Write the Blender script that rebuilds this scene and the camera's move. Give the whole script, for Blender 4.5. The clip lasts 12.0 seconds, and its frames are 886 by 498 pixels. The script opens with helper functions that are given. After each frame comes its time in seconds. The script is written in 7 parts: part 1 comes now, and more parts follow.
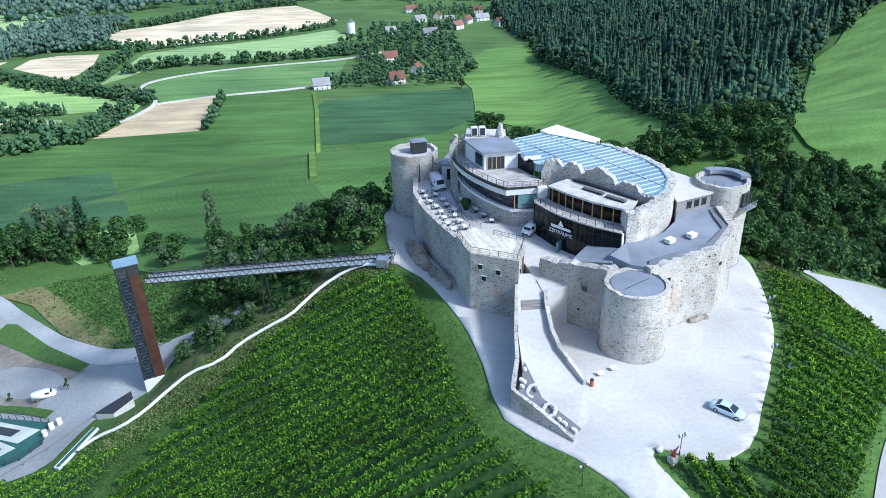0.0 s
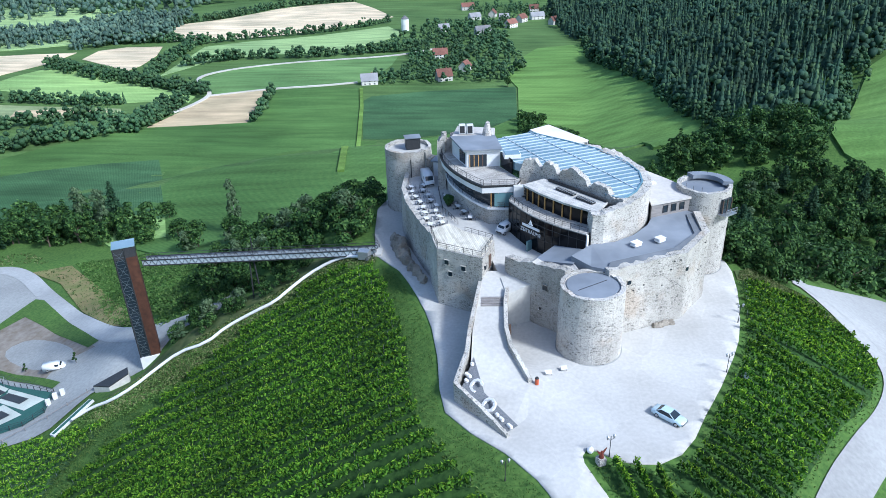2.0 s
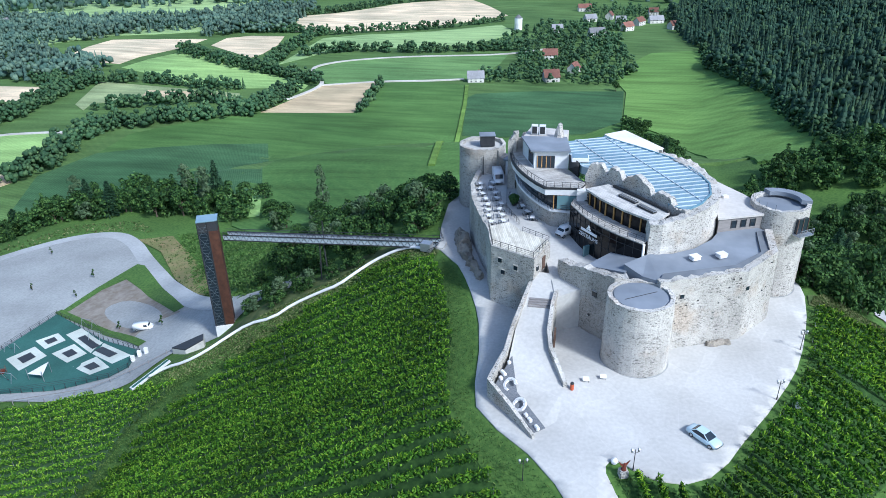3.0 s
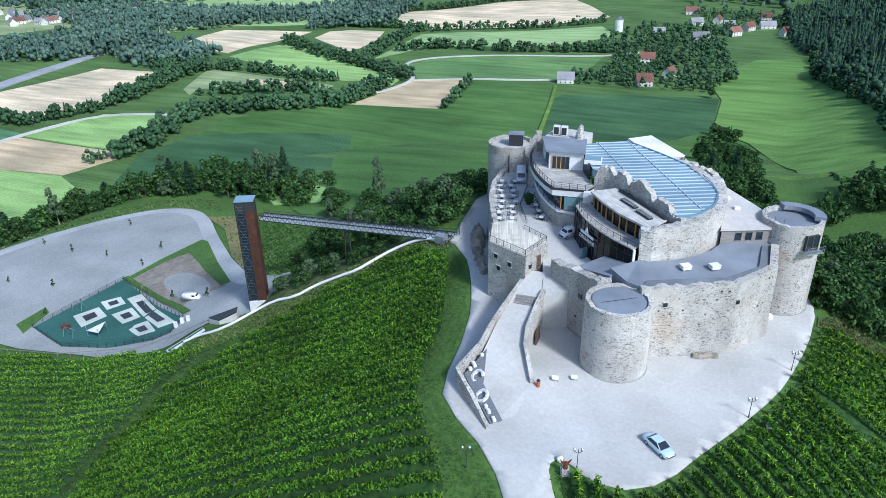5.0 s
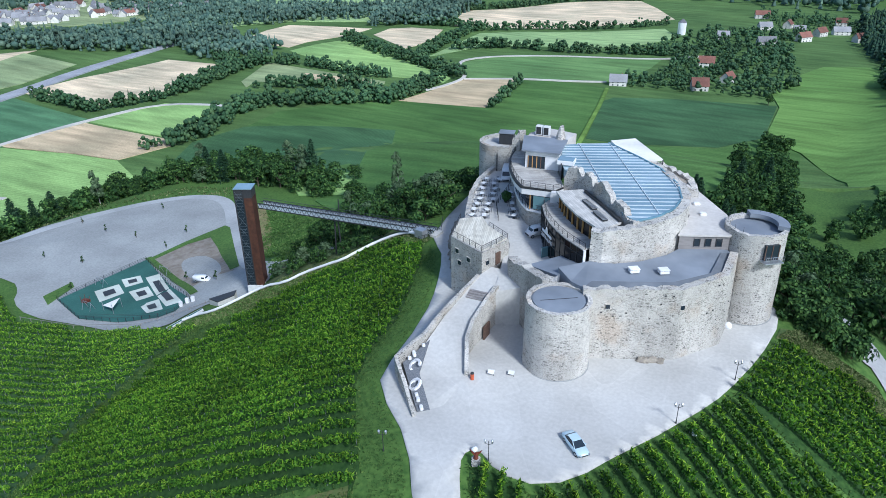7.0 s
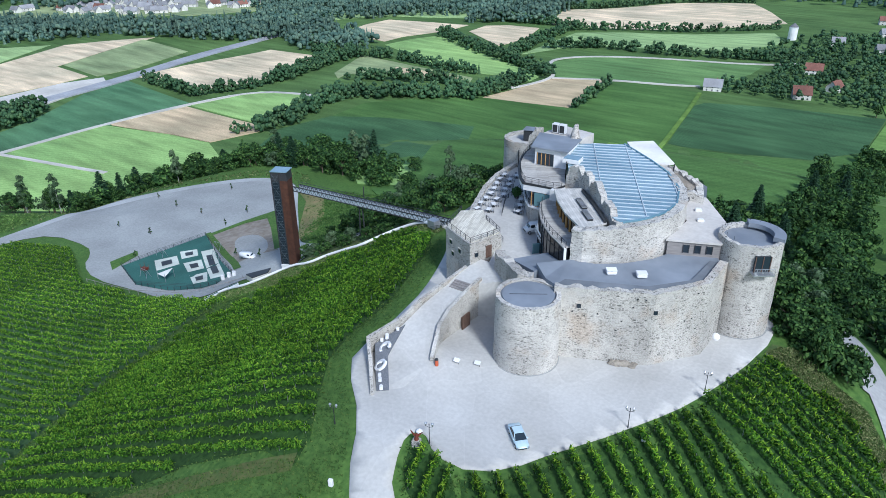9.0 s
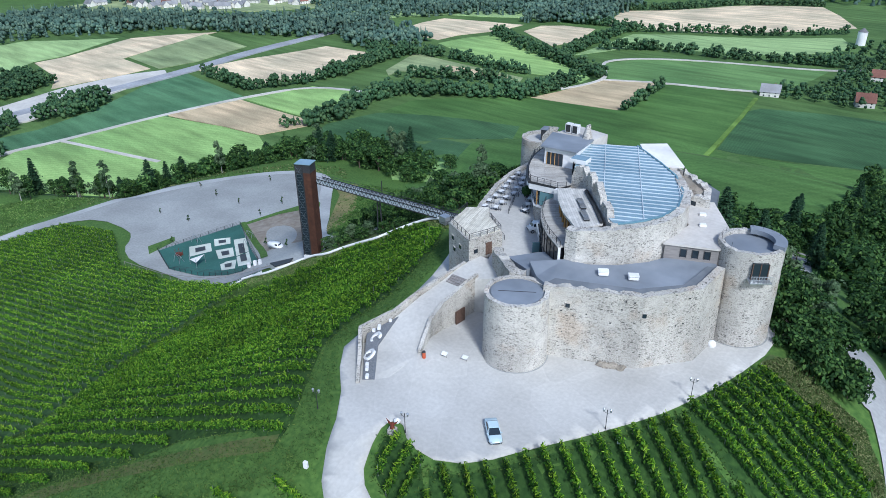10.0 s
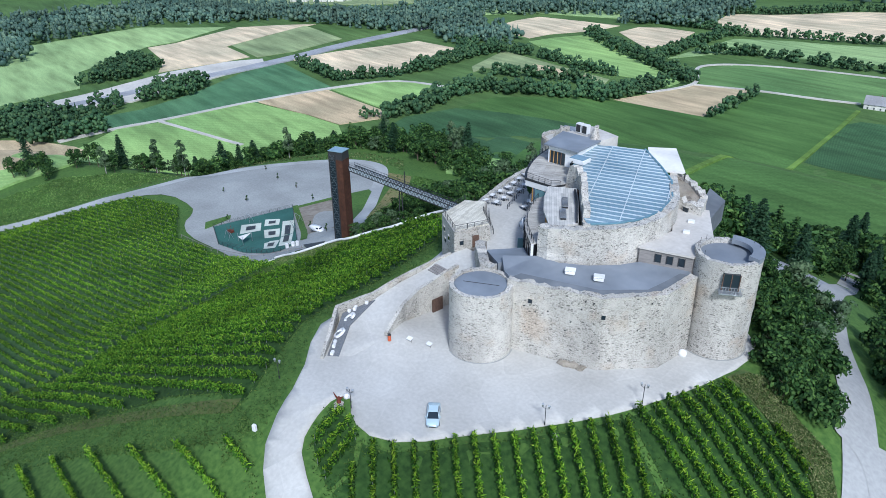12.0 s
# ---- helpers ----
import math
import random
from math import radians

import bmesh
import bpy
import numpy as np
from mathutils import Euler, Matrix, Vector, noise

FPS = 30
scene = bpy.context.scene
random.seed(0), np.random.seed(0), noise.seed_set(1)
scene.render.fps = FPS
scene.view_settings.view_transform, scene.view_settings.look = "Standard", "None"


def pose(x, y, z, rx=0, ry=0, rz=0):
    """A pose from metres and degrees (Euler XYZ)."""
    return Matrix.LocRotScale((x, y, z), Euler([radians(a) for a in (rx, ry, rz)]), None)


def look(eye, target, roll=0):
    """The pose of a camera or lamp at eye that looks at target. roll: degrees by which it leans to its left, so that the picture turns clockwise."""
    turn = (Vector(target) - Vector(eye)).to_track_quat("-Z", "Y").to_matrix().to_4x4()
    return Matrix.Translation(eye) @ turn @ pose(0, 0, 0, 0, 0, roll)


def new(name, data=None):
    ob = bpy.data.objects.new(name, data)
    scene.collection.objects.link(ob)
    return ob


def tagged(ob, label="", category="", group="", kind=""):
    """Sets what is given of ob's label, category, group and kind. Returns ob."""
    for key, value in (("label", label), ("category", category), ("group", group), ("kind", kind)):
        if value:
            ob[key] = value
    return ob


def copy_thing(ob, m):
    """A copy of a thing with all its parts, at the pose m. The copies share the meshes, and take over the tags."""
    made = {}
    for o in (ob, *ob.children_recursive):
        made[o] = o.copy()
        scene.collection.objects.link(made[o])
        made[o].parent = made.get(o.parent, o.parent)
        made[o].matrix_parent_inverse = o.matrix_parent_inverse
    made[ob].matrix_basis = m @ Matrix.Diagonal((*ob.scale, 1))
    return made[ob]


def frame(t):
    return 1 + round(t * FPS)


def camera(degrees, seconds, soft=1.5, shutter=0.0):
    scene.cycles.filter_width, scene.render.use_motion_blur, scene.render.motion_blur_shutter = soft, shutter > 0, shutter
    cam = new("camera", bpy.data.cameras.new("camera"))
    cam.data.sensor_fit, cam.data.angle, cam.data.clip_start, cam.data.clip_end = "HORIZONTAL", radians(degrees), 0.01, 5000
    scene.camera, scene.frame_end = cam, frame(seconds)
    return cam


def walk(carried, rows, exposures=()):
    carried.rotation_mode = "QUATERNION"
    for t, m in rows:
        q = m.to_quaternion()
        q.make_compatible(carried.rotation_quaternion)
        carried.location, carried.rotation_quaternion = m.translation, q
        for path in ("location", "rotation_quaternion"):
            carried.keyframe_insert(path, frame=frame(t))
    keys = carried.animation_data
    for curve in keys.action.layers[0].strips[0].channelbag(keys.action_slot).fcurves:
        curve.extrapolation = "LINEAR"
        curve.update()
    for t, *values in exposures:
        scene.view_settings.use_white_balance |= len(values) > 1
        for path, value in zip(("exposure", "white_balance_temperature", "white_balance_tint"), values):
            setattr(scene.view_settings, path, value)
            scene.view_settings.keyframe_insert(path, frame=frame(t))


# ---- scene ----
cam = camera(65.2, 12.0, 0.45)
PATH = [
    (0, (0.684, -2.778, 63.409), (0.677, -0.992, 62.51), -1.9),
    (0.5, (4.271, -3.24, 63.433), (4.234, -1.454, 62.533), -2.0),
    (1, (8.123, -3.723, 63.45), (8.053, -1.938, 62.55), -2.0),
    (1.5, (11.72, -4.027, 63.425), (11.609, -2.244, 62.526), -2.0),
    (2, (15.585, -4.274, 63.424), (15.417, -2.496, 62.524), -1.9),
    (2.5, (19.286, -4.405, 63.414), (19.004, -2.641, 62.515), -1.7),
    (3, (23.518, -4.495, 63.374), (23.065, -2.766, 62.478), -1.3),
    (3.2, (25.212, -4.423, 63.368), (24.718, -2.705, 62.471), -1.4),
    (4.8, (38.701, -2.751, 63.515), (38.014, -1.102, 62.616), -1.1),
    (5, (40.359, -2.454, 63.523), (39.648, -0.813, 62.628), -1.1),
    (5.5, (44.47, -1.536, 63.551), (43.699, 0.078, 62.656), -1.1),
    (6, (48.881, -0.361, 63.578), (48.061, 1.229, 62.682), -1.0),
    (6.5, (52.975, 1.02, 63.569), (52.123, 2.593, 62.673), -1.1),
    (6.7, (54.621, 1.637, 63.562), (53.765, 3.207, 62.667), -1.0),
    (8.3, (67.676, 6.929, 63.281), (66.673, 8.409, 62.385), -0.9),
    (8.5, (69.347, 7.69, 63.263), (68.319, 9.153, 62.367), -0.9),
    (9, (73.574, 9.839, 63.185), (72.479, 11.252, 62.288), -0.8),
    (9.5, (77.465, 12.083, 63.08), (76.307, 13.445, 62.183), -0.8),
    (10, (81.557, 14.576, 63.002), (80.346, 15.891, 62.105), -0.7),
    (10.5, (85.3, 17.052, 62.94), (84.047, 18.327, 62.042), -0.7),
    (11, (89.225, 19.853, 62.913), (87.924, 21.078, 62.015), -0.5),
    (11.5, (92.843, 22.655, 62.924), (91.498, 23.831, 62.025), -0.5),
    (12, (96.56, 25.75, 62.951), (95.17, 26.872, 62.05), -0.4),
]
walk(cam, [(t, look(eye, target, roll)) for t, eye, target, roll in PATH], [(0, 0.72, 5500, 8), (5, 0.42, 5500, 8), (8.5, 0.28, 5550, 8), (12, 0.24, 5600, 8)])

# ---- light: thin cloud, soft sun from the south-east ----
world = bpy.data.worlds.new("world")
scene.world = world
world.use_nodes = True
wn = world.node_tree.nodes
sky = wn.new("ShaderNodeTexSky")
sky.sky_type, sky.sun_disc = "NISHITA", False
sky.sun_elevation, sky.sun_rotation = radians(42), radians(120)
sky.dust_density, sky.ozone_density = 2.0, 2.0
wn["Background"].inputs["Strength"].default_value = 0.138
world.node_tree.links.new(sky.outputs[0], wn["Background"].inputs["Color"])
sun = new("sun", bpy.data.lights.new("sun", "SUN"))
sun.data.energy, sun.data.angle, sun.data.color = 2.75, radians(8), (1.0, 0.97, 0.92)
sun.matrix_world = look((72, -42, 76), (0, 0, 0))


# ---- materials ----
def node_material(name, rough=0.85, metal=0.0, spec=0.3):
    m = bpy.data.materials.new(name)
    m.use_nodes = True
    t = m.node_tree
    b = t.nodes["Principled BSDF"]
    b.inputs["Roughness"].default_value, b.inputs["Metallic"].default_value = rough, metal
    b.inputs["Specular IOR Level"].default_value = spec
    return m, t, b


def add_noise(t, scale, detail=4, stretch=None, vec=None):
    n = t.nodes.new("ShaderNodeTexNoise")
    n.inputs["Scale"].default_value, n.inputs["Detail"].default_value = scale, detail
    if vec is None:
        vec = t.nodes.new("ShaderNodeTexCoord").outputs["Object"]
    if stretch:
        mp = t.nodes.new("ShaderNodeMapping")
        mp.inputs["Scale"].default_value = stretch[:3]
        if len(stretch) > 3:
            mp.inputs["Rotation"].default_value = (0, 0, radians(stretch[3]))
        t.links.new(vec, mp.inputs["Vector"])
        vec = mp.outputs[0]
    t.links.new(vec, n.inputs["Vector"])
    return n.outputs["Fac"]


def ramp(t, fac, stops):
    r = t.nodes.new("ShaderNodeValToRGB")
    while len(r.color_ramp.elements) < len(stops):
        r.color_ramp.elements.new(0.5)
    for e, (p, c) in zip(r.color_ramp.elements, stops):
        e.position, e.color = p, (*c, 1)
    t.links.new(fac, r.inputs["Fac"])
    return r.outputs["Color"]


def blend(t, kind, fac, a, b):
    m = t.nodes.new("ShaderNodeMix")
    m.data_type, m.blend_type = "RGBA", kind
    for value, socket in ((fac, m.inputs[0]), (a, m.inputs[6]), (b, m.inputs[7])):
        if hasattr(value, "is_output"):
            t.links.new(value, socket)
        elif isinstance(value, tuple):
            socket.default_value = (*value, 1)
        else:
            socket.default_value = value
    return m.outputs[2]


def add_bump(t, b, height, strength, distance):
    n = t.nodes.new("ShaderNodeBump")
    n.inputs["Strength"].default_value, n.inputs["Distance"].default_value = strength, distance
    t.links.new(height, n.inputs["Height"])
    t.links.new(n.outputs[0], b.inputs["Normal"])


def surface(name, c1, c2, scale=1.0, rough=0.85, bump=0.2, metal=0.0, big=0.12, spec=0.3, stretch=None, vary=0.0):
    """Two colours mixed by fine noise, shaded by broad noise; vary: difference from object to object."""
    m, t, b = node_material(name, rough, metal, spec)
    fine = add_noise(t, scale, 6, stretch)
    col = ramp(t, fine, ((0.3, c1), (0.7, c2)))
    wide = ramp(t, add_noise(t, big, 3), ((0.3, (0.78, 0.78, 0.78)), (0.7, (1.1, 1.1, 1.1))))
    col = blend(t, "MULTIPLY", 1.0, col, wide)
    if vary:
        info = t.nodes.new("ShaderNodeObjectInfo")
        col = blend(t, "MULTIPLY", 1.0, col, ramp(t, info.outputs["Random"], ((0, (1 - vary,) * 3), (1, (1 + vary,) * 3))))
    t.links.new(col, b.inputs["Base Color"])
    if bump:
        add_bump(t, b, fine, bump, 0.05)
    return m


def stone_material(name, dark, light, mortar, scale=2.4, big=((0.72,) * 3, (1.15,) * 3)):
    """Rubble masonry: cells of uneven stones in pale mortar, pocked and weathered."""
    m, t, b = node_material(name, 0.95, 0, 0.15)
    co = t.nodes.new("ShaderNodeTexCoord").outputs["Object"]
    mp = t.nodes.new("ShaderNodeMapping")
    mp.inputs["Scale"].default_value = (1, 1, 2.1)
    t.links.new(co, mp.inputs["Vector"])
    warp = t.nodes.new("ShaderNodeVectorMath")
    warp.operation = "ADD"
    wn2 = t.nodes.new("ShaderNodeTexNoise")
    wn2.inputs["Scale"].default_value = 1.3
    sc = t.nodes.new("ShaderNodeVectorMath")
    sc.operation = "SCALE"
    sc.inputs["Scale"].default_value = 0.35
    t.links.new(co, wn2.inputs["Vector"])
    t.links.new(wn2.outputs["Color"], sc.inputs[0])
    t.links.new(mp.outputs[0], warp.inputs[0])
    t.links.new(sc.outputs[0], warp.inputs[1])
    v = t.nodes.new("ShaderNodeTexVoronoi")
    v.inputs["Scale"].default_value = scale
    e = t.nodes.new("ShaderNodeTexVoronoi")
    e.feature = "DISTANCE_TO_EDGE"
    e.inputs["Scale"].default_value = scale
    for n in (v, e):
        t.links.new(warp.outputs[0], n.inputs["Vector"])
    bw = t.nodes.new("ShaderNodeSeparateColor")
    t.links.new(v.outputs["Color"], bw.inputs[0])
    middle = tuple(0.35 * p + 0.65 * q for p, q in zip(dark, light))
    stone = ramp(t, bw.outputs[0], ((0, dark), (0.16, tuple(0.6 * p + 0.4 * q for p, q in zip(dark, light))), (0.4, middle), (1, light)))
    joint = ramp(t, e.outputs["Distance"], ((0.05, (1, 1, 1)), (0.13, (0, 0, 0))))
    col = blend(t, "MIX", joint, stone, mortar)
    plaster = ramp(t, add_noise(t, 0.4, 6), ((0.48, (0, 0, 0)), (0.66, (0.8, 0.8, 0.8))))
    col = blend(t, "MIX", plaster, col, mortar)
    rusty = ramp(t, add_noise(t, 0.21, 4), ((0.55, (0, 0, 0)), (0.7, (0.5, 0.5, 0.5))))
    col = blend(t, "MIX", rusty, col, blend(t, "MULTIPLY", 1.0, col, (0.86, 0.7, 0.56)))
    pits = ramp(t, add_noise(t, 2.6, 3, (1, 1, 2.6)), ((0.3, (0.38,) * 3), (0.36, (1, 1, 1))))
    col = blend(t, "MULTIPLY", 0.85, col, pits)
    grain = ramp(t, add_noise(t, 9.0, 4), ((0.3, (0.82,) * 3), (0.7, (1.1,) * 3)))
    col = blend(t, "MULTIPLY", 1.0, col, grain)
    stain = ramp(t, add_noise(t, 0.16, 4, (1, 1, 0.35)), ((0.3, big[0]), (0.7, big[1])))
    col = blend(t, "MULTIPLY", 1.0, col, stain)
    t.links.new(col, b.inputs["Base Color"])
    add_bump(t, b, e.outputs["Distance"], 0.45, 0.2)
    return m


def leaf_material(name, c1, c2, c3, translucent=0.25, big=0.06):
    """Leaves that differ from clump to clump, with some light through them."""
    m, t, b = node_material(name, 0.7, 0, 0.2)
    geo = t.nodes.new("ShaderNodeNewGeometry")
    col = ramp(t, geo.outputs["Random Per Island"], ((0.0, c1), (0.55, c2), (1.0, c3)))
    wide = ramp(t, add_noise(t, big, 3), ((0.3, (0.65,) * 3), (0.7, (1.25,) * 3)))
    col = blend(t, "MULTIPLY", 1.0, col, wide)
    info = t.nodes.new("ShaderNodeObjectInfo")
    col = blend(t, "MULTIPLY", 1.0, col, ramp(t, info.outputs["Random"], ((0, (0.75, 0.8, 0.75)), (1, (1.2, 1.15, 1.1)))))
    t.links.new(col, b.inputs["Base Color"])
    tr = t.nodes.new("ShaderNodeBsdfTranslucent")
    t.links.new(col, tr.inputs["Color"])
    mix = t.nodes.new("ShaderNodeMixShader")
    mix.inputs[0].default_value = translucent
    t.links.new(b.outputs[0], mix.inputs[1])
    t.links.new(tr.outputs[0], mix.inputs[2])
    t.links.new(mix.outputs[0], t.nodes["Material Output"].inputs["Surface"])
    return m


def rows_material(name, c1, c2, angle, width, big=0.02):
    """A crop sown in rows: fine stripes across the direction, uneven growth."""
    m, t, b = node_material(name, 0.95, 0, 0.1)
    co = t.nodes.new("ShaderNodeTexCoord").outputs["Object"]
    mp = t.nodes.new("ShaderNodeMapping")
    mp.inputs["Rotation"].default_value = (0, 0, radians(angle))
    t.links.new(co, mp.inputs["Vector"])
    w = t.nodes.new("ShaderNodeTexWave")
    w.inputs["Scale"].default_value, w.inputs["Distortion"].default_value = 1 / width, 1.5
    w.inputs["Detail"].default_value, w.inputs["Detail Scale"].default_value = 3, 0.6
    t.links.new(mp.outputs[0], w.inputs["Vector"])
    streak = add_noise(t, 0.12, 5, (0.15, 1, 1, angle + 90))
    fine = add_noise(t, 0.9, 5)
    col = ramp(t, w.outputs["Fac"], ((0, c1), (1, c2)))
    col = blend(t, "MULTIPLY", 0.75, col, ramp(t, streak, ((0.3, (0.6,) * 3), (0.7, (1.3,) * 3))))
    col = blend(t, "MULTIPLY", 0.7, col, ramp(t, fine, ((0.3, (0.75,) * 3), (0.7, (1.2,) * 3))))
    col = blend(t, "MULTIPLY", 1.0, col, ramp(t, add_noise(t, big, 3), ((0.3, (0.75, 0.78, 0.75)), (0.7, (1.2, 1.15, 1.1)))))
    t.links.new(col, b.inputs["Base Color"])
    return m


def glass_material(name, color, rough=0.08, spec=0.5):
    m, t, b = node_material(name, rough, 0.0, spec)
    b.inputs["Base Color"].default_value = (*color, 1)
    return m


STONE = stone_material("rubble_stone", (0.14, 0.135, 0.12), (0.47, 0.445, 0.4), (0.545, 0.522, 0.475), 2.3)
STONE_PALE = stone_material("lime_washed_stone", (0.15, 0.143, 0.13), (0.515, 0.49, 0.445), (0.58, 0.555, 0.51), 2.4)
ROCK = stone_material("bedrock", (0.16, 0.14, 0.12), (0.36, 0.32, 0.27), (0.3, 0.27, 0.22), 0.9)


def paving_material():
    """Pale brushed concrete poured in irregular fields, with worn seams, stains and wheel marks."""
    m, t, b = node_material("pale_concrete", 0.9, 0, 0.25)
    col = ramp(t, add_noise(t, 1.8, 6), ((0.3, (0.455, 0.445, 0.42)), (0.7, (0.53, 0.52, 0.49))))
    v = t.nodes.new("ShaderNodeTexVoronoi")
    v.feature = "DISTANCE_TO_EDGE"
    v.inputs["Scale"].default_value = 0.14
    t.links.new(t.nodes.new("ShaderNodeTexCoord").outputs["Object"], v.inputs["Vector"])
    seam = ramp(t, v.outputs["Distance"], ((0.003, (1.045, 1.045, 1.05)), (0.014, (1, 1, 1))))
    col = blend(t, "MULTIPLY", 1.0, col, seam)
    cell = t.nodes.new("ShaderNodeTexVoronoi")
    cell.inputs["Scale"].default_value = 0.14
    t.links.new(v.inputs["Vector"].links[0].from_socket, cell.inputs["Vector"])
    tone = t.nodes.new("ShaderNodeSeparateColor")
    t.links.new(cell.outputs["Color"], tone.inputs[0])
    col = blend(t, "MULTIPLY", 1.0, col, ramp(t, tone.outputs[0], ((0, (0.97,) * 3), (1, (1.03,) * 3))))
    col = blend(t, "MULTIPLY", 1.0, col, ramp(t, add_noise(t, 0.09, 5), ((0.3, (0.86, 0.85, 0.84)), (0.65, (1.06, 1.06, 1.06)))))
    t.links.new(col, b.inputs["Base Color"])
    add_bump(t, b, add_noise(t, 6.0, 4), 0.1, 0.02)
    return m


PAVING = paving_material()
GRAVEL = surface("grey_gravel", (0.29, 0.3, 0.29), (0.37, 0.38, 0.37), 1.4, 0.95, 0.2, big=0.05)
ASPHALT = surface("worn_asphalt", (0.30, 0.31, 0.33), (0.40, 0.41, 0.43), 0.6, 0.9, 0.05, big=0.05)
LANEGREY = surface("worn_pale_gravel", (0.36, 0.37, 0.365), (0.44, 0.45, 0.445), 1.2, 0.95, 0.15, big=0.06)
ROADGREY = surface("pale_asphalt", (0.31, 0.31, 0.305), (0.385, 0.385, 0.375), 1.4, 0.9, 0.05, big=0.04)
ROADPALE = surface("dusty_track", (0.5, 0.475, 0.43), (0.6, 0.575, 0.52), 0.4, 0.95, 0.1, big=0.03)
GRASS = surface("meadow_grass", (0.045, 0.105, 0.02), (0.1, 0.185, 0.038), 1.3, 0.95, 0.5, big=0.05)
# dark vineyard grass, with the shade between rows put into its colour
VINEFLOOR_SHADED = surface("shaded_vineyard_grass", (0.014, 0.045, 0.009), (0.045, 0.1, 0.02), 1.2, 0.95, 0.5, big=0.1)
VINEGRASS = surface("mown_vineyard_grass", (0.03, 0.075, 0.025), (0.065, 0.125, 0.042), 1.2, 0.95, 0.5, big=0.1)
SCRUB = surface("slope_scrub", (0.035, 0.075, 0.02), (0.13, 0.15, 0.055), 0.5, 0.95, 0.6, big=0.2)
# valley haze and western sun put into this meadow's paler green
GRASS_BRIGHT = rows_material("hazed_mown_meadow", (0.27, 0.43, 0.15), (0.31, 0.47, 0.17), 30, 14, 0.008)
# eastern meadows: their patch of sun is put into the paler green
GRASS_EAST = rows_material("sunlit_hill_meadow", (0.14, 0.255, 0.068), (0.148, 0.265, 0.072), 30, 14, 0.006)
GRASS_MID = rows_material("pasture", (0.08, 0.15, 0.05), (0.11, 0.185, 0.06), 60, 9, 0.01)
# blue-green raised, some of the valley haze is in the colour
DARKCROP = rows_material("dark_crop", (0.085, 0.19, 0.1), (0.11, 0.225, 0.115), 20, 5)
CROP = rows_material("young_crop", (0.064, 0.142, 0.042), (0.1, 0.188, 0.054), 72, 5, 0.012)
# far pasture lightened, its haze put into the green
FARGREEN = rows_material("hazed_far_pasture", (0.27, 0.4, 0.18), (0.32, 0.45, 0.2), 40, 12, 0.006)
CORN = rows_material("maize", (0.05, 0.115, 0.052), (0.072, 0.145, 0.066), -27, 3)
# darker copy of the eastern meadow, shade put into its green
MEADOW_SHADE = rows_material("shaded_meadow", (0.088, 0.175, 0.05), (0.098, 0.19, 0.055), 30, 14, 0.01)
PASTURE = rows_material("short_pasture", (0.12, 0.225, 0.08), (0.15, 0.26, 0.095), 60, 12, 0.012)
TRAMLINE = rows_material("thin_yellow_crop", (0.125, 0.22, 0.05), (0.15, 0.25, 0.058), 72, 4, 0.02)
# ripe grass, soil and stubble lightened, with valley haze put into their colours
OLIVE = rows_material("hazed_ripe_grass", (0.25, 0.32, 0.16), (0.3, 0.36, 0.19), 10, 8)
SOIL_HAZED = rows_material("hazed_harvested_soil", (0.5, 0.4, 0.26), (0.58, 0.47, 0.31), 30, 6)
STUBBLE_HAZED = rows_material("stubble", (0.62, 0.515, 0.36), (0.69, 0.585, 0.42), 65, 8)
DRY = surface("dry_scrub", (0.26, 0.2, 0.1), (0.16, 0.19, 0.06), 0.35, 0.95, 0.4, big=0.08)
DRYGRASS = surface("worn_dry_grass", (0.13, 0.13, 0.05), (0.07, 0.12, 0.03), 1.1, 0.95, 0.4, big=0.3)
BAREPLOT = surface("bare_gravel_soil", (0.2, 0.165, 0.125), (0.31, 0.28, 0.24), 0.5, 0.95, 0.3, big=0.1)
VINE = leaf_material("vine_leaf", (0.01, 0.04, 0.006), (0.048, 0.14, 0.012), (0.15, 0.31, 0.026), 0.3)
SHOOT = leaf_material("vine_shoot", (0.16, 0.34, 0.025), (0.30, 0.50, 0.035), (0.46, 0.64, 0.075), 0.45)
WEED = leaf_material("tall_weeds", (0.045, 0.09, 0.022), (0.11, 0.16, 0.05), (0.27, 0.28, 0.14), 0.3, 0.12)
BLADE = leaf_material("grass_tuft", (0.03, 0.07, 0.015), (0.065, 0.125, 0.025), (0.13, 0.19, 0.05), 0.25, 0.15)
HERB = leaf_material("lush_herbs", (0.06, 0.135, 0.03), (0.11, 0.215, 0.05), (0.2, 0.3, 0.09), 0.3, 0.1)
LEAF = leaf_material("broad_leaf", (0.011, 0.037, 0.011), (0.037, 0.094, 0.026), (0.11, 0.205, 0.05))
LEAF_PALE = leaf_material("willow_leaf", (0.06, 0.11, 0.05), (0.1, 0.16, 0.08), (0.15, 0.22, 0.12))
NEEDLE = leaf_material("conifer_needle", (0.012, 0.04, 0.02), (0.025, 0.065, 0.03), (0.045, 0.095, 0.045), 0.15)
# distant leaves and spruce, with bluish haze put into both leaf colours
FARLEAF = leaf_material("hazed_distant_foliage", (0.035, 0.085, 0.042), (0.055, 0.12, 0.055), (0.1, 0.175, 0.075), 0.2, 0.012)
NEEDLE_FAR = leaf_material("hazed_distant_spruce", (0.026, 0.066, 0.046), (0.04, 0.09, 0.06), (0.085, 0.15, 0.07), 0.15, 0.02)
# valley leaves paler and bluer, distance haze put into the colour
HAZELEAF = leaf_material("hazed_valley_foliage", (0.06, 0.12, 0.1), (0.095, 0.165, 0.13), (0.15, 0.23, 0.165), 0.25, 0.012)
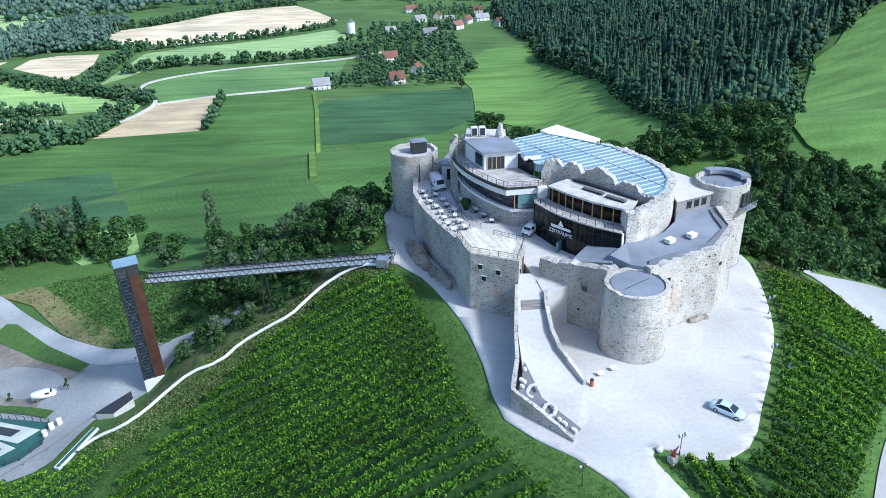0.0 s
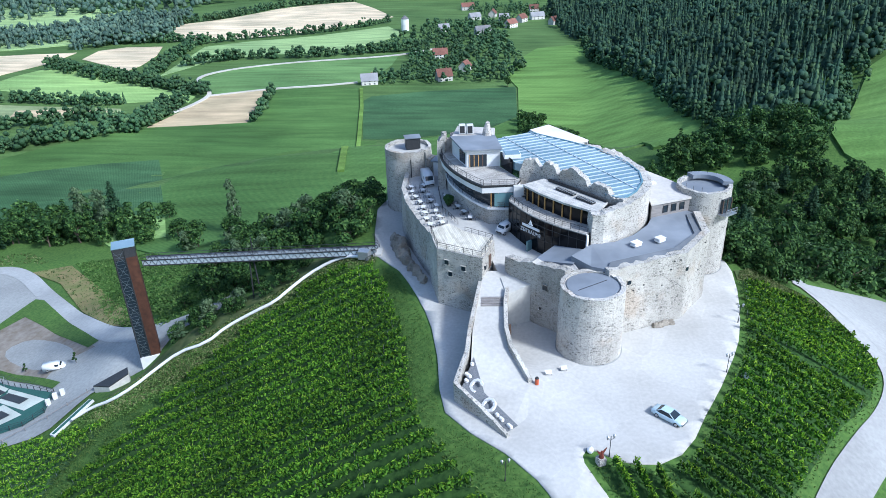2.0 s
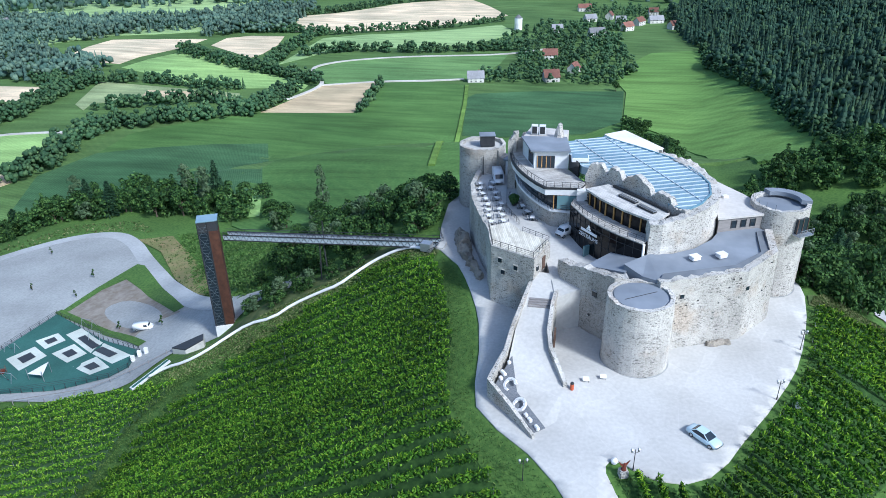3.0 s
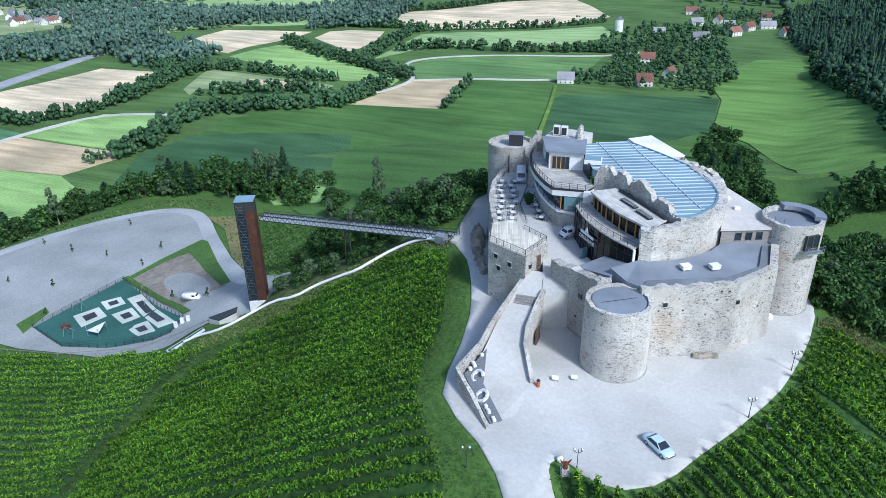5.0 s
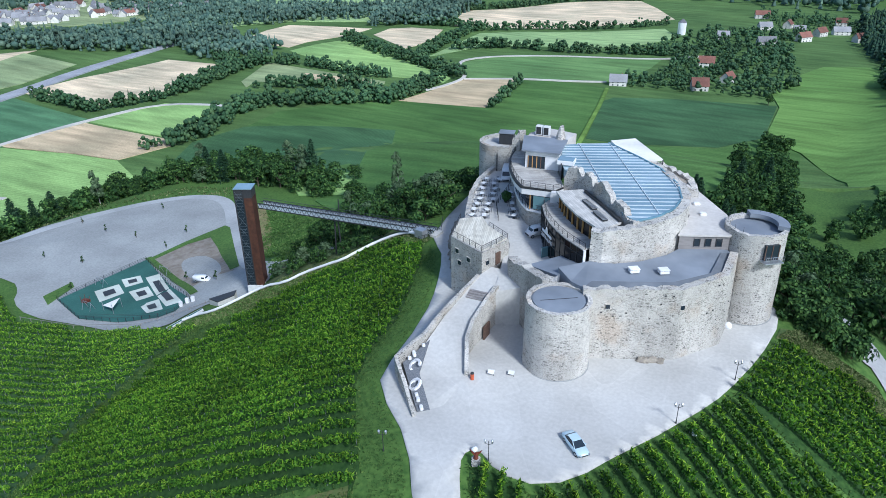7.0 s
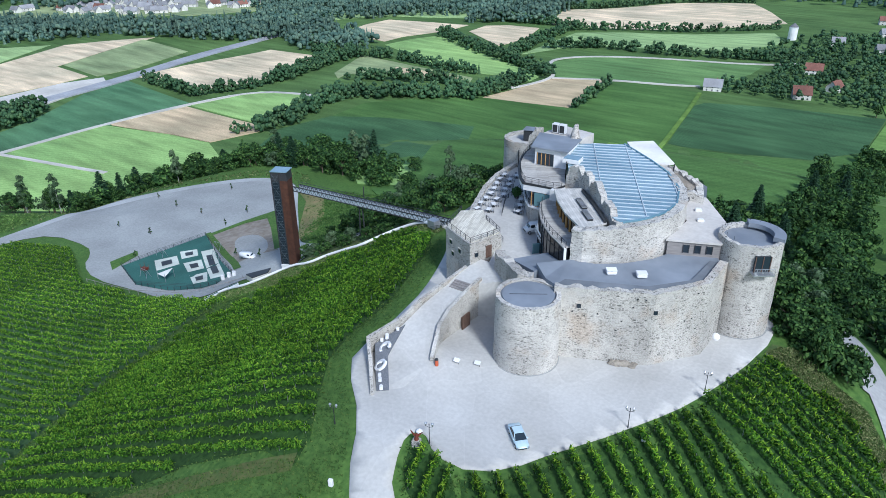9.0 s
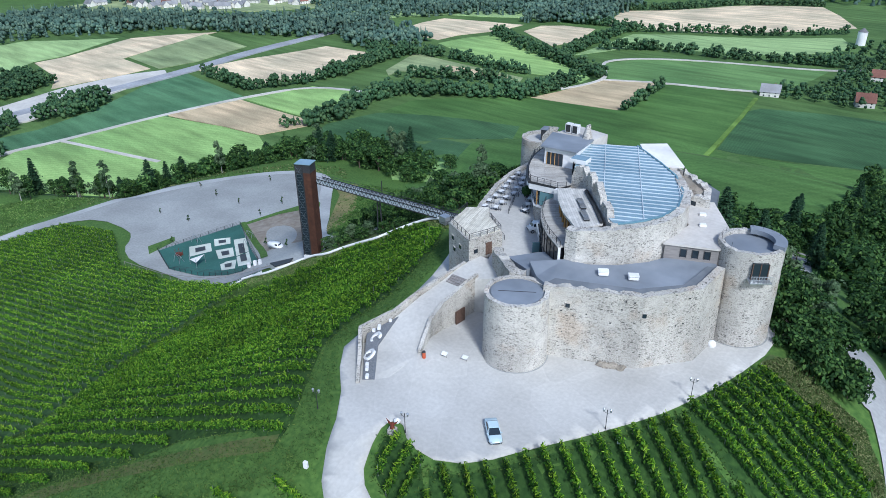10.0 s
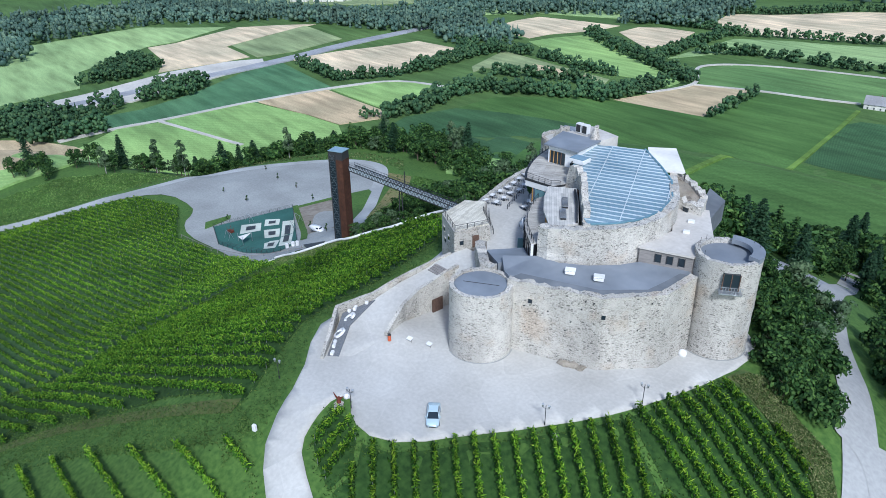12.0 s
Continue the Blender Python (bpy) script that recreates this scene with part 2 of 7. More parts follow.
BIRCHBARK = surface("birch_bark", (0.3, 0.29, 0.27), (0.45, 0.44, 0.42), 2.5, 0.9, 0.2)
BARK = surface("bark", (0.08, 0.06, 0.04), (0.16, 0.13, 0.1), 3, 0.95, 0.5)
ROOFGREY = surface("grey_roof_membrane", (0.20, 0.225, 0.26), (0.235, 0.26, 0.295), 0.5, 0.7, 0.03, big=0.15)
DARKROOF = surface("dark_roof_border", (0.13, 0.145, 0.165), (0.17, 0.185, 0.205), 0.6, 0.75, 0.03)
ROOFPALE = surface("pale_gravel_roof", (0.52, 0.49, 0.45), (0.60, 0.57, 0.53), 1.5, 0.9, 0.1)


def board_material(name, c1, c2, angle, width=0.16):
    """Weathered boards: dark gaps, each board a little different."""
    m, t, b = node_material(name, 0.85, 0, 0.2)
    co = t.nodes.new("ShaderNodeTexCoord").outputs["Object"]
    mp = t.nodes.new("ShaderNodeMapping")
    mp.inputs["Rotation"].default_value = (0, 0, radians(angle))
    t.links.new(co, mp.inputs["Vector"])
    br = t.nodes.new("ShaderNodeTexBrick")
    br.inputs["Scale"].default_value = 1.0
    br.inputs["Brick Width"].default_value, br.inputs["Row Height"].default_value = 4.0, width
    br.inputs["Mortar Size"].default_value, br.inputs["Bias"].default_value = 0.012, 0.0
    br.inputs["Color1"].default_value, br.inputs["Color2"].default_value = (*c1, 1), (*c2, 1)
    br.inputs["Mortar"].default_value = (*[0.45 * c for c in c1], 1)
    t.links.new(mp.outputs[0], br.inputs["Vector"])
    col = blend(t, "MULTIPLY", 1.0, br.outputs["Color"], ramp(t, add_noise(t, 0.5, 5), ((0.3, (0.8,) * 3), (0.7, (1.12,) * 3))))
    t.links.new(col, b.inputs["Base Color"])
    return m


DECK = board_material("weathered_deck_boards", (0.36, 0.34, 0.31), (0.52, 0.5, 0.46), -35, 0.3)
DECKPALE = board_material("pale_larch_boards", (0.5, 0.465, 0.38), (0.7, 0.665, 0.57), 72, 0.3)
WHITE = surface("white_render", (0.72, 0.72, 0.72), (0.8, 0.8, 0.8), 1.5, 0.8, 0.03)
BLACKGLASS = glass_material("black_glass", (0.006, 0.007, 0.009), 0.05, 0.22)
WINDOWGLASS = glass_material("dark_window_glass", (0.02, 0.03, 0.04), 0.05)
TEALGLASS = glass_material("curtained_glass", (0.12, 0.22, 0.24), 0.1)
DARKMETAL = surface("dark_metal", (0.03, 0.032, 0.036), (0.045, 0.047, 0.05), 4, 0.5, 0.02)
LATTICE = surface("blue_grey_steel", (0.10, 0.13, 0.15), (0.15, 0.18, 0.2), 3, 0.45, 0.0, metal=0.4)
STEEL = surface("galvanised_steel", (0.4, 0.42, 0.45), (0.5, 0.52, 0.54), 3, 0.4, 0.02, metal=0.7)
RUST = surface("weathering_steel", (0.05, 0.022, 0.014), (0.09, 0.038, 0.022), 1.2, 0.8, 0.1, big=0.4)
ORANGEWOOD = surface("oiled_larch", (0.42, 0.24, 0.08), (0.52, 0.31, 0.12), 3, 0.6, 0.05)
BROWNWOOD = surface("brown_door_boards", (0.09, 0.055, 0.04), (0.16, 0.1, 0.075), 3, 0.8, 0.1)
GREYWOOD = surface("grey_cladding", (0.2, 0.185, 0.18), (0.3, 0.28, 0.265), 2, 0.85, 0.1, stretch=(0.3, 0.3, 5))
SLATE = surface("slate_chips", (0.10, 0.11, 0.12), (0.2, 0.21, 0.23), 6, 0.8, 0.4)
GREENFLOOR = surface("green_rubber", (0.035, 0.115, 0.095), (0.05, 0.14, 0.115), 2, 0.9, 0.05)
PADPALE = surface("pale_safety_tile", (0.55, 0.58, 0.5), (0.63, 0.66, 0.58), 2, 0.9, 0.05)
CANVAS = surface("white_canvas", (0.74, 0.72, 0.68), (0.8, 0.78, 0.74), 1.5, 0.8, 0.05)
CARPAINT = surface("light_blue_paint", (0.56, 0.71, 0.78), (0.6, 0.74, 0.8), 8, 0.25, 0.0, metal=0.1, spec=0.6)
VANPAINT = surface("white_paint", (0.72, 0.73, 0.74), (0.78, 0.79, 0.8), 6, 0.3, 0.0, spec=0.6)
RUBBER = surface("tyre_rubber", (0.02, 0.02, 0.02), (0.035, 0.035, 0.035), 6, 0.9, 0.02)
ROOFTILE = surface("red_roof_tile", (0.17, 0.075, 0.058), (0.25, 0.12, 0.09), 2, 0.85, 0.1, vary=0.3)
ROOFSLATE = surface("grey_roof_tile", (0.2, 0.2, 0.21), (0.3, 0.3, 0.31), 2, 0.85, 0.1, vary=0.3)
HOUSEWALL = surface("house_render", (0.6, 0.58, 0.53), (0.7, 0.68, 0.63), 1, 0.9, 0.03, vary=0.15)
REDBROWN = surface("rusted_red_steel", (0.1, 0.026, 0.018), (0.16, 0.042, 0.026), 4, 0.7, 0.1)
REDPAINT = surface("orange_red_paint", (0.45, 0.09, 0.04), (0.52, 0.12, 0.05), 4, 0.5, 0.0)


def solar_material():
    """Blue-grey roof glazing, mirror-like; pale sky reflection put into its cloudy base colour."""
    m, t, b = node_material("roof_glazing", 0.12, 0.0, 0.9)
    t.links.new(ramp(t, add_noise(t, 0.12, 4), ((0.3, (0.14, 0.23, 0.28)), (0.7, (0.24, 0.34, 0.39)))), b.inputs["Base Color"])
    return m


ROOFGLASS = solar_material()
GLAZEBAR = surface("pale_aluminium", (0.46, 0.53, 0.57), (0.55, 0.61, 0.65), 2, 0.5, 0.0)
TEALMETAL = surface("teal_painted_metal", (0.11, 0.22, 0.28), (0.15, 0.27, 0.33), 2, 0.4, 0.0)
BARBOARDS = board_material("bleached_roof_boards", (0.46, 0.45, 0.42), (0.62, 0.6, 0.56), 47, 0.4)
WOVEN = surface("pale_woven_plastic", (0.3, 0.31, 0.32), (0.42, 0.43, 0.44), 6, 0.8, 0.1)

# ---- the lie of the land ----
PLATEAU = [(-13, 141), (-11.5, 128), (-9.5, 118), (-4, 111.8), (0.6, 102.2), (4.1, 92.2), (5.8, 84), (6.8, 76),
           (8, 71), (11.7, 67), (16, 62.8), (22, 60), (30, 61), (37.8, 63.5), (41, 67.4), (47.2, 78.3), (51.1, 85.8),
           (54.5, 95.1), (57, 106), (58.4, 114), (57, 121), (44, 130), (36, 138), (25, 144), (8, 147), (-4, 152), (-11, 149)]
FALL = ((-50, 0), (0, 0), (3, -0.4), (8, -2.1), (15, -5.5), (30, -13), (50, -22), (70, -32), (92, -39.2), (115, -42), (150, -44.5), (188, -48),
        (222, -63), (262, -81), (305, -88), (340, -88.5), (9000, -88.5))


def fall_table():
    d = np.arange(-40, 400, 1.0)
    z = np.interp(d, [a for a, b in FALL], [b for a, b in FALL])
    k = np.hanning(11)
    smooth = np.convolve(np.pad(z, 5, mode="edge"), k / k.sum(), mode="valid")
    w = np.clip((d - 4) / 10, 0, 1)
    return d, z * (1 - w) + smooth * w


FALL_D, FALL_Z = fall_table()


def plateau_distance(x, y):
    """Metres outside the castle yard's outline (0 inside)."""
    best = np.full(x.shape, 1e9)
    inside = np.zeros(x.shape, bool)
    for (ax, ay), (bx, by) in zip(PLATEAU, PLATEAU[1:] + PLATEAU[:1]):
        ex, ey = bx - ax, by - ay
        s = np.clip(((x - ax) * ex + (y - ay) * ey) / (ex * ex + ey * ey), 0, 1)
        best = np.minimum(best, np.hypot(x - ax - s * ex, y - ay - s * ey))
        if ay != by:
            inside ^= ((ay > y) != (by > y)) & (x < ax + (y - ay) * ex / ey)
    return np.where(inside, 0.0, best)


def heights(x, y):
    x, y = np.asarray(x, float), np.asarray(y, float)
    z = np.interp(plateau_distance(x, y), FALL_D, FALL_Z)
    # a spur carries the car park and the lane on to the west
    px, py = x + 165, y - 112
    u, side = -0.896 * px - 0.444 * py, -0.444 * px + 0.896 * py
    spur = -46.5 - 0.035 * u - 0.3 * np.clip(u - 165, 0, 900) - 0.3 * np.clip(-u, 0, 900) - 0.42 * np.clip(side - 24, 0, 900) - 0.10 * np.clip(-side - 8, 0, 60) - 0.3 * np.clip(-side - 68, 0, 900)
    z = 1.2 * np.logaddexp(z / 1.2, spur / 1.2)
    # wooded hill to the east, rolling valley floor
    far = np.clip((y - 190) / 120, 0, 1)
    rise = np.clip(x - 70 - 0.12 * np.clip(y - 450, 0, 400), 0, 700)
    z = z + 0.31 * rise * far * far * (3 - 2 * far)
    # the yard swells towards the foot of the ramp
    z = z + 1.7 * np.exp(-((x - 18.5) ** 2 + (y - 77.5) ** 2) / 30)
    # a cutting at the foot of the lift
    z = z - 3.6 * np.exp(-((x + 63.5) ** 2 + (y - 114) ** 2) / 60)
    roll = np.clip((np.hypot(x - 20, y - 100) - 220) / 200, 0, 1)
    z = z + roll * (2.0 * np.sin(x / 97 + 1) * np.cos(y / 131) + 1.2 * np.sin((x + y) / 61))
    return z


def ground(x, y):
    return float(heights(np.array([x]), np.array([y]))[0])


# ---- mesh helpers ----
def mesh_of(name, bm, material):
    me = bpy.data.meshes.new(name)
    bmesh.ops.recalc_face_normals(bm, faces=bm.faces)
    bm.to_mesh(me)
    bm.free()
    me.materials.append(material)
    return me


def thing(name, label, category, group="", kind="", at=None):
    """An empty that holds a thing's parts."""
    ob = new(name)
    if at is not None:
        ob.matrix_basis = at
    return tagged(ob, label, category, group, kind)


def part(name, bm, material, parent=None, label="", smooth=False):
    me = mesh_of(name, bm, material)
    if smooth:
        for p in me.polygons:
            p.use_smooth = True
    ob = new(name, me)
    if parent is not None:
        ob.parent = parent
    return tagged(ob, label)


def quads(name, verts, faces, material, parent=None):
    """A large mesh straight from arrays of corners and quads (or triangles)."""
    me = bpy.data.meshes.new(name)
    k = faces.shape[1]
    me.vertices.add(len(verts))
    me.vertices.foreach_set("co", np.ascontiguousarray(verts, np.float32).ravel())
    me.loops.add(faces.size)
    me.loops.foreach_set("vertex_index", np.ascontiguousarray(faces, np.int32).ravel())
    me.polygons.add(len(faces))
    me.polygons.foreach_set("loop_start", np.arange(0, faces.size, k, dtype=np.int32))
    me.update(calc_edges=True)
    me.validate()
    me.materials.append(material)
    ob = new(name, me)
    if parent is not None:
        ob.parent = parent
    return ob


def box(bm, x, y, z, sx, sy, sz, rz=0.0, bevel=0.0, rx=0.0, ry=0.0):
    """A box by its centre and sizes."""
    made = bmesh.ops.create_cube(bm, size=1, matrix=pose(x, y, z, rx, ry, rz) @ Matrix.Diagonal((sx, sy, sz, 1)))
    if bevel:
        edges = list({e for v in made["verts"] for e in v.link_edges})
        bmesh.ops.bevel(bm, geom=edges, offset=bevel, segments=2, affect="EDGES")
    return bm


def bar(bm, a, b, r, sides=6, r2=None):
    """A round bar from a to b."""
    a, b = Vector(a), Vector(b)
    m = Matrix.Translation((a + b) / 2) @ (b - a).to_track_quat("Z", "Y").to_matrix().to_4x4()
    bmesh.ops.create_cone(bm, cap_ends=True, segments=sides, radius1=r, radius2=r if r2 is None else r2, depth=(b - a).length, matrix=m)
    return bm


def beam(bm, a, b, w, h):
    """A square beam from a to b."""
    a, b = Vector(a), Vector(b)
    m = Matrix.Translation((a + b) / 2) @ (b - a).to_track_quat("Z", "Y").to_matrix().to_4x4()
    bmesh.ops.create_cube(bm, size=1, matrix=m @ Matrix.Diagonal((w, h, (b - a).length, 1)))
    return bm


def prism(bm, outline, z0, z1):
    """An upright block over an outline; z0 and z1 may be numbers or one per corner."""
    n = len(outline)
    lo = z0 if isinstance(z0, (list, tuple)) else [z0] * n
    hi = z1 if isinstance(z1, (list, tuple)) else [z1] * n
    low = [bm.verts.new((x, y, z)) for (x, y), z in zip(outline, lo)]
    top = [bm.verts.new((x, y, z)) for (x, y), z in zip(outline, hi)]
    for i in range(n):
        j = (i + 1) % n
        bm.faces.new((low[i], low[j], top[j], top[i]))
    ends = [bm.faces.new(top), bm.faces.new(low[::-1])]
    bmesh.ops.triangulate(bm, faces=ends)
    return bm


def resample(points, step, closed=False):
    pts = [Vector(p) for p in points]
    if closed:
        pts.append(pts[0])
    out = []
    for a, b in zip(pts, pts[1:]):
        n = max(1, round((b - a).length / step))
        out += [a.lerp(b, i / n) for i in range(n)]
    if not closed:
        out.append(pts[-1])
    return out


def masonry(points, z0, thick, step=0.6, rough=0.10, ragged=0.25, closed=False, lean=0.0):
    """An uneven stone wall. points: (x, y, top); the outer face lies on the line, the thickness on its left. lean: how far the face draws in towards the top."""
    bm = bmesh.new()
    line = resample(points, step, closed)
    n = len(line)
    rings = []
    for i, p in enumerate(line):
        a = line[i - 1] if i or closed else p
        b = line[(i + 1) % n] if i < n - 1 or closed else p
        d = Vector((b.x - a.x, b.y - a.y, 0)).normalized()
        side = Vector((-d.y, d.x, 0))
        top = p.z + ragged * (noise.noise(Vector((p.x * 0.9, p.y * 0.9, 3))) + 0.5 * noise.noise(Vector((p.x * 2.3, p.y * 2.3, 7))))
        rings.append((p, side, top))
    levels = max(3, round((max(r[2] for r in rings) - z0) / 0.7))
    grid = []
    for p, side, top in rings:
        col = []
        for k in range(levels + 1):
            z = z0 + (top - z0) * k / levels
            q = Vector((p.x, p.y, z))
            push = rough * (noise.noise(q * 0.7) + 0.6 * noise.noise(q * 1.9)) - lean * k / levels
            col.append(bm.verts.new(q - side * push))
        inner_top = bm.verts.new(Vector((p.x, p.y, top + ragged * 0.3 * noise.noise(Vector((p.x, p.y, 20))))) + side * (thick + lean))
        inner_low = bm.verts.new(Vector((p.x, p.y, z0)) + side * thick)
        grid.append(col + [inner_top, inner_low])
    last = n if closed else n - 1
    for i in range(last):
        a, b = grid[i], grid[(i + 1) % n]
        for k in range(len(a) - 1):
            bm.faces.new((a[k], b[k], b[k + 1], a[k + 1]))
    if not closed:
        bm.faces.new(grid[0][::-1])
        bm.faces.new(grid[-1])
    return bm


def circle(x, y, r, z, n=40, start=0.0, stop=360.0):
    full = abs(stop - start) >= 360
    m = n if full else n + 1
    return [(x + r * math.cos(radians(start + (stop - start) * i / n)), y + r * math.sin(radians(start + (stop - start) * i / n)), z) for i in range(m)]


def drape(name, outline, lift, material, step, label="", category="", kind="structure", thick=0.0, skirt=0.0):
    """A sheet cut to an outline and laid on the ground."""
    bm = bmesh.new()
    f = bm.faces.new([bm.verts.new((x, y, 0)) for x, y in outline])
    f.normal_update()
    if f.normal.z < 0:
        f.normal_flip()
    bmesh.ops.triangulate(bm, faces=[f])
    for axis in (0, 1):
        vals = [p[axis] for p in outline]
        c = math.ceil(min(vals) / step) * step
        while c < max(vals):
            no = (1, 0, 0) if axis == 0 else (0, 1, 0)
            bmesh.ops.bisect_plane(bm, geom=bm.verts[:] + bm.edges[:] + bm.faces[:], plane_co=(c * (axis == 0), c * (axis == 1), 0), plane_no=no)
            c += step
    bmesh.ops.remove_doubles(bm, verts=bm.verts, dist=0.001)
    xs = np.array([v.co[:] for v in bm.verts])
    zs = heights(xs[:, 0], xs[:, 1]) + lift
    for v, z in zip(bm.verts, zs):
        v.co.z = z
    if thick:
        made = bmesh.ops.extrude_face_region(bm, geom=bm.faces[:])
        for v in made["geom"]:
            if isinstance(v, bmesh.types.BMVert):
                v.co.z -= thick
    if skirt:
        for e in [e for e in bm.edges if e.is_boundary]:
            a, b = [v.co.copy() for v in e.verts]
            drop = Vector((0, 0, skirt))
            bm.faces.new([bm.verts.new(p) for p in (a, b, b - drop, a - drop)])
    ob = part(name, bm, material, None, label, True)
    return tagged(ob, label, category, "", kind)


def band(points, width):
    """The outline of a road of that width along a line; width may be one number per point."""
    pts = [Vector(p) for p in points]
    w = width if isinstance(width, (list, tuple)) else [width] * len(pts)
    left, right = [], []
    for i, p in enumerate(pts):
        d = (pts[min(i + 1, len(pts) - 1)] - pts[max(i - 1, 0)]).normalized()
        s = Vector((-d.y, d.x)) * w[i] / 2
        left.append(tuple(p + s))
        right.append(tuple(p - s))
    return left + right[::-1]


def rounded(points, times=2):
    """A line with its corners cut, keeping the ends."""
    pts = [Vector(p) for p in points]
    for _ in range(times):
        out = [pts[0]]
        for a, b in zip(pts, pts[1:]):
            out += [a.lerp(b, 0.25), a.lerp(b, 0.75)]
        pts = out + [pts[-1]]
    return [tuple(p) for p in pts]


def rounded_loop(points, times=2):
    pts = [Vector(p) for p in points]
    for _ in range(times):
        out = []
        for a, b in zip(pts, pts[1:] + pts[:1]):
            out += [a.lerp(b, 0.25), a.lerp(b, 0.75)]
        pts = out
    return [tuple(p) for p in pts]


def in_outline(x, y, outline):
    inside = np.zeros(np.shape(x), bool)
    for (ax, ay), (bx, by) in zip(outline, outline[1:] + outline[:1]):
        if ay != by:
            inside ^= ((ay > y) != (by > y)) & (x < ax + (y - ay) * (bx - ax) / (by - ay))
    return inside


# ---- ground: one sheet to the horizon ----
def axis_lines(lo, hi, step, reach):
    mid = list(np.arange(lo, hi + 0.01, step))
    out, s = [], step
    while hi + sum(out) < reach:
        s = min(s * 1.12, 34)
        out.append(s)
    right = list(hi + np.cumsum(out))
    left = list(lo - np.cumsum(out))[::-1]
    return np.array(left + mid + right)


GX, GY = axis_lines(-160, 90, 2.5, 2600), axis_lines(20, 160, 2.5, 2800)
gx, gy = np.meshgrid(GX, GY)
gz = heights(gx.ravel(), gy.ravel()) - 0.12
gverts = np.column_stack([gx.ravel(), gy.ravel(), gz])
nx, ny = len(GX), len(GY)
gi = (np.arange(ny - 1)[:, None] * nx + np.arange(nx - 1)[None]).ravel()
ground_sheet = quads("ground", gverts, np.column_stack([gi, gi + 1, gi + nx + 1, gi + nx]), GRASS)
ground_sheet.data.polygons.foreach_set("use_smooth", np.ones(len(gi), bool))
tagged(ground_sheet, "green grassy castle hill falling to a wide farmed valley", "ground", "", "structure")

# ---- fields, roads and yards ----
laid_fields = []


def field(material, outline, label, name="field"):
    """A field on the valley floor; each later one lies a hand's width higher."""
    laid_fields.append(drape(name, outline, 0.3 + 0.03 * len(laid_fields), material, 15.0, label, "field", skirt=2.0))


field(GRASS_MID, [(-60, 260), (-130, 240), (-230, 262), (-335, 215), (-375, 110), (-420, 0), (-1300, 0), (-1300, 1300), (150, 1300), (150, 420), (100, 330), (20, 300)], "broad green valley pasture", "meadow")
field(MEADOW_SHADE, [(-95, 463), (-72, 464), (-36, 471), (2, 485), (27, 523), (52, 517), (60, 330), (29, 290), (-10, 220), (-37, 160), (-50, 246), (-62, 278)], "green meadow behind the castle hill")
field(CROP, [(-325, 420), (-302, 453), (-288, 470), (-258, 497), (-227, 508), (-182, 511), (-193, 613), (-178, 621), (-114, 616), (-102, 550), (-88, 463), (-57, 280), (-43, 245), (-20, 160), (-58, 168), (-110, 200), (-132, 241), (-214, 420), (-246, 408), (-318, 372)], "broad green crop field with tramlines")
field(CORN, [(-214, 421), (-118, 239), (-142, 228), (-262, 262), (-301, 280), (-330, 333), (-320, 376), (-287, 393), (-248, 410)], "large dark green maize field in the valley")
field(GRASS_BRIGHT, [(-117, 237), (-104, 210), (-122, 204), (-150, 227)], "narrow bright green strip of meadow")
drape("field", band([(-112, 612), (-100, 550), (-86, 463), (-70, 360), (-56, 282)], 3), 1.4, TRAMLINE, 8.0, "yellowish strip between two crops", "field", skirt=2.0)
field(CORN, [(-103, 567), (-98, 584), (-49, 605), (27, 623), (27, 526), (2, 488), (-36, 474), (-72, 467), (-84, 468)], "dark green crop field beside the hamlet")
field(STUBBLE_HAZED, [(-402, 871), (-435, 947), (-456, 1007), (-350, 1146), (-236, 1215), (-191, 1138), (-144, 1040), (-181, 993), (-272, 928), (-358, 876)], "wide harvested stubble field")
field(SOIL_HAZED, [(-259, 497), (-246, 598), (-197, 613), (-184, 511)], "small pale harvested field between green crops")
field(PASTURE, [(-286, 662), (-262, 622), (-243, 601), (-198, 615), (-142, 634), (-110, 645), (-100, 720), (-100, 770), (-149, 760), (-188, 747), (-236, 730), (-268, 700)], "green pasture beside the hamlet")
field(FARGREEN, [(-335, 680), (-340, 758), (-346, 833), (-298, 880), (-209, 925), (-140, 960), (-110, 900), (-150, 836), (-208, 800), (-257, 784), (-307, 756), (-318, 719)], "light green meadow below the stubble")
field(GRASS_BRIGHT, [(-491, 632), (-490, 679), (-476, 730), (-418, 703), (-342, 652), (-261, 596), (-258, 572), (-299, 580), (-350, 567), (-404, 595)], "bright green meadow between hedges")
field(OLIVE, [(-471, 572), (-391, 563), (-351, 560), (-310, 555), (-296, 528), (-328, 527), (-391, 507), (-420, 497), (-412, 476), (-434, 493)], "olive ripening field between hedges")
field(SOIL_HAZED, [(-400, 548), (-352, 552), (-312, 545), (-340, 533), (-390, 524)], "bare tan patch in the ripening field")
field(STUBBLE_HAZED, [(-591, 664), (-608, 725), (-611, 775), (-550, 795), (-494, 806), (-492, 752), (-508, 686), (-505, 647), (-544, 652)], "pale stubble field before the woods")
field(STUBBLE_HAZED, [(-466, 768), (-471, 814), (-446, 832), (-400, 834), (-384, 783), (-379, 733), (-383, 711)], "three-cornered stubble field")
field(FARGREEN, [(-700, 110), (-748, 126), (-853, 166), (-898, 316), (-829, 404), (-771, 314), (-766, 280), (-674, 182), (-600, 165), (-575, 96), (-590, 60)], "green fields beyond the motorway")
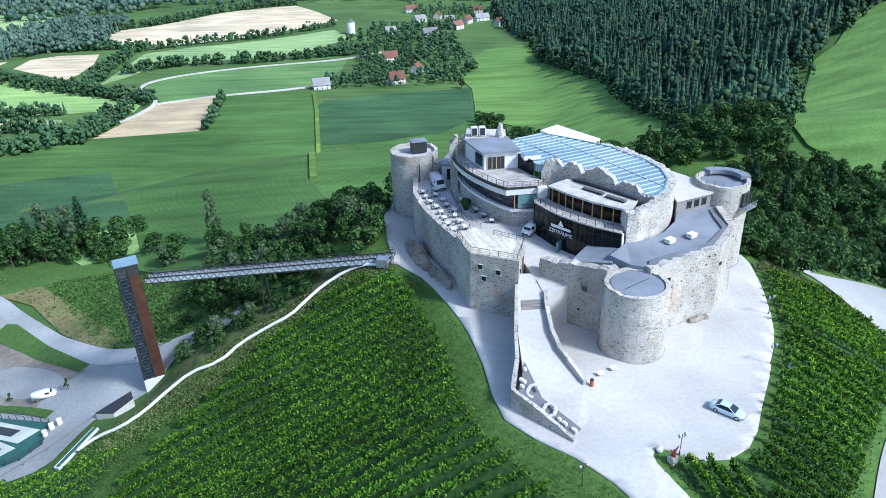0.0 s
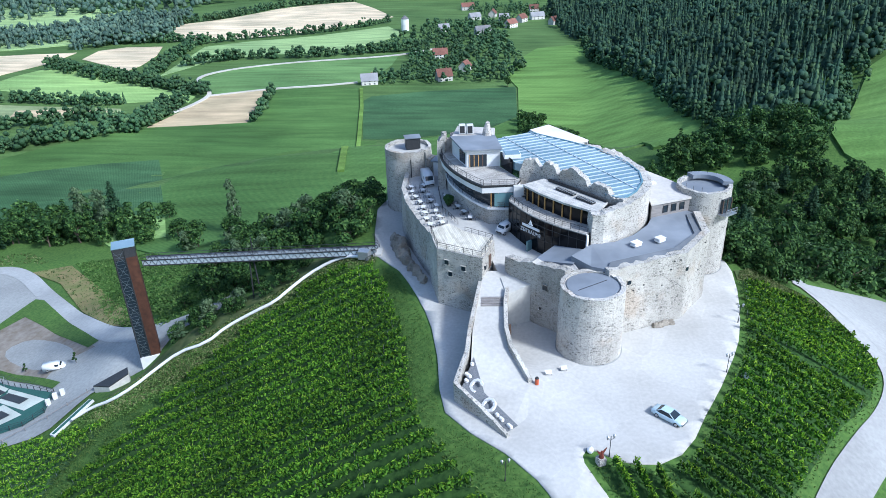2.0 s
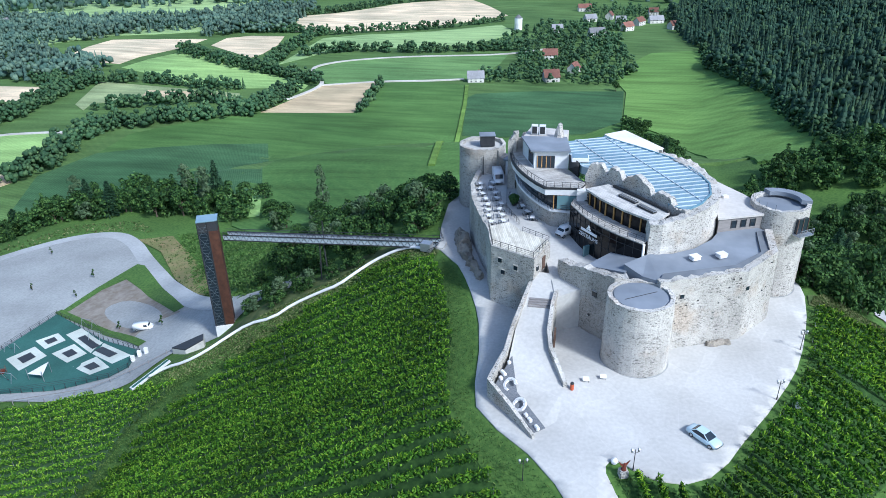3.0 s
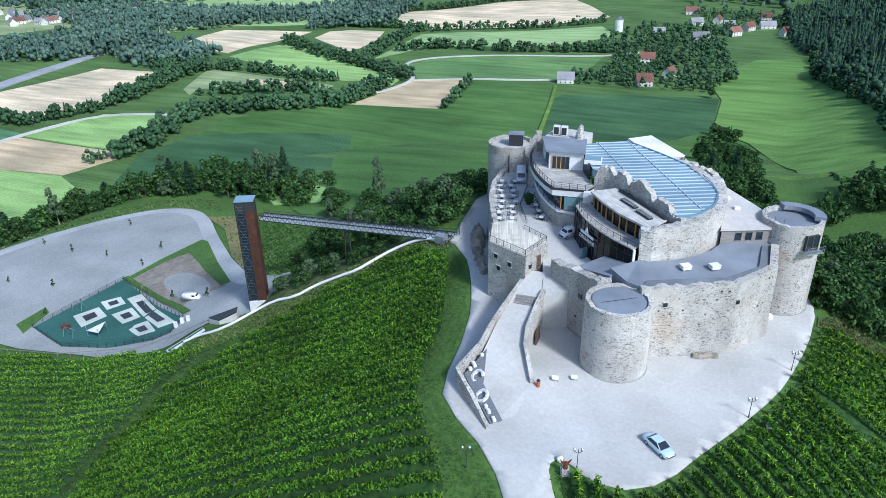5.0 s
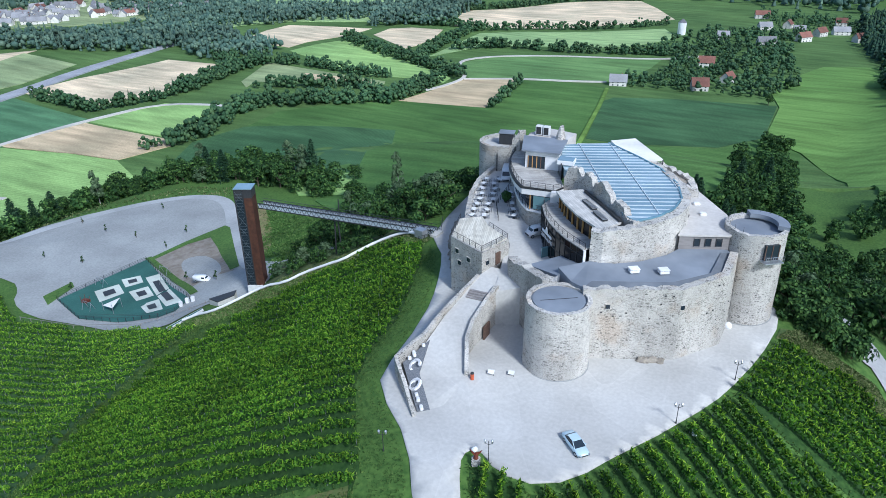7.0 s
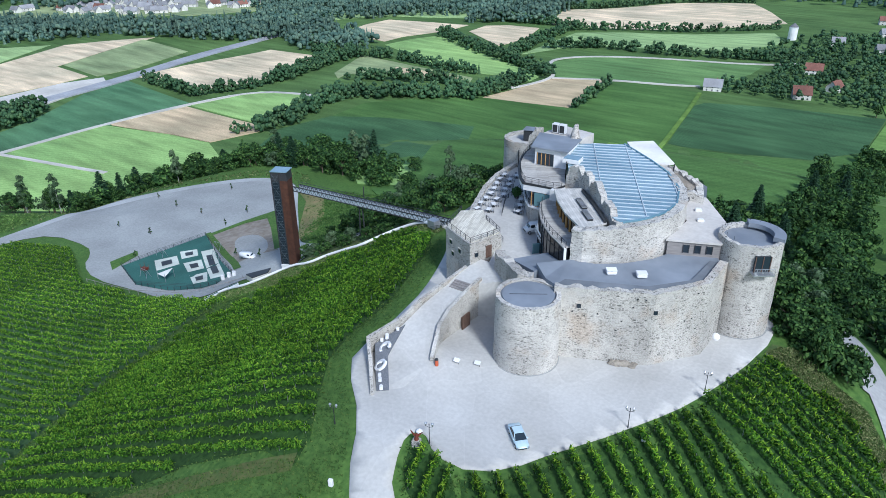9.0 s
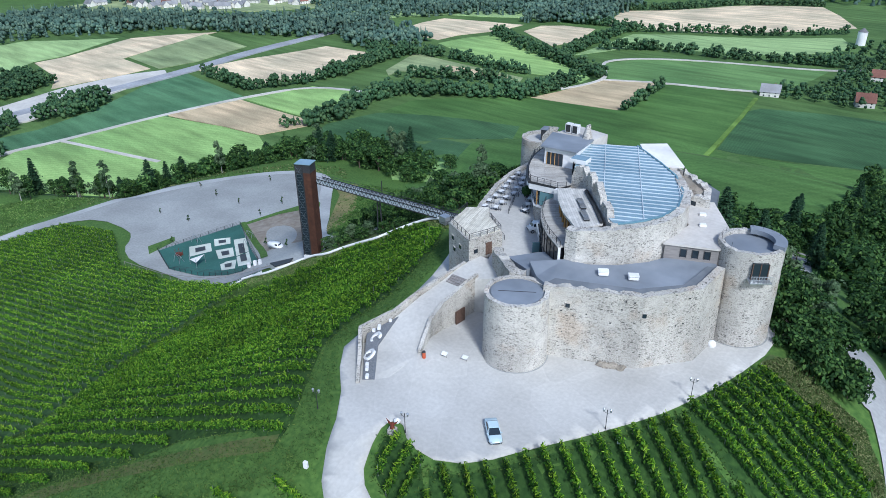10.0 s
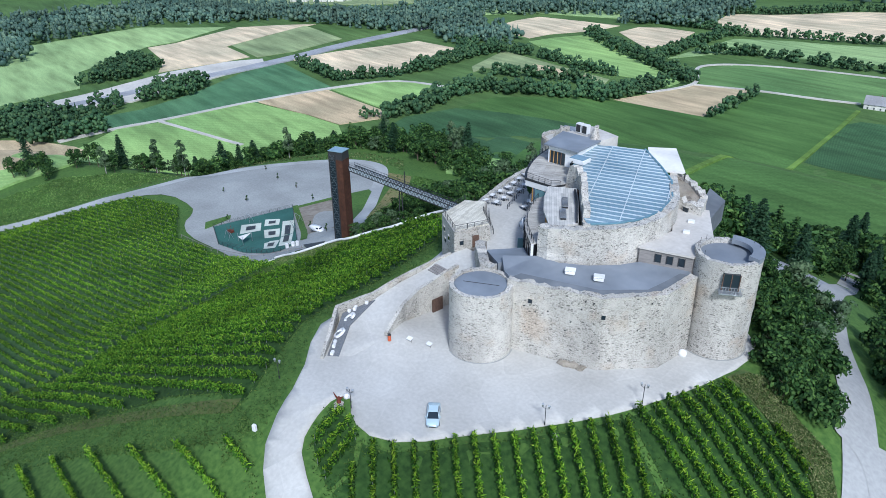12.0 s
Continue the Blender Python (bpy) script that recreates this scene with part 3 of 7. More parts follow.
field(STUBBLE_HAZED, [(-759, 278), (-764, 312), (-813, 413), (-765, 504), (-734, 422), (-700, 348), (-629, 344), (-622, 308), (-618, 242), (-672, 266)], "pale harvested field beside the motorway")
field(OLIVE, [(-702, 356), (-726, 410), (-762, 486), (-662, 481), (-627, 396), (-622, 350)], "pale olive field of ripe grass")
field(STUBBLE_HAZED, [(-595, 376), (-603, 441), (-592, 545), (-516, 546), (-489, 482), (-476, 429), (-486, 375), (-552, 372)], "tan stubble field beside a hedge")
field(DARKCROP, [(-582, 359), (-463, 346), (-447, 252), (-432, 185), (-446, 150), (-480, 139), (-482, 182), (-508, 234), (-563, 306)], "blue-green crop field along the track")
field(SOIL_HAZED, [(-455, 267), (-453, 337), (-344, 331), (-337, 324), (-349, 286), (-390, 282)], "pale bare field beside the track")
field(GRASS_BRIGHT, [(-453, 341), (-442, 407), (-385, 414), (-345, 360), (-347, 334)], "light green meadow beside the track")
field(GRASS_BRIGHT, [(-437, 184), (-445, 205), (-452, 264), (-392, 280), (-348, 284), (-300, 262), (-276, 215), (-266, 165), (-272, 110), (-250, 51), (-282, 59), (-406, 113), (-438, 150)], "bright green meadow below the hill")
field(SOIL_HAZED, [(-470, 60), (-465, 80), (-449, 97), (-415, 116), (-404, 119), (-283, 73), (-270, 45), (-400, 10)], "bare tan field below the trees")
field(GRASS_EAST, [(13, 683), (52, 775), (111, 800), (102, 711), (117, 645), (134, 559), (133, 482), (142, 431), (106, 304), (85, 308), (80, 440), (53, 501), (28, 526), (29, 617)], "sunlit meadow beside the wood")
field(GRASS_EAST, [(292, 501), (420, 560), (420, 300), (190, 205), (160, 235), (148, 264), (149, 281), (207, 386), (240, 445), (262, 462)], "bright hillside meadow above the wood")
field(FARGREEN, [(-700, 700), (-640, 800), (-520, 860), (-500, 1150), (-900, 1250), (-1000, 900)], "green far valley fields")
field(OLIVE, [(-1200, 420), (-900, 650), (-840, 900), (-1300, 900)], "pale green far valley fields")

drape("motorway", band(rounded([(-530, 120), (-545, 195), (-560, 250), (-578, 317), (-600, 385), (-634, 475), (-655, 579), (-662, 640)]), 16), 1.45, ASPHALT, 15.0,
      "grey motorway under construction in the valley", "road", skirt=1.5)
drape("roadworks", [(-551, 70), (-551, 93), (-556, 118), (-568, 161), (-610, 250), (-618, 312), (-610, 350), (-585, 340), (-560, 283), (-536, 236), (-512, 185), (-516, 155), (-522, 112), (-520, 70)], 1.4, ROADPALE, 15.0,
      "pale gravel strip of roadworks beside the motorway", "road", skirt=1.5)
drape("farm_track", band(rounded([(-434, 110), (-441, 150), (-440, 184), (-454, 265), (-459, 341), (-446, 404), (-386, 417), (-366, 414)]), 4.5), 1.4, ROADPALE, 15.0,
      "pale gravel farm track between fields", "road", skirt=1.5)
drape("farm_track", band([(-438, 182), (-408, 191), (-350, 208)], 3.5), 1.4, ROADPALE, 15.0, "pale gravel farm track through the meadow", "road", skirt=1.5)
drape("farm_track", band(rounded([(-258, 540), (-251, 560), (-247, 594), (-256, 617), (-288, 661), (-285, 687), (-257, 712), (-188, 747), (-100, 770), (-60, 800)]), 3.6), 1.4, ROADPALE, 15.0, "pale lane along the hedge to the hamlet", "road", skirt=1.5)
drape("farm_track", band(rounded([(-247, 596), (-198, 615), (-151, 623), (-120, 636)]), 2.6), 1.45, ROADPALE, 15.0, "narrow worn track between two fields", "road", skirt=1.5)

drape("grass_track", band(rounded([(-44, 14), (-31, 24.5), (-19, 34), (-6, 42), (5, 47.5), (15, 52.5)]), 2.6), 0.02, DRYGRASS, 2.0, "worn dry grass track below the vineyard", "path")
# castle yard, drive and lane
YARD = [(-13, 141), (-11.5, 128), (-9.5, 118), (-6.5, 114.5), (-4, 111.8), (-1.5, 107), (0.6, 102.2), (2.6, 97), (4.1, 92.2), (5.8, 84), (6.8, 76), (8, 71), (11.7, 67), (16.3, 63.4),
        (20.2, 59.2), (22.9, 55.2), (25.8, 51.9), (28.9, 49.9), (32.8, 48.3), (38.0, 46.6), (46.5, 45.5), (47.5, 50.3), (42.0, 51.3), (37.5, 52.5), (34.3, 53.4), (31.0, 54.6), (29.2, 56.1), (27.4, 59.3), (26.2, 62.0), (26.1, 63.4), (26.7, 64.5), (28.1, 64.3), (30.1, 62.9), (32.5, 62.2),
        (35.5, 62.4), (38.6, 64.3), (41, 67.4), (43.2, 71.5), (47.2, 78.3), (51.1, 85.8), (53, 90), (54.7, 95.1), (56.3, 101), (57.4, 106), (58.4, 112.8), (58.3, 117), (57, 121), (44, 131), (-4, 150), (-11, 149)]
drape("yard_paving", YARD, 0.04, PAVING, 2.5, "pale grey concrete yard sweeping round the castle", "paving", thick=0.35)
LANE_LINE = rounded([(-214, 22), (-206, 46), (-200.5, 70), (-199, 98), (-200, 122), (-196, 142), (-186, 166), (-170, 186), (-153, 190.5), (-140, 184), (-126, 171), (-106, 154), (-87, 137.5), (-68, 124.5), (-48, 121), (-40, 128)])
PARKING = [(-198, 120), (-203, 136), (-190, 165), (-170, 187), (-155, 192), (-142, 186), (-128, 172), (-108, 155), (-88, 137), (-66, 124), (-55, 122), (-58, 118), (-62, 114.6), (-66, 112.8), (-71.5, 109), (-74, 104.4), (-78, 98.4), (-87, 97.4), (-112, 96.6), (-133, 94.5),
           (-146, 98), (-152, 103.5), (-160, 107), (-184, 106), (-193, 95), (-198, 66), (-204, 44), (-214, 20), (-219, 21), (-209, 46), (-204, 66), (-202, 97)]
drape("parking_ground", rounded_loop(PARKING, 1), 0.16, GRAVEL, 3.0, "wide grey gravel car park on a shelf of the hill", "car park")
drape("lane", band(LANE_LINE, 5.0), 0.25, LANEGREY, 3.0, "pale worn gravel lane round the rim of the car park", "road")
drape("gravel_plot", [(-128, 135), (-124, 158), (-112, 151), (-84, 130), (-92, 126), (-92, 119.5), (-100, 122)], 0.22, BAREPLOT, 3.0, "bare brownish gravel plot", "verge")
drape("gravel_bay", rounded_loop([(-118, 137), (-110, 145), (-88, 130), (-90, 124), (-98, 125.5)], 2), 0.26, GRAVEL, 3.0, "grey gravelled bay in the brownish plot", "verge")
drape("verge", [(-129.5, 135), (-128.5, 150), (-126, 167), (-122.5, 166), (-114, 158.5), (-84.5, 132.5), (-86.3, 130.4), (-112, 149.5), (-122, 156), (-125.5, 149), (-126.8, 136.2)], 0.30, GRASS, 3.0, "grass verge round the gravel plot", "verge")
drape("verge", [(-140, 104), (-133, 101), (-136, 112), (-140, 114)], 0.24, GRASS, 3.0, "small triangle of grass by the playground", "verge")
drape("verge", band([(-130.6, 136), (-100, 123.4), (-92, 119.4), (-86, 116)], 2.2), 0.32, GRASS, 3.0, "grass strip along the playground fence", "verge")
drape("dry_slope", [(-140, 186), (-124, 177), (-104, 156), (-86, 140), (-76, 134), (-84, 146), (-108, 172), (-128, 190)], 0.2, DRY, 3.0, "dry tan slope beside the lane", "verge")
drape("east_road", band(rounded([(32, 238), (41, 205), (44, 185), (53, 162), (63, 141), (71, 127), (76.6, 116.5), (80.6, 108.5), (83.4, 100), (82, 93), (76, 83.5), (67.6, 74.2), (59.6, 64.6), (50, 50), (43, 38), (38, 26)]), 5.4), 0.10, ROADGREY, 3.0,
      "pale asphalt road round the foot of the hill", "road")
drape("road_junction", rounded_loop([(70, 117), (79.8, 124), (91, 132), (108, 142), (122, 132), (106, 112), (94, 101), (87, 97), (84.5, 102), (81.5, 109.5), (76.5, 117)], 2), 0.14, ROADGREY, 3.0, "wide pale asphalt junction below the vineyard", "road")
drape("layby", [(44, 186), (40, 197), (27, 204), (22, 186), (32, 172), (46, 170)], 0.07, ASPHALT, 3.0, "worn asphalt turning place beside the road", "road")
drape("rough_grass", [(58.6, 110), (59, 113.4), (63, 115), (69, 112.6), (73.6, 112.5), (78.4, 106.5), (80, 101.5), (79, 100), (77.2, 103.6), (73.2, 107.1), (66.6, 108.5)], 0.06, SCRUB, 3.0, "dry unmown grass below the tower", "verge")
drape("rough_grass", [(-9, 116), (-14, 119), (-30, 113), (-48, 104), (-62, 98), (-66, 103), (-60, 113), (-40, 121), (-20, 125), (-10, 122)], 0.05, SCRUB, 3.0, "scrubby slope under the slide", "verge")

# ---- castle ----
S, E, NW = (29.3, 87.4), (52.1, 116.2), (-5.6, 144.4)


def tower(name, centre, r, z0, top, floor, label, lean=0.15):
    t = thing(name, label, "tower")
    x, y = centre
    part("wall", masonry(circle(x, y, r, top, 52), z0, 0.7, 0.55, 0.07, 0.22, True, lean), STONE_PALE if name != "northwest_tower" else STONE, t)
    bm = bmesh.new()
    prism(bm, [p[:2] for p in circle(x, y, r - 0.5, 0, 40)], z0, floor)
    part("platform", bm, ROOFGREY if name != "northwest_tower" else PAVING, t)
    return t


def plinth_ring(parent, centre, r, z):
    bm = bmesh.new()
    prism(bm, [p[:2] for p in circle(*centre, r, 0, 48)], z, z + 0.09)
    part("plinth", bm, GRAVEL, parent, "grey gravel drainage edging")


south_tower = tower("south_tower", S, 5.0, -0.3, 11.35, 11.0, "squat round pale stone tower with a grey flat roof")
bm = bmesh.new()
prism(bm, [p[:2] for p in circle(*S, 3.9, 0, 48)], 10.7, 11.16)
part("roof_disc", bm, ROOFGREY, south_tower, "raised disc of grey roofing")
bm = bmesh.new()
box(bm, S[0], S[1], 11.19, 5.6, 0.06, 0.06, 35)
part("roof_seam", bm, DARKMETAL, south_tower)
plinth_ring(south_tower, S, 5.18, 0.0)

east_tower = tower("east_tower", E, 4.95, -0.8, 16.2, 15.5, "tall round pale stone tower with an open roof terrace")
plinth_ring(east_tower, E, 5.15, 0.0)
bm = bmesh.new()
ring_out = [p[:2] for p in circle(*E, 4.9, 0, 20, -5, 115)]
ring_in = [p[:2] for p in circle(*E, 3.2, 0, 20, -5, 115)]
prism(bm, ring_out + ring_in[::-1], 16.0, 16.75)
part("roof_crescent", bm, ROOFGREY, east_tower, "crescent-shaped grey raised roof")
ba = radians(-52)
bx, by = E[0] + 4.95 * math.cos(ba), E[1] + 4.95 * math.sin(ba)
bm = bmesh.new()
box(bm, bx, by, 13.6, 0.5, 2.3, 2.6, math.degrees(ba), 0.02)
part("balcony_recess", bm, WINDOWGLASS, east_tower, "dark glazed opening")
bm = bmesh.new()
for k in (-1.15, 0.0, 1.15):
    box(bm, bx + 0.28 * math.cos(ba) - k * math.sin(ba), by + 0.28 * math.sin(ba) + k * math.cos(ba), 13.6, 0.1, 0.12, 2.6, math.degrees(ba))
part("opening_frame", bm, BROWNWOOD, east_tower, "timber door frame")
bm = bmesh.new()
box(bm, bx + 0.6 * math.cos(ba), by + 0.6 * math.sin(ba), 12.2, 1.6, 3.2, 0.22, math.degrees(ba), 0.03)
part("balcony_floor", bm, STEEL, east_tower)
bm = bmesh.new()
for k in np.linspace(-1.55, 1.55, 9):
    px, py = bx + 1.35 * math.cos(ba) - k * math.sin(ba), by + 1.35 * math.sin(ba) + k * math.cos(ba)
    bar(bm, (px, py, 12.3), (px, py, 13.35), 0.03)
for h in (12.8, 13.35):
    bar(bm, (bx + 1.35 * math.cos(ba) + 1.55 * math.sin(ba), by + 1.35 * math.sin(ba) - 1.55 * math.cos(ba), h), (bx + 1.35 * math.cos(ba) - 1.55 * math.sin(ba), by + 1.35 * math.sin(ba) + 1.55 * math.cos(ba), h), 0.035)
part("balcony_rail", bm, STEEL, east_tower)
for a in range(50, 270, 20):
    px, py = E[0] + 4.4 * math.cos(radians(a)), E[1] + 4.4 * math.sin(radians(a))
    bm = bmesh.new()
    bar(bm, (px, py, 15.5), (px, py, 17.1), 0.025)
    part("rail_post", bm, DARKMETAL, east_tower)

northwest_tower = tower("northwest_tower", NW, 5.4, -0.3, 14.2, 13.5, "round grey rubble tower with a dark roof hut")
bm = bmesh.new()
box(bm, NW[0] + 1.0, NW[1] + 0.3, 14.9, 3.2, 2.6, 2.4, 15, 0.05)
part("roof_hut", bm, DARKMETAL, northwest_tower, "dark metal roof hut")
bm = bmesh.new()
box(bm, NW[0] + 1.0, NW[1] + 0.3, 16.2, 3.6, 3.0, 0.16, 15, 0.03)
part("hut_roof", bm, ROOFGREY, northwest_tower)
bm = bmesh.new()
bar(bm, (NW[0] + 1.2, NW[1] - 5.5, 1), (NW[0] + 1.2, NW[1] - 5.45, 12.8), 0.12)
part("downpipe", bm, DARKMETAL, northwest_tower)
part("broken_wall", masonry([(-1.2, 140.6, 13.2), (0.6, 142.4, 12.0), (1.8, 145, 9.5)], 4, 1.0, 0.5, 0.15, 1.2), STONE, northwest_tower, "broken masonry stump")


def pit_window(parent, x, y, z, ang, w=0.7, h=0.9, name="window"):
    """A small dark window with a pale stone surround, set into a wall that faces ang degrees."""
    bm = bmesh.new()
    box(bm, x, y, z, 0.3, w, h, ang)
    ob = part(name, bm, WINDOWGLASS, parent)
    for piece, dz in (("sill", -h / 2 - 0.06), ("lintel", h / 2 + 0.06)):
        bm = bmesh.new()
        box(bm, x, y, z + dz, 0.36, w + 0.3, 0.12, ang, 0.02)
        part(piece, bm, STONE_PALE, ob)


curtain = thing("south_curtain_wall", "high pale rubble curtain wall with a ragged top and flat grey roof behind", "castle wall")
part("wall", masonry([(32.2, 89.9, 12.15), (45.3, 96.2, 12.25), (50.75, 103.8, 12.4), (50.9, 111.2, 12.9)], -0.4, 1.2, 0.6, 0.06, 0.22, False, 0.35), STONE, curtain)
for x, y, z, a in ((35.5, 91.75, 9.3, -64), (45.35, 96.65, 9.2, -55)):
    pit_window(curtain, x, y, z, a, 0.6, 0.7)
bm = bmesh.new()
for k in range(22):
    u = random.random()
    i = random.randrange(4)
    (x0, y0), (x1, y1) = [(33.0, 90.5), (39.0, 93.4), (45.2, 96.4), (50.55, 103.8), (50.7, 111)][i:i + 2]
    d = Vector((x1 - x0, y1 - y0)).normalized()
    box(bm, x0 + u * (x1 - x0) + 0.02 * d.y, y0 + u * (y1 - y0) - 0.02 * d.x, random.uniform(3, 11.5), 0.2, 0.16, 0.16, math.degrees(math.atan2(d.y, d.x)))
part("putlog_holes", bm, DARKMETAL, curtain, "small dark putlog holes")
bm = bmesh.new()
bmesh.ops.create_icosphere(bm, subdivisions=4, radius=1.0, matrix=pose(42.3, 94.5, -0.1, 0, 0, 26) @ Matrix.Diagonal((2.3, 1.0, 0.6, 1)))
for v in bm.verts:
    q = v.co * 0.9
    v.co += Vector((noise.noise(q), noise.noise(q + Vector((5, 0, 0))), 0.8 * noise.noise(q + Vector((0, 5, 0))))) * 0.8 + Vector((0.2, 0.2, 0.25)) * noise.noise(q * 4)
tagged(part("rock_outcrop", bm, ROCK), "brown bedrock outcrop at the foot of the wall", "rock")

flat_roof = thing("flat_roof", "large dark grey flat roof with two skylights", "roof")
ROOF = [(31.9, 91.0), (38.1, 93.95), (44.3, 96.9), (46.85, 100.05), (49.4, 103.2), (49.6, 107.5), (49.75, 111.8), (48.5, 112.4), (41.8, 109.2), (40.5, 106.0), (37.5, 102.0), (34, 99.3), (30.2, 98.3), (26.6, 94.2), (29.5, 92.0)]
bm = bmesh.new()
prism(bm, ROOF, 0.5, [11.9, 12.0, 12.0, 12.0, 12.0, 12.0, 12.3] + [12.6] * 7 + [11.9])
part("roof_sheet", bm, ROOFGREY, flat_roof)
EDGE = ROOF[:7]
bm = bmesh.new()
inner = [(x + (36.5 - x) * 0.13, y + (103 - y) * 0.13) for x, y in EDGE]
prism(bm, EDGE + inner[::-1], 11.5, [12.1] * 5 + [12.12, 12.36] + [12.62] + [12.45] * 6)
part("roof_border", bm, DARKROOF, flat_roof, "darker sloping roof border")
for x, y in ((37.3, 98.2), (41.4, 99.9)):
    bm = bmesh.new()
    box(bm, x, y, 12.75, 1.5, 1.2, 0.5, 35, 0.1)
    sky_light = part("skylight", bm, WHITE, flat_roof, "white domed roof light")
    bm = bmesh.new()
    box(bm, x, y, 13.03, 1.25, 0.95, 0.1, 35)
    part("opening_slit", bm, DARKMETAL, sky_light)
    bm = bmesh.new()
    box(bm, x, y, 13.15, 1.6, 1.3, 0.14, 35, 0.05)
    part("dome", bm, WHITE, sky_light)

gate_wall = thing("gate_curtain_wall", "ragged rubble wall beside the gate with one small window", "castle wall")
part("wall", masonry([(16.2, 98.6, 10.2), (17.0, 97.0, 10.4), (21.5, 93.6, 11.2), (25.4, 90.6, 11.9), (27.5, 91.2, 11.8)], -0.4, 1.6, 0.6, 0.12, 0.45), STONE, gate_wall)
pit_window(gate_wall, 22.6, 92.7, 7.6, -127, 0.8, 0.9)
bm = bmesh.new()
box(bm, 22.0, 93.25, 3.4, 0.1, 0.8, 0.8, -127)
sign = part("wall_sign", bm, WHITE, gate_wall, "small square white wall sign")
bm = bmesh.new()
bmesh.ops.create_cone(bm, cap_ends=True, segments=16, radius1=0.25, radius2=0.25, depth=0.14, matrix=pose(21.97, 93.2, 3.4, 90, 0, -37))
part("emblem", bm, DARKMETAL, sign)

low_roof = thing("entrance_roof", "low dark grey roof before the black facade", "roof")
bm = bmesh.new()
prism(bm, [(20.8, 96.2), (26.8, 93.2), (29.3, 97.8), (24.6, 101.4)], 6.0, [10.7, 11.7, 11.9, 10.9])
part("roof_sheet", bm, ROOFGREY, low_roof)

# keep: the tall curved wall
keep = thing("keep_wall", "tall curved pale rubble keep wall with a broken top", "castle wall")
part("wall", masonry([(29.6, 100.6, 17.6), (30.1, 98.4, 17.7), (32.0, 98.6, 17.9), (34.4, 100.2, 18.1), (37.2, 102.8, 18.2), (39.6, 106.2, 18.4), (41.3, 109.8, 18.5), (41.8, 113.5, 18.7), (41.2, 117.5, 18.9), (39.3, 122.0, 19.0), (36.0, 126.5, 19.1), (33.0, 130.5, 19.0)],
                     9.0, 1.5, 0.55, 0.14, 0.3), STONE_PALE, keep)


def rounded_tops(line):
    """The same wall line with humped instead of pointed tops."""
    out = []
    for (x0, y0, z0), (x1, y1, z1) in zip(line, line[1:]):
        for k in range(6):
            u = k / 6
            w = u * u * (3 - 2 * u)
            out.append((x0 + (x1 - x0) * u, y0 + (y1 - y0) * u, z0 + (z1 - z0) * w + 0.25 * noise.noise((x0 + 7 * u, y0, z0))))
    return out + [line[-1]]


ruin = thing("ruined_inner_wall", "jagged ruined inner wall with an arched doorway", "castle wall")
RUIN = [(35.4, 102.6, 18.7), (34.0, 104.2, 18.3), (32.8, 105.6, 19.7), (31.2, 107.2, 20.0), (30.4, 108.0, 18.7), (29.4, 109.0, 20.3), (27.6, 110.9, 21.0), (26.2, 112.4, 20.1), (25.4, 113.4, 18.9), (24.6, 114.4, 20.4), (23.4, 115.4, 20.7), (22.6, 116.2, 19.1), (21.4, 116.9, 20.7), (19.6, 117.3, 20.3), (18.8, 117.4, 18.1)]
part("wall", masonry(rounded_tops(RUIN[::-1]), 12, 1.1, 0.35, 0.16, 0.3), STONE_PALE, ruin)
bm = bmesh.new()
box(bm, 23.6, 114.7, 16.1, 0.8, 1.5, 2.6, -135)
part("doorway", bm, BROWNWOOD, ruin, "dark timber doorway")
for x, y, h in ((3.0, 133.4, 20.9), (4.6, 135.6, 20.0)):
    stump = thing("ruined_pier", "slender ruined stone pier", "ruin", "ruined piers")
    part("masonry", masonry([(x - 0.8, y - 1.6, h - 1.5), (x + 0.8, y - 1.2, h), (x + 1.0, y + 1.4, h - 0.6), (x - 0.7, y + 1.5, h - 2)], 8, 0.8, 0.5, 0.15, 1.0, True), STONE_PALE, stump)
stump = thing("ruined_pier", "pointed ruined chimney stump beside the glass roof", "ruin", "ruined piers")
bm = bmesh.new()
bmesh.ops.create_cone(bm, cap_ends=True, segments=9, radius1=1.3, radius2=0.4, depth=3.4, matrix=pose(12.5, 132.6, 21.2))
bmesh.ops.subdivide_edges(bm, edges=bm.edges[:], cuts=2, use_grid_fill=True)
for v in bm.verts:
    v.co += Vector((1, 1, 1)) * 0.25 * noise.noise(v.co * 1.5)
part("masonry", bm, STONE_PALE, stump)

# glazed roof over the courtyard
glass_roof = thing("glass_roof", "large blue glazed roof with pale bars over the keep", "roof")
GLASS = [(13.4, 132.4), (21.1, 137.3), (29.0, 131.6), (34.0, 127.4), (38.2, 121.5), (40.1, 115.5), (39.9, 110.9), (38.2, 106.6), (35.6, 103.4), (33.4, 104.9), (28.0, 110.9), (22.5, 116.6), (18.0, 119.5), (15.6, 124.0)]


def glass_z(x, y):
    return 18.5 + 0.02 * (y - 104) + 0.012 * (38 - x)


bm = bmesh.new()
prism(bm, GLASS, 17.6, [glass_z(x, y) for x, y in GLASS])
part("glazing", bm, ROOFGLASS, glass_roof)


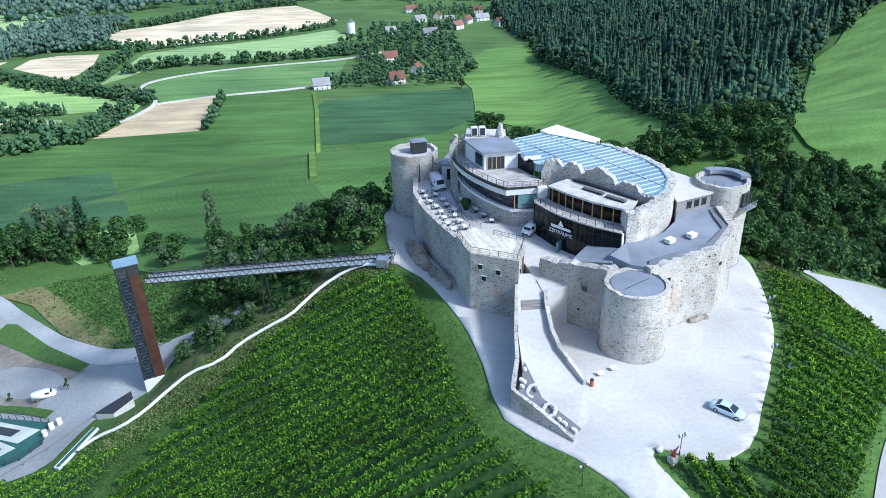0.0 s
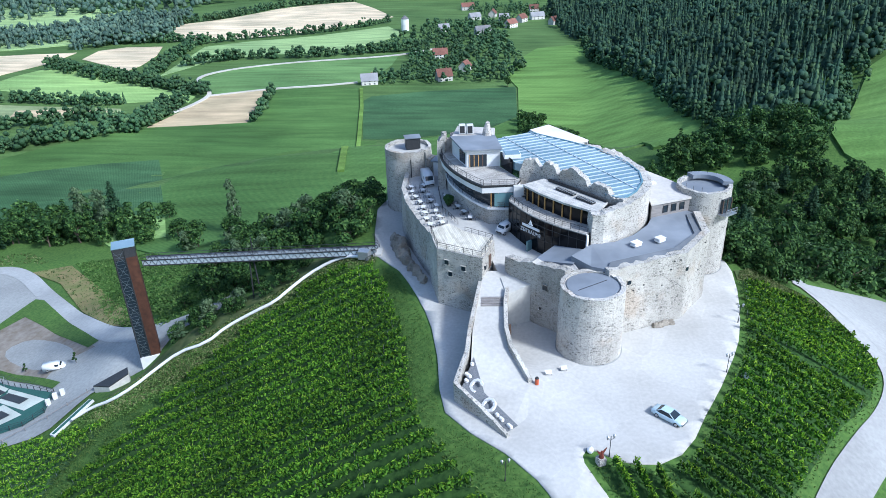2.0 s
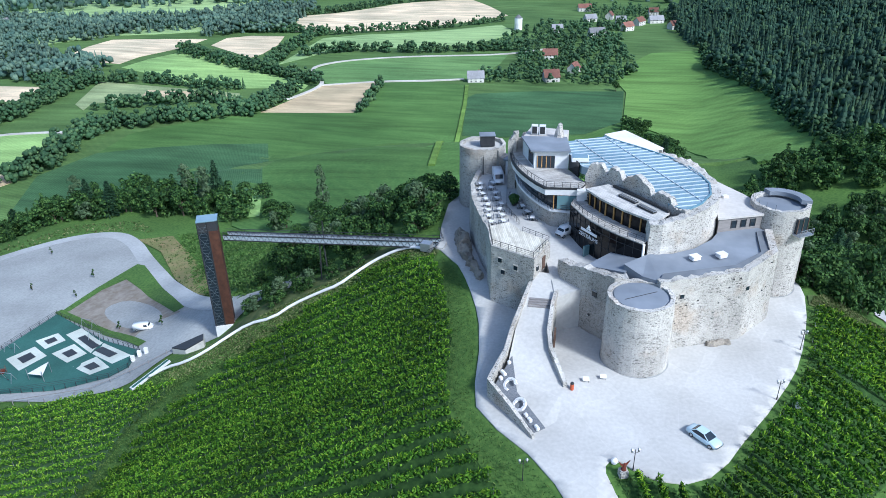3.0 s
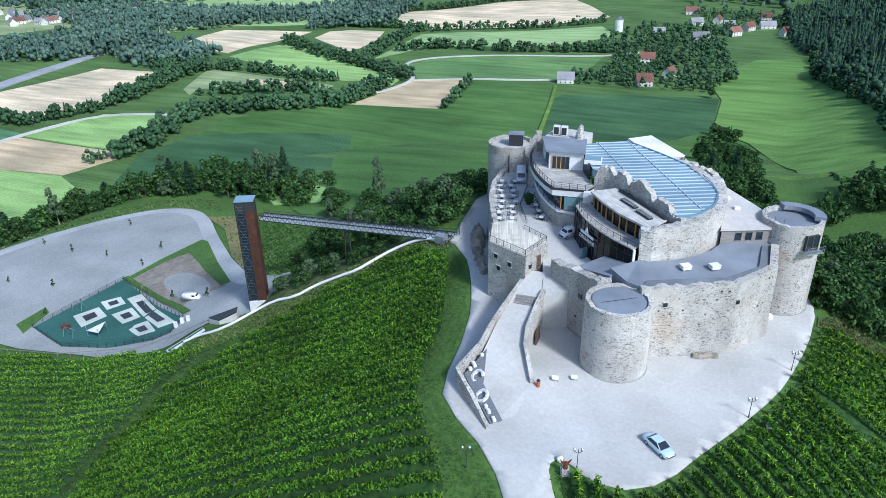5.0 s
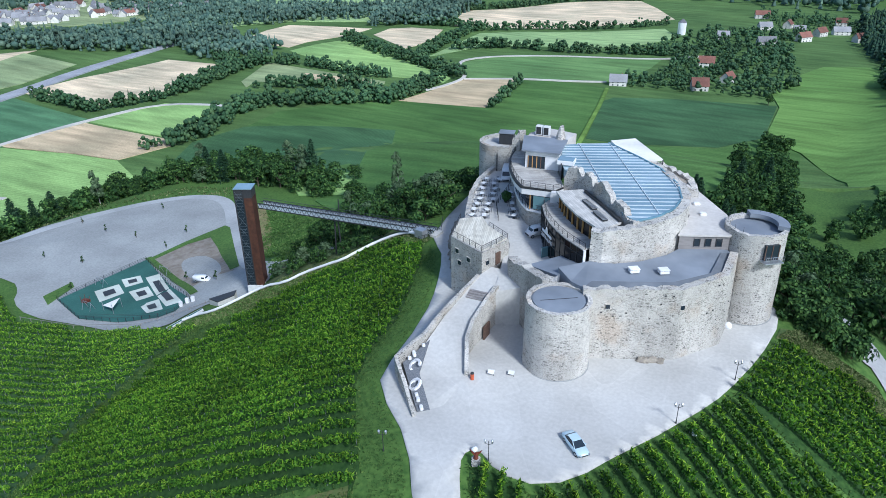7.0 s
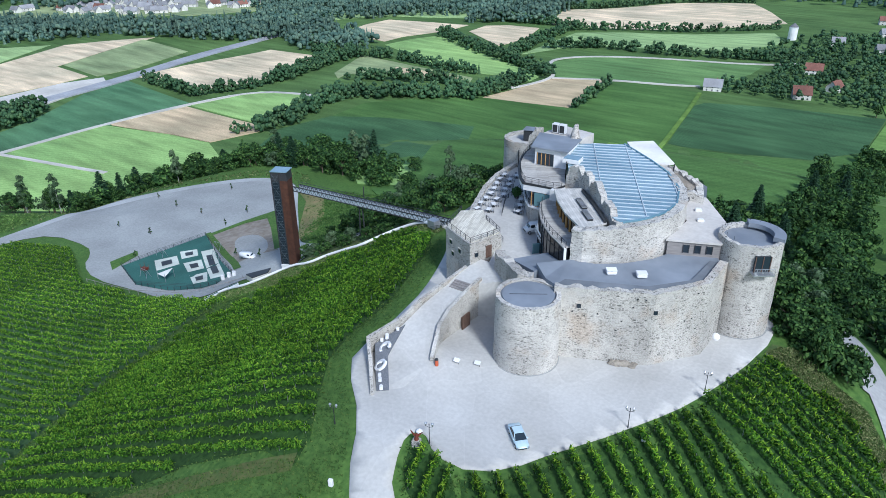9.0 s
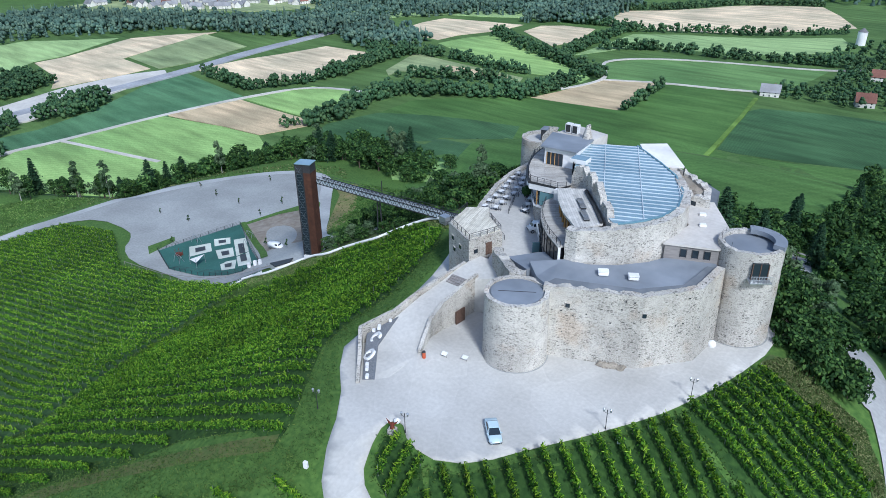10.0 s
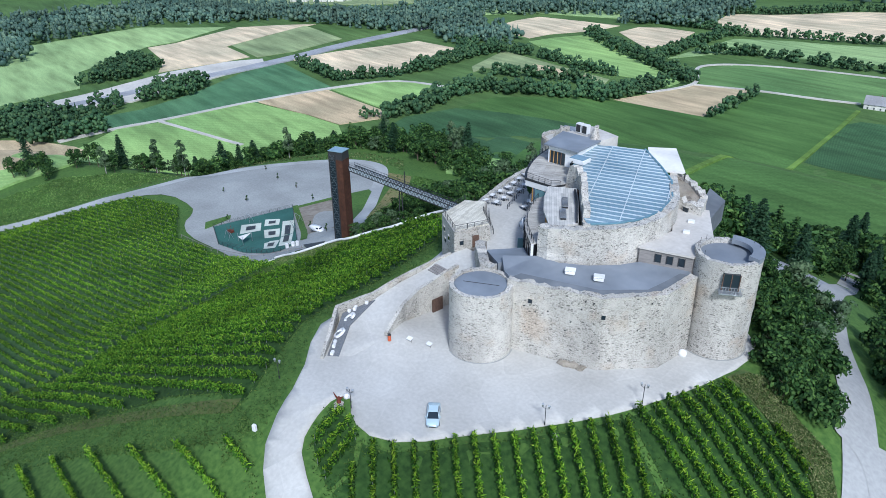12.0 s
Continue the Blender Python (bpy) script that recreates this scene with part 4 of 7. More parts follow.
def bars_across(outline, direction, spacing, width, height, zf, bm):
    d = Vector(direction).normalized()
    s = Vector((-d.y, d.x))
    offs = [Vector(p).dot(s) for p in outline]
    c = math.ceil(min(offs) / spacing) * spacing
    while c < max(offs):
        cuts = []
        for a, b in zip(outline, outline[1:] + outline[:1]):
            a, b = Vector(a), Vector(b)
            u, v = a.dot(s) - c, b.dot(s) - c
            if u * v < 0:
                cuts.append(a.lerp(b, u / (u - v)))
        cuts.sort(key=lambda p: p.dot(d))
        for a, b in zip(cuts[::2], cuts[1::2]):
            if (b - a).length > 0.4:
                beam(bm, (a.x, a.y, zf(a.x, a.y)), (b.x, b.y, zf(b.x, b.y)), width, height)
        c += spacing


bm = bmesh.new()
bars_across(GLASS, (0.9, 0.43), 1.5, 0.17, 0.12, lambda x, y: glass_z(x, y) + 0.05, bm)
part("glazing_bars", bm, GLAZEBAR, glass_roof, "pale aluminium glazing bars")
bm = bmesh.new()
bars_across(GLASS, (-0.5, 0.87), 6.2, 0.13, 0.16, lambda x, y: glass_z(x, y) + 0.07, bm)
part("purlins", bm, GLAZEBAR, glass_roof)
bm = bmesh.new()
for a, b in zip(GLASS[1:9], GLASS[2:9]):
    beam(bm, (*a, glass_z(*a) + 0.08), (*b, glass_z(*b) + 0.08), 0.3, 0.2)
part("gutter", bm, TEALMETAL, glass_roof, "teal-blue edge gutter")
bm = bmesh.new()
box(bm, 17.4, 122.4, 19.6, 3.2, 2.6, 0.8, 8, 0.05)
hatch = part("smoke_vent", bm, WHITE, glass_roof, "white raised vent box")
bm = bmesh.new()
box(bm, 17.4, 122.4, 20.05, 2.9, 2.3, 0.1, 8)
part("vent_glass", bm, ROOFGLASS, hatch)

canopy = thing("stage_canopy", "white canvas canopy roof over the stage", "canopy")
bm = bmesh.new()
CAN = [(21.3, 137.9), (25.4, 141.2), (33.0, 133.0), (27.6, 130.6)]
prism(bm, CAN, [19.4, 19.5, 18.7, 18.4], [19.75, 19.85, 19.05, 18.75])
part("membrane", bm, CANVAS, canopy)
for x, y in CAN:
    bm = bmesh.new()
    bar(bm, (x, y, 12), (x, y, 18.9), 0.12)
    part("post", bm, DARKMETAL, canopy)

north_block = thing("north_ruin_block", "ruined stone north block with a small window", "ruin")
part("wall", masonry([(41.3, 126.0, 16.6), (39.4, 130.5, 17.2), (34.5, 134.0, 17.8), (30.0, 134.5, 18.2), (31.5, 130.0, 18.2), (34.8, 126.0, 17.0)], 8, 1.2, 0.6, 0.2, 0.9, True), STONE_PALE, north_block)
bm = bmesh.new()
prism(bm, [(40.4, 126.5), (38.8, 130.0), (34.2, 133.2), (31.0, 133.6), (32.3, 130.5), (35.2, 126.8)], 8, [15.5, 16.6, 17.2, 17.6, 17.6, 16.4])
part("rubble_core", bm, ROCK, north_block)
pit_window(north_block, 38.4, 125.8, 15.6, -95, 0.9, 0.9)
shed = thing("north_shed", "dark timber-roofed shed behind the ruin", "shed")
bm = bmesh.new()
prism(bm, [(36.5, 134.0), (40.5, 130.6), (37.5, 140.5), (33.0, 142.5)], 9, [13.6, 13.0, 13.0, 13.6])
part("roof", bm, DARKROOF, shed)

annex = thing("annex", "low annex with grey boarded front and pale gravel roof", "building")
AN = [(41.6, 109.0), (48.8, 112.4), (48.6, 117.0), (46.6, 120.5), (40.6, 129.0), (36.0, 126.2), (41.6, 117.5)]
bm = bmesh.new()
prism(bm, AN, 2, 14.9)
part("wall", bm, GREYWOOD, annex)
bm = bmesh.new()
prism(bm, [(41.4, 108.7), (49.0, 112.1), (48.9, 117.0), (46.9, 120.7), (40.7, 129.4), (35.8, 126.2), (41.5, 117.5)], 14.95, 15.25)
part("roof", bm, ROOFPALE, annex)
for u in (0.36, 0.58, 0.80):
    x, y = 41.6 + u * 7.2, 109.0 + u * 3.4
    bm = bmesh.new()
    box(bm, x, y, 13.8, 0.8, 0.16, 1.3, 25.3)
    win = part("window", bm, WINDOWGLASS, annex)
    bm = bmesh.new()
    for k in (-0.45, 0.45):
        box(bm, x + k * 0.904, y + k * 0.427, 13.8, 0.1, 0.24, 1.4, 25.3)
    part("frame", bm, DARKMETAL, win)
for x, y in ((43.4, 118.5), (41.6, 122.6)):
    bm = bmesh.new()
    box(bm, x, y, 15.45, 1.1, 0.9, 0.45, 30, 0.08)
    part("skylight", bm, WHITE, annex, "white domed roof light")

# black glass entrance building with roof deck
FAC = rounded([(16.9, 111.8), (19.6, 106.6), (24.0, 101.6), (29.2, 97.9)], 1)
black = thing("entrance_building", "black glass entrance building with a curved roof deck", "building")
back = [(30.6, 100.6), (24.5, 113.5), (20.5, 116.0), (17.2, 114.6)]
bm = bmesh.new()
prism(bm, FAC + back, 7.0, 14.3)
part("facade", bm, BLACKGLASS, black)
bm = bmesh.new()
prism(bm, FAC + back, 14.3, 14.55)
part("deck", bm, DECK, black, "weathered grey deck boards")
bm = bmesh.new()
for a, b in zip(FAC, FAC[1:]):
    n = max(1, round((Vector(b) - Vector(a)).length / 1.5))
    for i in range(n):
        p = Vector(a).lerp(Vector(b), i / n)
        box(bm, p.x - 0.03, p.y - 0.03, 11.3, 0.07, 0.07, 6.2, 45)
    for z in (10.9, 13.3, 14.35):
        beam(bm, (*a, z), (*b, z), 0.1, 0.1)
part("mullions", bm, DARKMETAL, black)
bm = bmesh.new()
box(bm, 29.35, 98.1, 11.9, 0.4, 0.5, 5.0, 40)
part("corner_pier", bm, WHITE, black, "white end pier")
bm = bmesh.new()
box(bm, 20.75, 105.15, 8.7, 0.3, 2.2, 2.6, -45)
part("entrance_door", bm, TEALGLASS, black, "glazed entrance doors")


def lettering(parent, text, x, y, z, size, ang, tilt=90):
    cu = bpy.data.curves.new("lettering", "FONT")
    cu.body, cu.size, cu.extrude, cu.align_x = text, size, 0.03, "CENTER"
    tmp = bpy.data.objects.new("lettering", cu)
    scene.collection.objects.link(tmp)
    me = bpy.data.meshes.new_from_object(tmp.evaluated_get(bpy.context.evaluated_depsgraph_get()))
    bpy.data.objects.remove(tmp)
    me.materials.append(WHITE)
    ob = new("lettering", me)
    ob.parent = parent
    ob.matrix_basis = pose(x, y, z, tilt, 0, ang)
    return ob


lettering(black, "ZEITRÄUME", 20.55, 104.9, 11.3, 0.95, -48)
bm = bmesh.new()
box(bm, 20.6, 104.85, 12.55, 4.2, 0.08, 0.45, -48)
part("name_bar", bm, WHITE, black, "plain white bar of lettering")
bm = bmesh.new()
prism(bm, [(-0.6, 0), (0.6, 0), (0, 0.9)], 0, 0.06)
bmesh.ops.transform(bm, matrix=pose(20.55, 104.85, 12.95, 90, 0, -48), verts=bm.verts)
part("emblem", bm, WHITE, black, "plain white emblem")


def railing(points, z, parent=None, glass=False, h=1.0, step=1.6, label="thin dark steel railing"):
    """Posts and a handrail along a line at deck height z (or one height per point)."""
    zs = z if isinstance(z, (list, tuple)) else [z] * len(points)
    rail = parent or thing("railing", label, "railing")
    for (a, b), (za, zb) in zip(zip(points, points[1:]), zip(zs, zs[1:])):
        n = max(1, round((Vector(b) - Vector(a)).length / step))
        for i in range(n + 1):
            p = Vector(a).lerp(Vector(b), i / n)
            zz = za + (zb - za) * i / n
            bm = bmesh.new()
            box(bm, p.x, p.y, zz + h / 2, 0.07, 0.07, h)
            part("post", bm, DARKMETAL, rail)
        bm = bmesh.new()
        beam(bm, (*a, za + h), (*b, zb + h), 0.07, 0.05)
        for k in (0.35, 0.65):
            beam(bm, (*a, za + h * k), (*b, zb + h * k), 0.025, 0.025)
        part("handrail", bm, DARKMETAL, rail)
    return rail


inset = [(x + 0.25, y + 0.25) for x, y in FAC]
railing(inset, 14.55)

bar_house = thing("rooftop_bar", "dark glazed rooftop bar with timber posts and pale roof", "building")
BARF = [(19.8, 112.6), (22.5, 108.6), (26.5, 104.2), (31.2, 100.6)]
bm = bmesh.new()
prism(bm, BARF + [(33.0, 104.0), (28.0, 109.8), (23.0, 114.8)], 14.5, 17.2)
part("glazing", bm, BLACKGLASS, bar_house)
bm = bmesh.new()
prism(bm, [(19.3, 112.2), (22.1, 108.1), (26.2, 103.7), (31.0, 100.0), (33.2, 104.2), (28.2, 110.1), (23.2, 115.2)], 17.2, 17.55)
part("roof", bm, BARBOARDS, bar_house, "bleached boarded flat roof")
for a, b in zip(BARF, BARF[1:]):
    for u in (0.15, 0.5, 0.85):
        p = Vector(a).lerp(Vector(b), u)
        bm = bmesh.new()
        box(bm, p.x - 0.05, p.y - 0.05, 15.85, 0.16, 0.3, 2.65, -45)
        part("post", bm, ORANGEWOOD, bar_house, "honey-coloured timber post")
for k, (x, y, w) in enumerate(((26.6, 108.4, 4.0), (29.6, 104.6, 3.6))):
    bm = bmesh.new()
    box(bm, x, y, 17.75, w, 0.9, 0.35, -47, 0.04)
    duct = part("roof_duct", bm, DARKMETAL, bar_house, "dark ribbed roof duct")
    for u in np.linspace(-w / 2, w / 2, 9):
        bm = bmesh.new()
        box(bm, x + u * 0.68, y - u * 0.73, 17.97, 0.12, 1.0, 0.1, -47)
        part("rib", bm, STEEL, duct)
bm = bmesh.new()
for a, b in (((24.0, 113.8), (28.6, 109.0)), ((28.6, 109.0), (33.0, 104.0))):
    beam(bm, (*a, 17.8), (*b, 17.8), 0.35, 0.4)
part("eave", bm, DARKMETAL, bar_house)
steps = thing("deck_steps", "short flight of dark metal deck steps", "steps")
for i in range(5):
    bm = bmesh.new()
    box(bm, 19.4 + 0.25 * i, 113.6 + 0.3 * i, 14.75 + 0.36 * i, 1.8, 0.36, 0.08, -40)
    part("tread", bm, DARKMETAL, steps)

# cafe with upper deck and penthouse
CAFE = rounded([(2.6, 133.0), (3.6, 127.6), (6.0, 121.9), (9.6, 116.4), (12.0, 113.9)], 1)
cafe = thing("cafe_building", "white-banded cafe building with curved glazed front and upper deck", "building")
cafe_back = [(18.2, 114.6), (19.0, 117.0), (15.2, 124.0), (13.2, 132.6), (5.0, 139.0), (2.4, 136.0)]
bm = bmesh.new()
prism(bm, [(x + 1.6, y + 1.0) for x, y in CAFE] + cafe_back, 8.2, 15.2)
part("glazed_front", bm, WINDOWGLASS, cafe)
bm = bmesh.new()
prism(bm, [(x + 1.2, y + 0.8) for x, y in CAFE] + [(18.4, 114.3), (16, 120), (6, 132)], 8.2, 11.7)
part("ground_floor_wall", bm, STONE, cafe, "rubble stone ground floor")
bm = bmesh.new()
prism(bm, [(x + 0.9, y + 0.5) for x, y in CAFE] + [(17.9, 113.9), (16, 120), (6, 132)], 11.7, 12.15)
part("balcony_slab", bm, WHITE, cafe, "white balcony slab")
bm = bmesh.new()
prism(bm, CAFE + cafe_back, 15.1, 16.2)
part("fascia", bm, WHITE, cafe, "white rendered fascia")
bm = bmesh.new()
prism(bm, [(x - 0.15, y - 0.12) for x, y in CAFE] + cafe_back, 16.2, 16.6)
part("deck_edge", bm, DARKMETAL, cafe)
bm = bmesh.new()
prism(bm, [(x + 0.2, y + 0.15) for x, y in CAFE] + cafe_back, 16.6, 16.66)
part("deck", bm, DECK, cafe, "weathered grey deck boards")
bm = bmesh.new()
box(bm, 15.9, 114.55, 13.65, 3.4, 0.3, 2.6, 6)
part("corner_glazing", bm, TEALGLASS, cafe, "pale curtained corner glazing")
for k, x in enumerate((13.6, 14.9, 16.3)):
    bm = bmesh.new()
    box(bm, x, 114.3 + 0.1 * (x - 13.6), 13.65, 0.16, 0.2, 2.9, 6)
    part("timber_post", bm, ORANGEWOOD, cafe, "honey-coloured timber post")
bm = bmesh.new()
box(bm, 18.6, 114.2, 13.3, 1.8, 1.2, 6.4, 6)
part("white_flank", bm, WHITE, cafe)
railing([(x + 0.2, y + 0.15) for x, y in CAFE] + [(17.9, 114.4), (19.0, 115.6)], 16.66)
railing([(x + 1.05, y + 0.65) for x, y in CAFE] + [(17.6, 113.9)], 12.15)

pent = thing("penthouse", "white penthouse with dark timber windows and grey roof", "building")
PEN = [(8.7, 123.4), (15.2, 124.3), (13.6, 132.2), (5.4, 131.2)]
bm = bmesh.new()
prism(bm, PEN, 16.6, 20.1)
part("wall", bm, WHITE, pent)
bm = bmesh.new()
prism(bm, [(8.1, 122.7), (15.6, 123.7), (14.0, 132.6), (4.9, 131.6)], 20.1, 20.4)
part("roof", bm, ROOFGREY, pent)
bm = bmesh.new()
box(bm, 10.9, 123.65, 18.0, 3.4, 0.2, 2.4, 8)
win = part("window", bm, WINDOWGLASS, pent)
for u in (-1.6, -0.75, 0.1, 0.9):
    bm = bmesh.new()
    box(bm, 10.9 + u, 123.55 + u * 0.14, 18.0, 0.14, 0.14, 2.4, 8)
    part("frame", bm, BROWNWOOD if u > 0.5 else ORANGEWOOD, win)
bm = bmesh.new()
box(bm, 7.8, 125.4, 18.2, 0.2, 2.8, 2.3, 25)
part("window", bm, WINDOWGLASS, pent)
bm = bmesh.new()
box(bm, 16.4, 122.0, 18.1, 0.15, 5.0, 2.9, 26)
part("glass_screen", bm, BLACKGLASS, pent)
terr_roof = thing("back_roof", "pale flat roof behind the penthouse", "roof")
bm = bmesh.new()
prism(bm, [(5.2, 131.8), (13.6, 132.6), (14.0, 138.0), (6.0, 139.5)], 12, 20.15)
part("roof", bm, ROOFPALE, terr_roof)
for x in (7.3, 8.9):
    ac = thing("air_conditioner", "white rooftop air-conditioning unit with dark fans", "air conditioner", "rooftop air conditioners")
    bm = bmesh.new()
    box(bm, x, 134.0, 21.2, 1.35, 1.2, 1.9, 6, 0.05)
    part("casing", bm, WHITE, ac)
    bm = bmesh.new()
    box(bm, x + 0.06, 133.39, 21.2, 1.0, 0.06, 1.5, 6)
    part("grille", bm, DARKMETAL, ac)

back_annex = thing("back_annex", "low annex with dark grey roof behind the terrace", "building")
BK = [(0.4, 140.2), (5.2, 138.4), (8.0, 145.0), (2.6, 147.6)]
bm = bmesh.new()
prism(bm, BK, 5, 12.0)
part("wall", bm, WHITE, back_annex)
bm = bmesh.new()
prism(bm, [(-0.1, 139.7), (5.5, 137.8), (8.5, 145.2), (2.4, 148.2)], 12.0, 12.35)
part("roof", bm, ROOFGREY, back_annex)
for k in (0.0, 1.1):
    bm = bmesh.new()
    box(bm, 2.2 + k, 142.0 - 0.4 * k, 12.38, 0.25, 1.4, 0.05, -20)
    part("roof_mark", bm, WHITE, back_annex, "plain white bar on the roof")
bm = bmesh.new()
box(bm, 2.4, 139.35, 10.0, 1.8, 0.2, 2.4, -20)
part("door", bm, WINDOWGLASS, back_annex)

# terrace with its retaining wall
terrace = thing("terrace", "long paved cafe terrace behind the west wall", "terrace")
bm = bmesh.new()
prism(bm, [(-5.8, 139.8), (-5.4, 131), (-3.2, 123.4), (0.6, 114.6), (3.2, 109.4), (9.0, 106.0), (13.6, 103.0), (15.0, 98.2), (20.0, 97.6), (25.0, 101.5), (20, 108), (17, 114.5), (12, 118), (6, 128), (3, 140)], 0.5,
      [8.6, 8.6, 8.6, 8.6, 8.6, 8.5, 8.0, 7.3, 7.4, 8.3, 8.4, 8.6, 8.6, 8.6, 8.6])
part("floor", bm, PAVING, terrace)
west_wall = thing("west_curtain_wall", "long grey rubble retaining wall below the cafe terrace", "castle wall")
part("wall", masonry([(-6.2, 139.8, 9.6), (-5.9, 131, 9.2), (-4.0, 123.6, 9.1), (-0.2, 114.4, 9.1), (3.0, 107.4, 9.3), (4.6, 101, 9.6)], -0.4, 1.0, 0.6, 0.12, 0.15, False, 0.3), STONE, west_wall)
for x, y, a, sx, sy, sz in ((-5.0, 121.0, -62, 3.4, 1.5, 2.6), (-4.0, 117.6, -64, 2.6, 1.3, 1.5), (-2.6, 114.6, -64, 3.2, 1.0, 1.5), (-0.9, 111.2, -64, 3.0, 0.9, 1.7), (0.7, 108.4, -64, 2.2, 0.7, 1.1), (-6.3, 124.5, -75, 2.4, 0.8, 1.2)):
    bm = bmesh.new()
    bmesh.ops.create_icosphere(bm, subdivisions=4, radius=1.0, matrix=pose(x, y, 0.2, 0, 0, a) @ Matrix.Diagonal((sx, sy, sz, 1)))
    for v in bm.verts:
        p = v.co * 0.7
        v.co += Vector((noise.noise(p), noise.noise(p + Vector((9, 0, 0))), noise.noise(p + Vector((0, 9, 0))))) * 0.75
        v.co += Vector((1, 1, 1)) * 0.22 * noise.noise(p * 4)
    tagged(part("rock_outcrop", bm, ROCK), "brown bedrock bulging from under the west wall", "rock")

gate = thing("gatehouse", "square rubble gatehouse with a pale boarded roof deck", "gatehouse")
GATE = [(4.7, 99.7), (12.5, 96.2), (13.2, 98.6), (14.4, 103.0), (9.2, 106.2), (6.0, 109.8), (2.6, 107.2)]
part("wall", masonry([(x, y, 10.9) for x, y in GATE], -0.4, 0.9, 0.6, 0.08, 0.1, True), STONE, gate)
bm = bmesh.new()
prism(bm, [(x + 0.06 * (8.5 - x), y + 0.06 * (102.5 - y)) for x, y in GATE], 3, [10.95, 10.95, 11.0, 11.15, 11.15, 11.15, 11.0])
part("deck", bm, DECKPALE, gate, "pale larch deck boards")
for x, y, z, a in ((6.4, 98.95, 8.7, -114), (9.3, 97.65, 8.2, -114), (7.0, 98.7, 6.6, -114), (12.9, 97.5, 8.6, -15)):
    pit_window(gate, x, y, z, a, 0.7, 0.8)
bm = bmesh.new()
box(bm, 13.6, 100.2, 8.4, 0.25, 1.3, 2.3, -15)
part("side_door", bm, BROWNWOOD, gate, "dark boarded side door")
railing([(x + 0.05 * (8.5 - x), y + 0.05 * (102.5 - y)) for x, y in (GATE[6], GATE[0], GATE[1], GATE[2], GATE[3], GATE[4])], 11.0)

# ramp up to the gate
ramp_body = thing("gate_ramp", "sloping pale concrete ramp up to the castle gate", "ramp")
LEFT = [(16.9, 67.0, 0.0), (13.0, 72.4, 1.1), (11.3, 79.0, 2.9), (11.3, 85, 4.3), (11.8, 90.3, 5.4), (12.0, 92.2, 6.1), (12.6, 98.5, 7.35)]
RIGHT = [(19.2, 68.6, 0.0), (19.8, 76.0, 1.5), (17.0, 82.0, 3.4), (16.4, 86, 4.4), (16.3, 90.3, 5.4), (16.5, 92.2, 6.1), (17.0, 98.5, 7.4)]
bm = bmesh.new()
rows_l = [bm.verts.new(p) for p in LEFT]
rows_r = [bm.verts.new(p) for p in RIGHT]
low_l = [bm.verts.new((x, y, -0.5)) for x, y, z in LEFT]
low_r = [bm.verts.new((x, y, -0.5)) for x, y, z in RIGHT]
for i in range(len(LEFT) - 1):
    bm.faces.new((rows_l[i], rows_r[i], rows_r[i + 1], rows_l[i + 1]))
    bm.faces.new((rows_l[i], rows_l[i + 1], low_l[i + 1], low_l[i]))
    bm.faces.new((rows_r[i + 1], rows_r[i], low_r[i], low_r[i + 1]))
part("surface", bm, PAVING, ramp_body)
for i in range(4):
    bm = bmesh.new()
    box(bm, 14.2, 90.5 + 0.48 * i, 5.5 + 0.17 * i, 3.5, 0.46, 0.2, 2, 0.02)
    part("step", bm, GREYWOOD, ramp_body, "weathered timber step")
parapet = thing("ramp_parapet", "low rubble parapet along the ramp", "wall")
part("wall", masonry([(12.4, 95.6, 7.0), (11.9, 91.0, 6.3), (11.2, 85, 5.2), (10.9, 80, 4.0), (9.6, 73.6, 3.2), (13.2, 70.2, 2.0), (16.9, 66.4, 0.5)][::-1], -0.4, 0.55, 0.5, 0.08, 0.12), STONE, parapet)
parapet2 = thing("ramp_parapet", "taller rubble parapet with boarded doors below", "wall")
part("wall", masonry([(20.1, 76.2, 2.3), (17.4, 81.6, 4.3), (16.7, 85, 5.2), (16.6, 90.5, 6.4), (16.9, 93.5, 7.2)], -0.4, 0.6, 0.5, 0.08, 0.12), STONE, parapet2)
for x, y, a, w in ((17.1, 88.6, 2, 2.2), (18.2, 93.8, -60, 1.8)):
    bm = bmesh.new()
    box(bm, x, y, 1.25, 0.25, w, 2.5, a)
    part("door", bm, BROWNWOOD, parapet2, "brown boarded double door")
bm = bmesh.new()
prism(bm, [(16.5, 92.5), (20.5, 94.5), (17.2, 97.5), (15.5, 96.5)], -0.3, [6.3, 7.2, 7.5, 7.2])
part("landing", bm, PAVING, parapet2)
bed = thing("slate_bed", "three-cornered bed of dark slate chips beside the ramp", "planting bed")
bm = bmesh.new()
prism(bm, [(10.2, 74.0), (16.6, 67.2), (18.0, 68.4), (13.4, 73.4), (11.7, 79.6)], -0.3, [2.0, 0.25, 0.25, 1.6, 3.2])
part("slate", bm, SLATE, bed)


for k, (x, y, z) in enumerate(((12.3, 74.1, 2.1), (14.1, 71.0, 1.3))):
    st = thing("stone_letter", "large white stone letter C in the slate bed" if k == 0 else "large white stone letter O in the slate bed", "letter", "stone letters")
    n = 10
    for i in range(n if k else 7):
        a = radians(360 / n * i + (60 if not k else 0))
        m = pose(x, y, z + 0.1, 35, 0, -45) @ pose(0.85 * math.cos(a), 0.85 * math.sin(a), 0, 0, 0, math.degrees(a))
        bm = bmesh.new()
        bmesh.ops.create_cube(bm, size=1, matrix=m @ Matrix.Diagonal((0.34, 0.6, 0.4, 1)))
        part("stone", bm, WHITE, st)
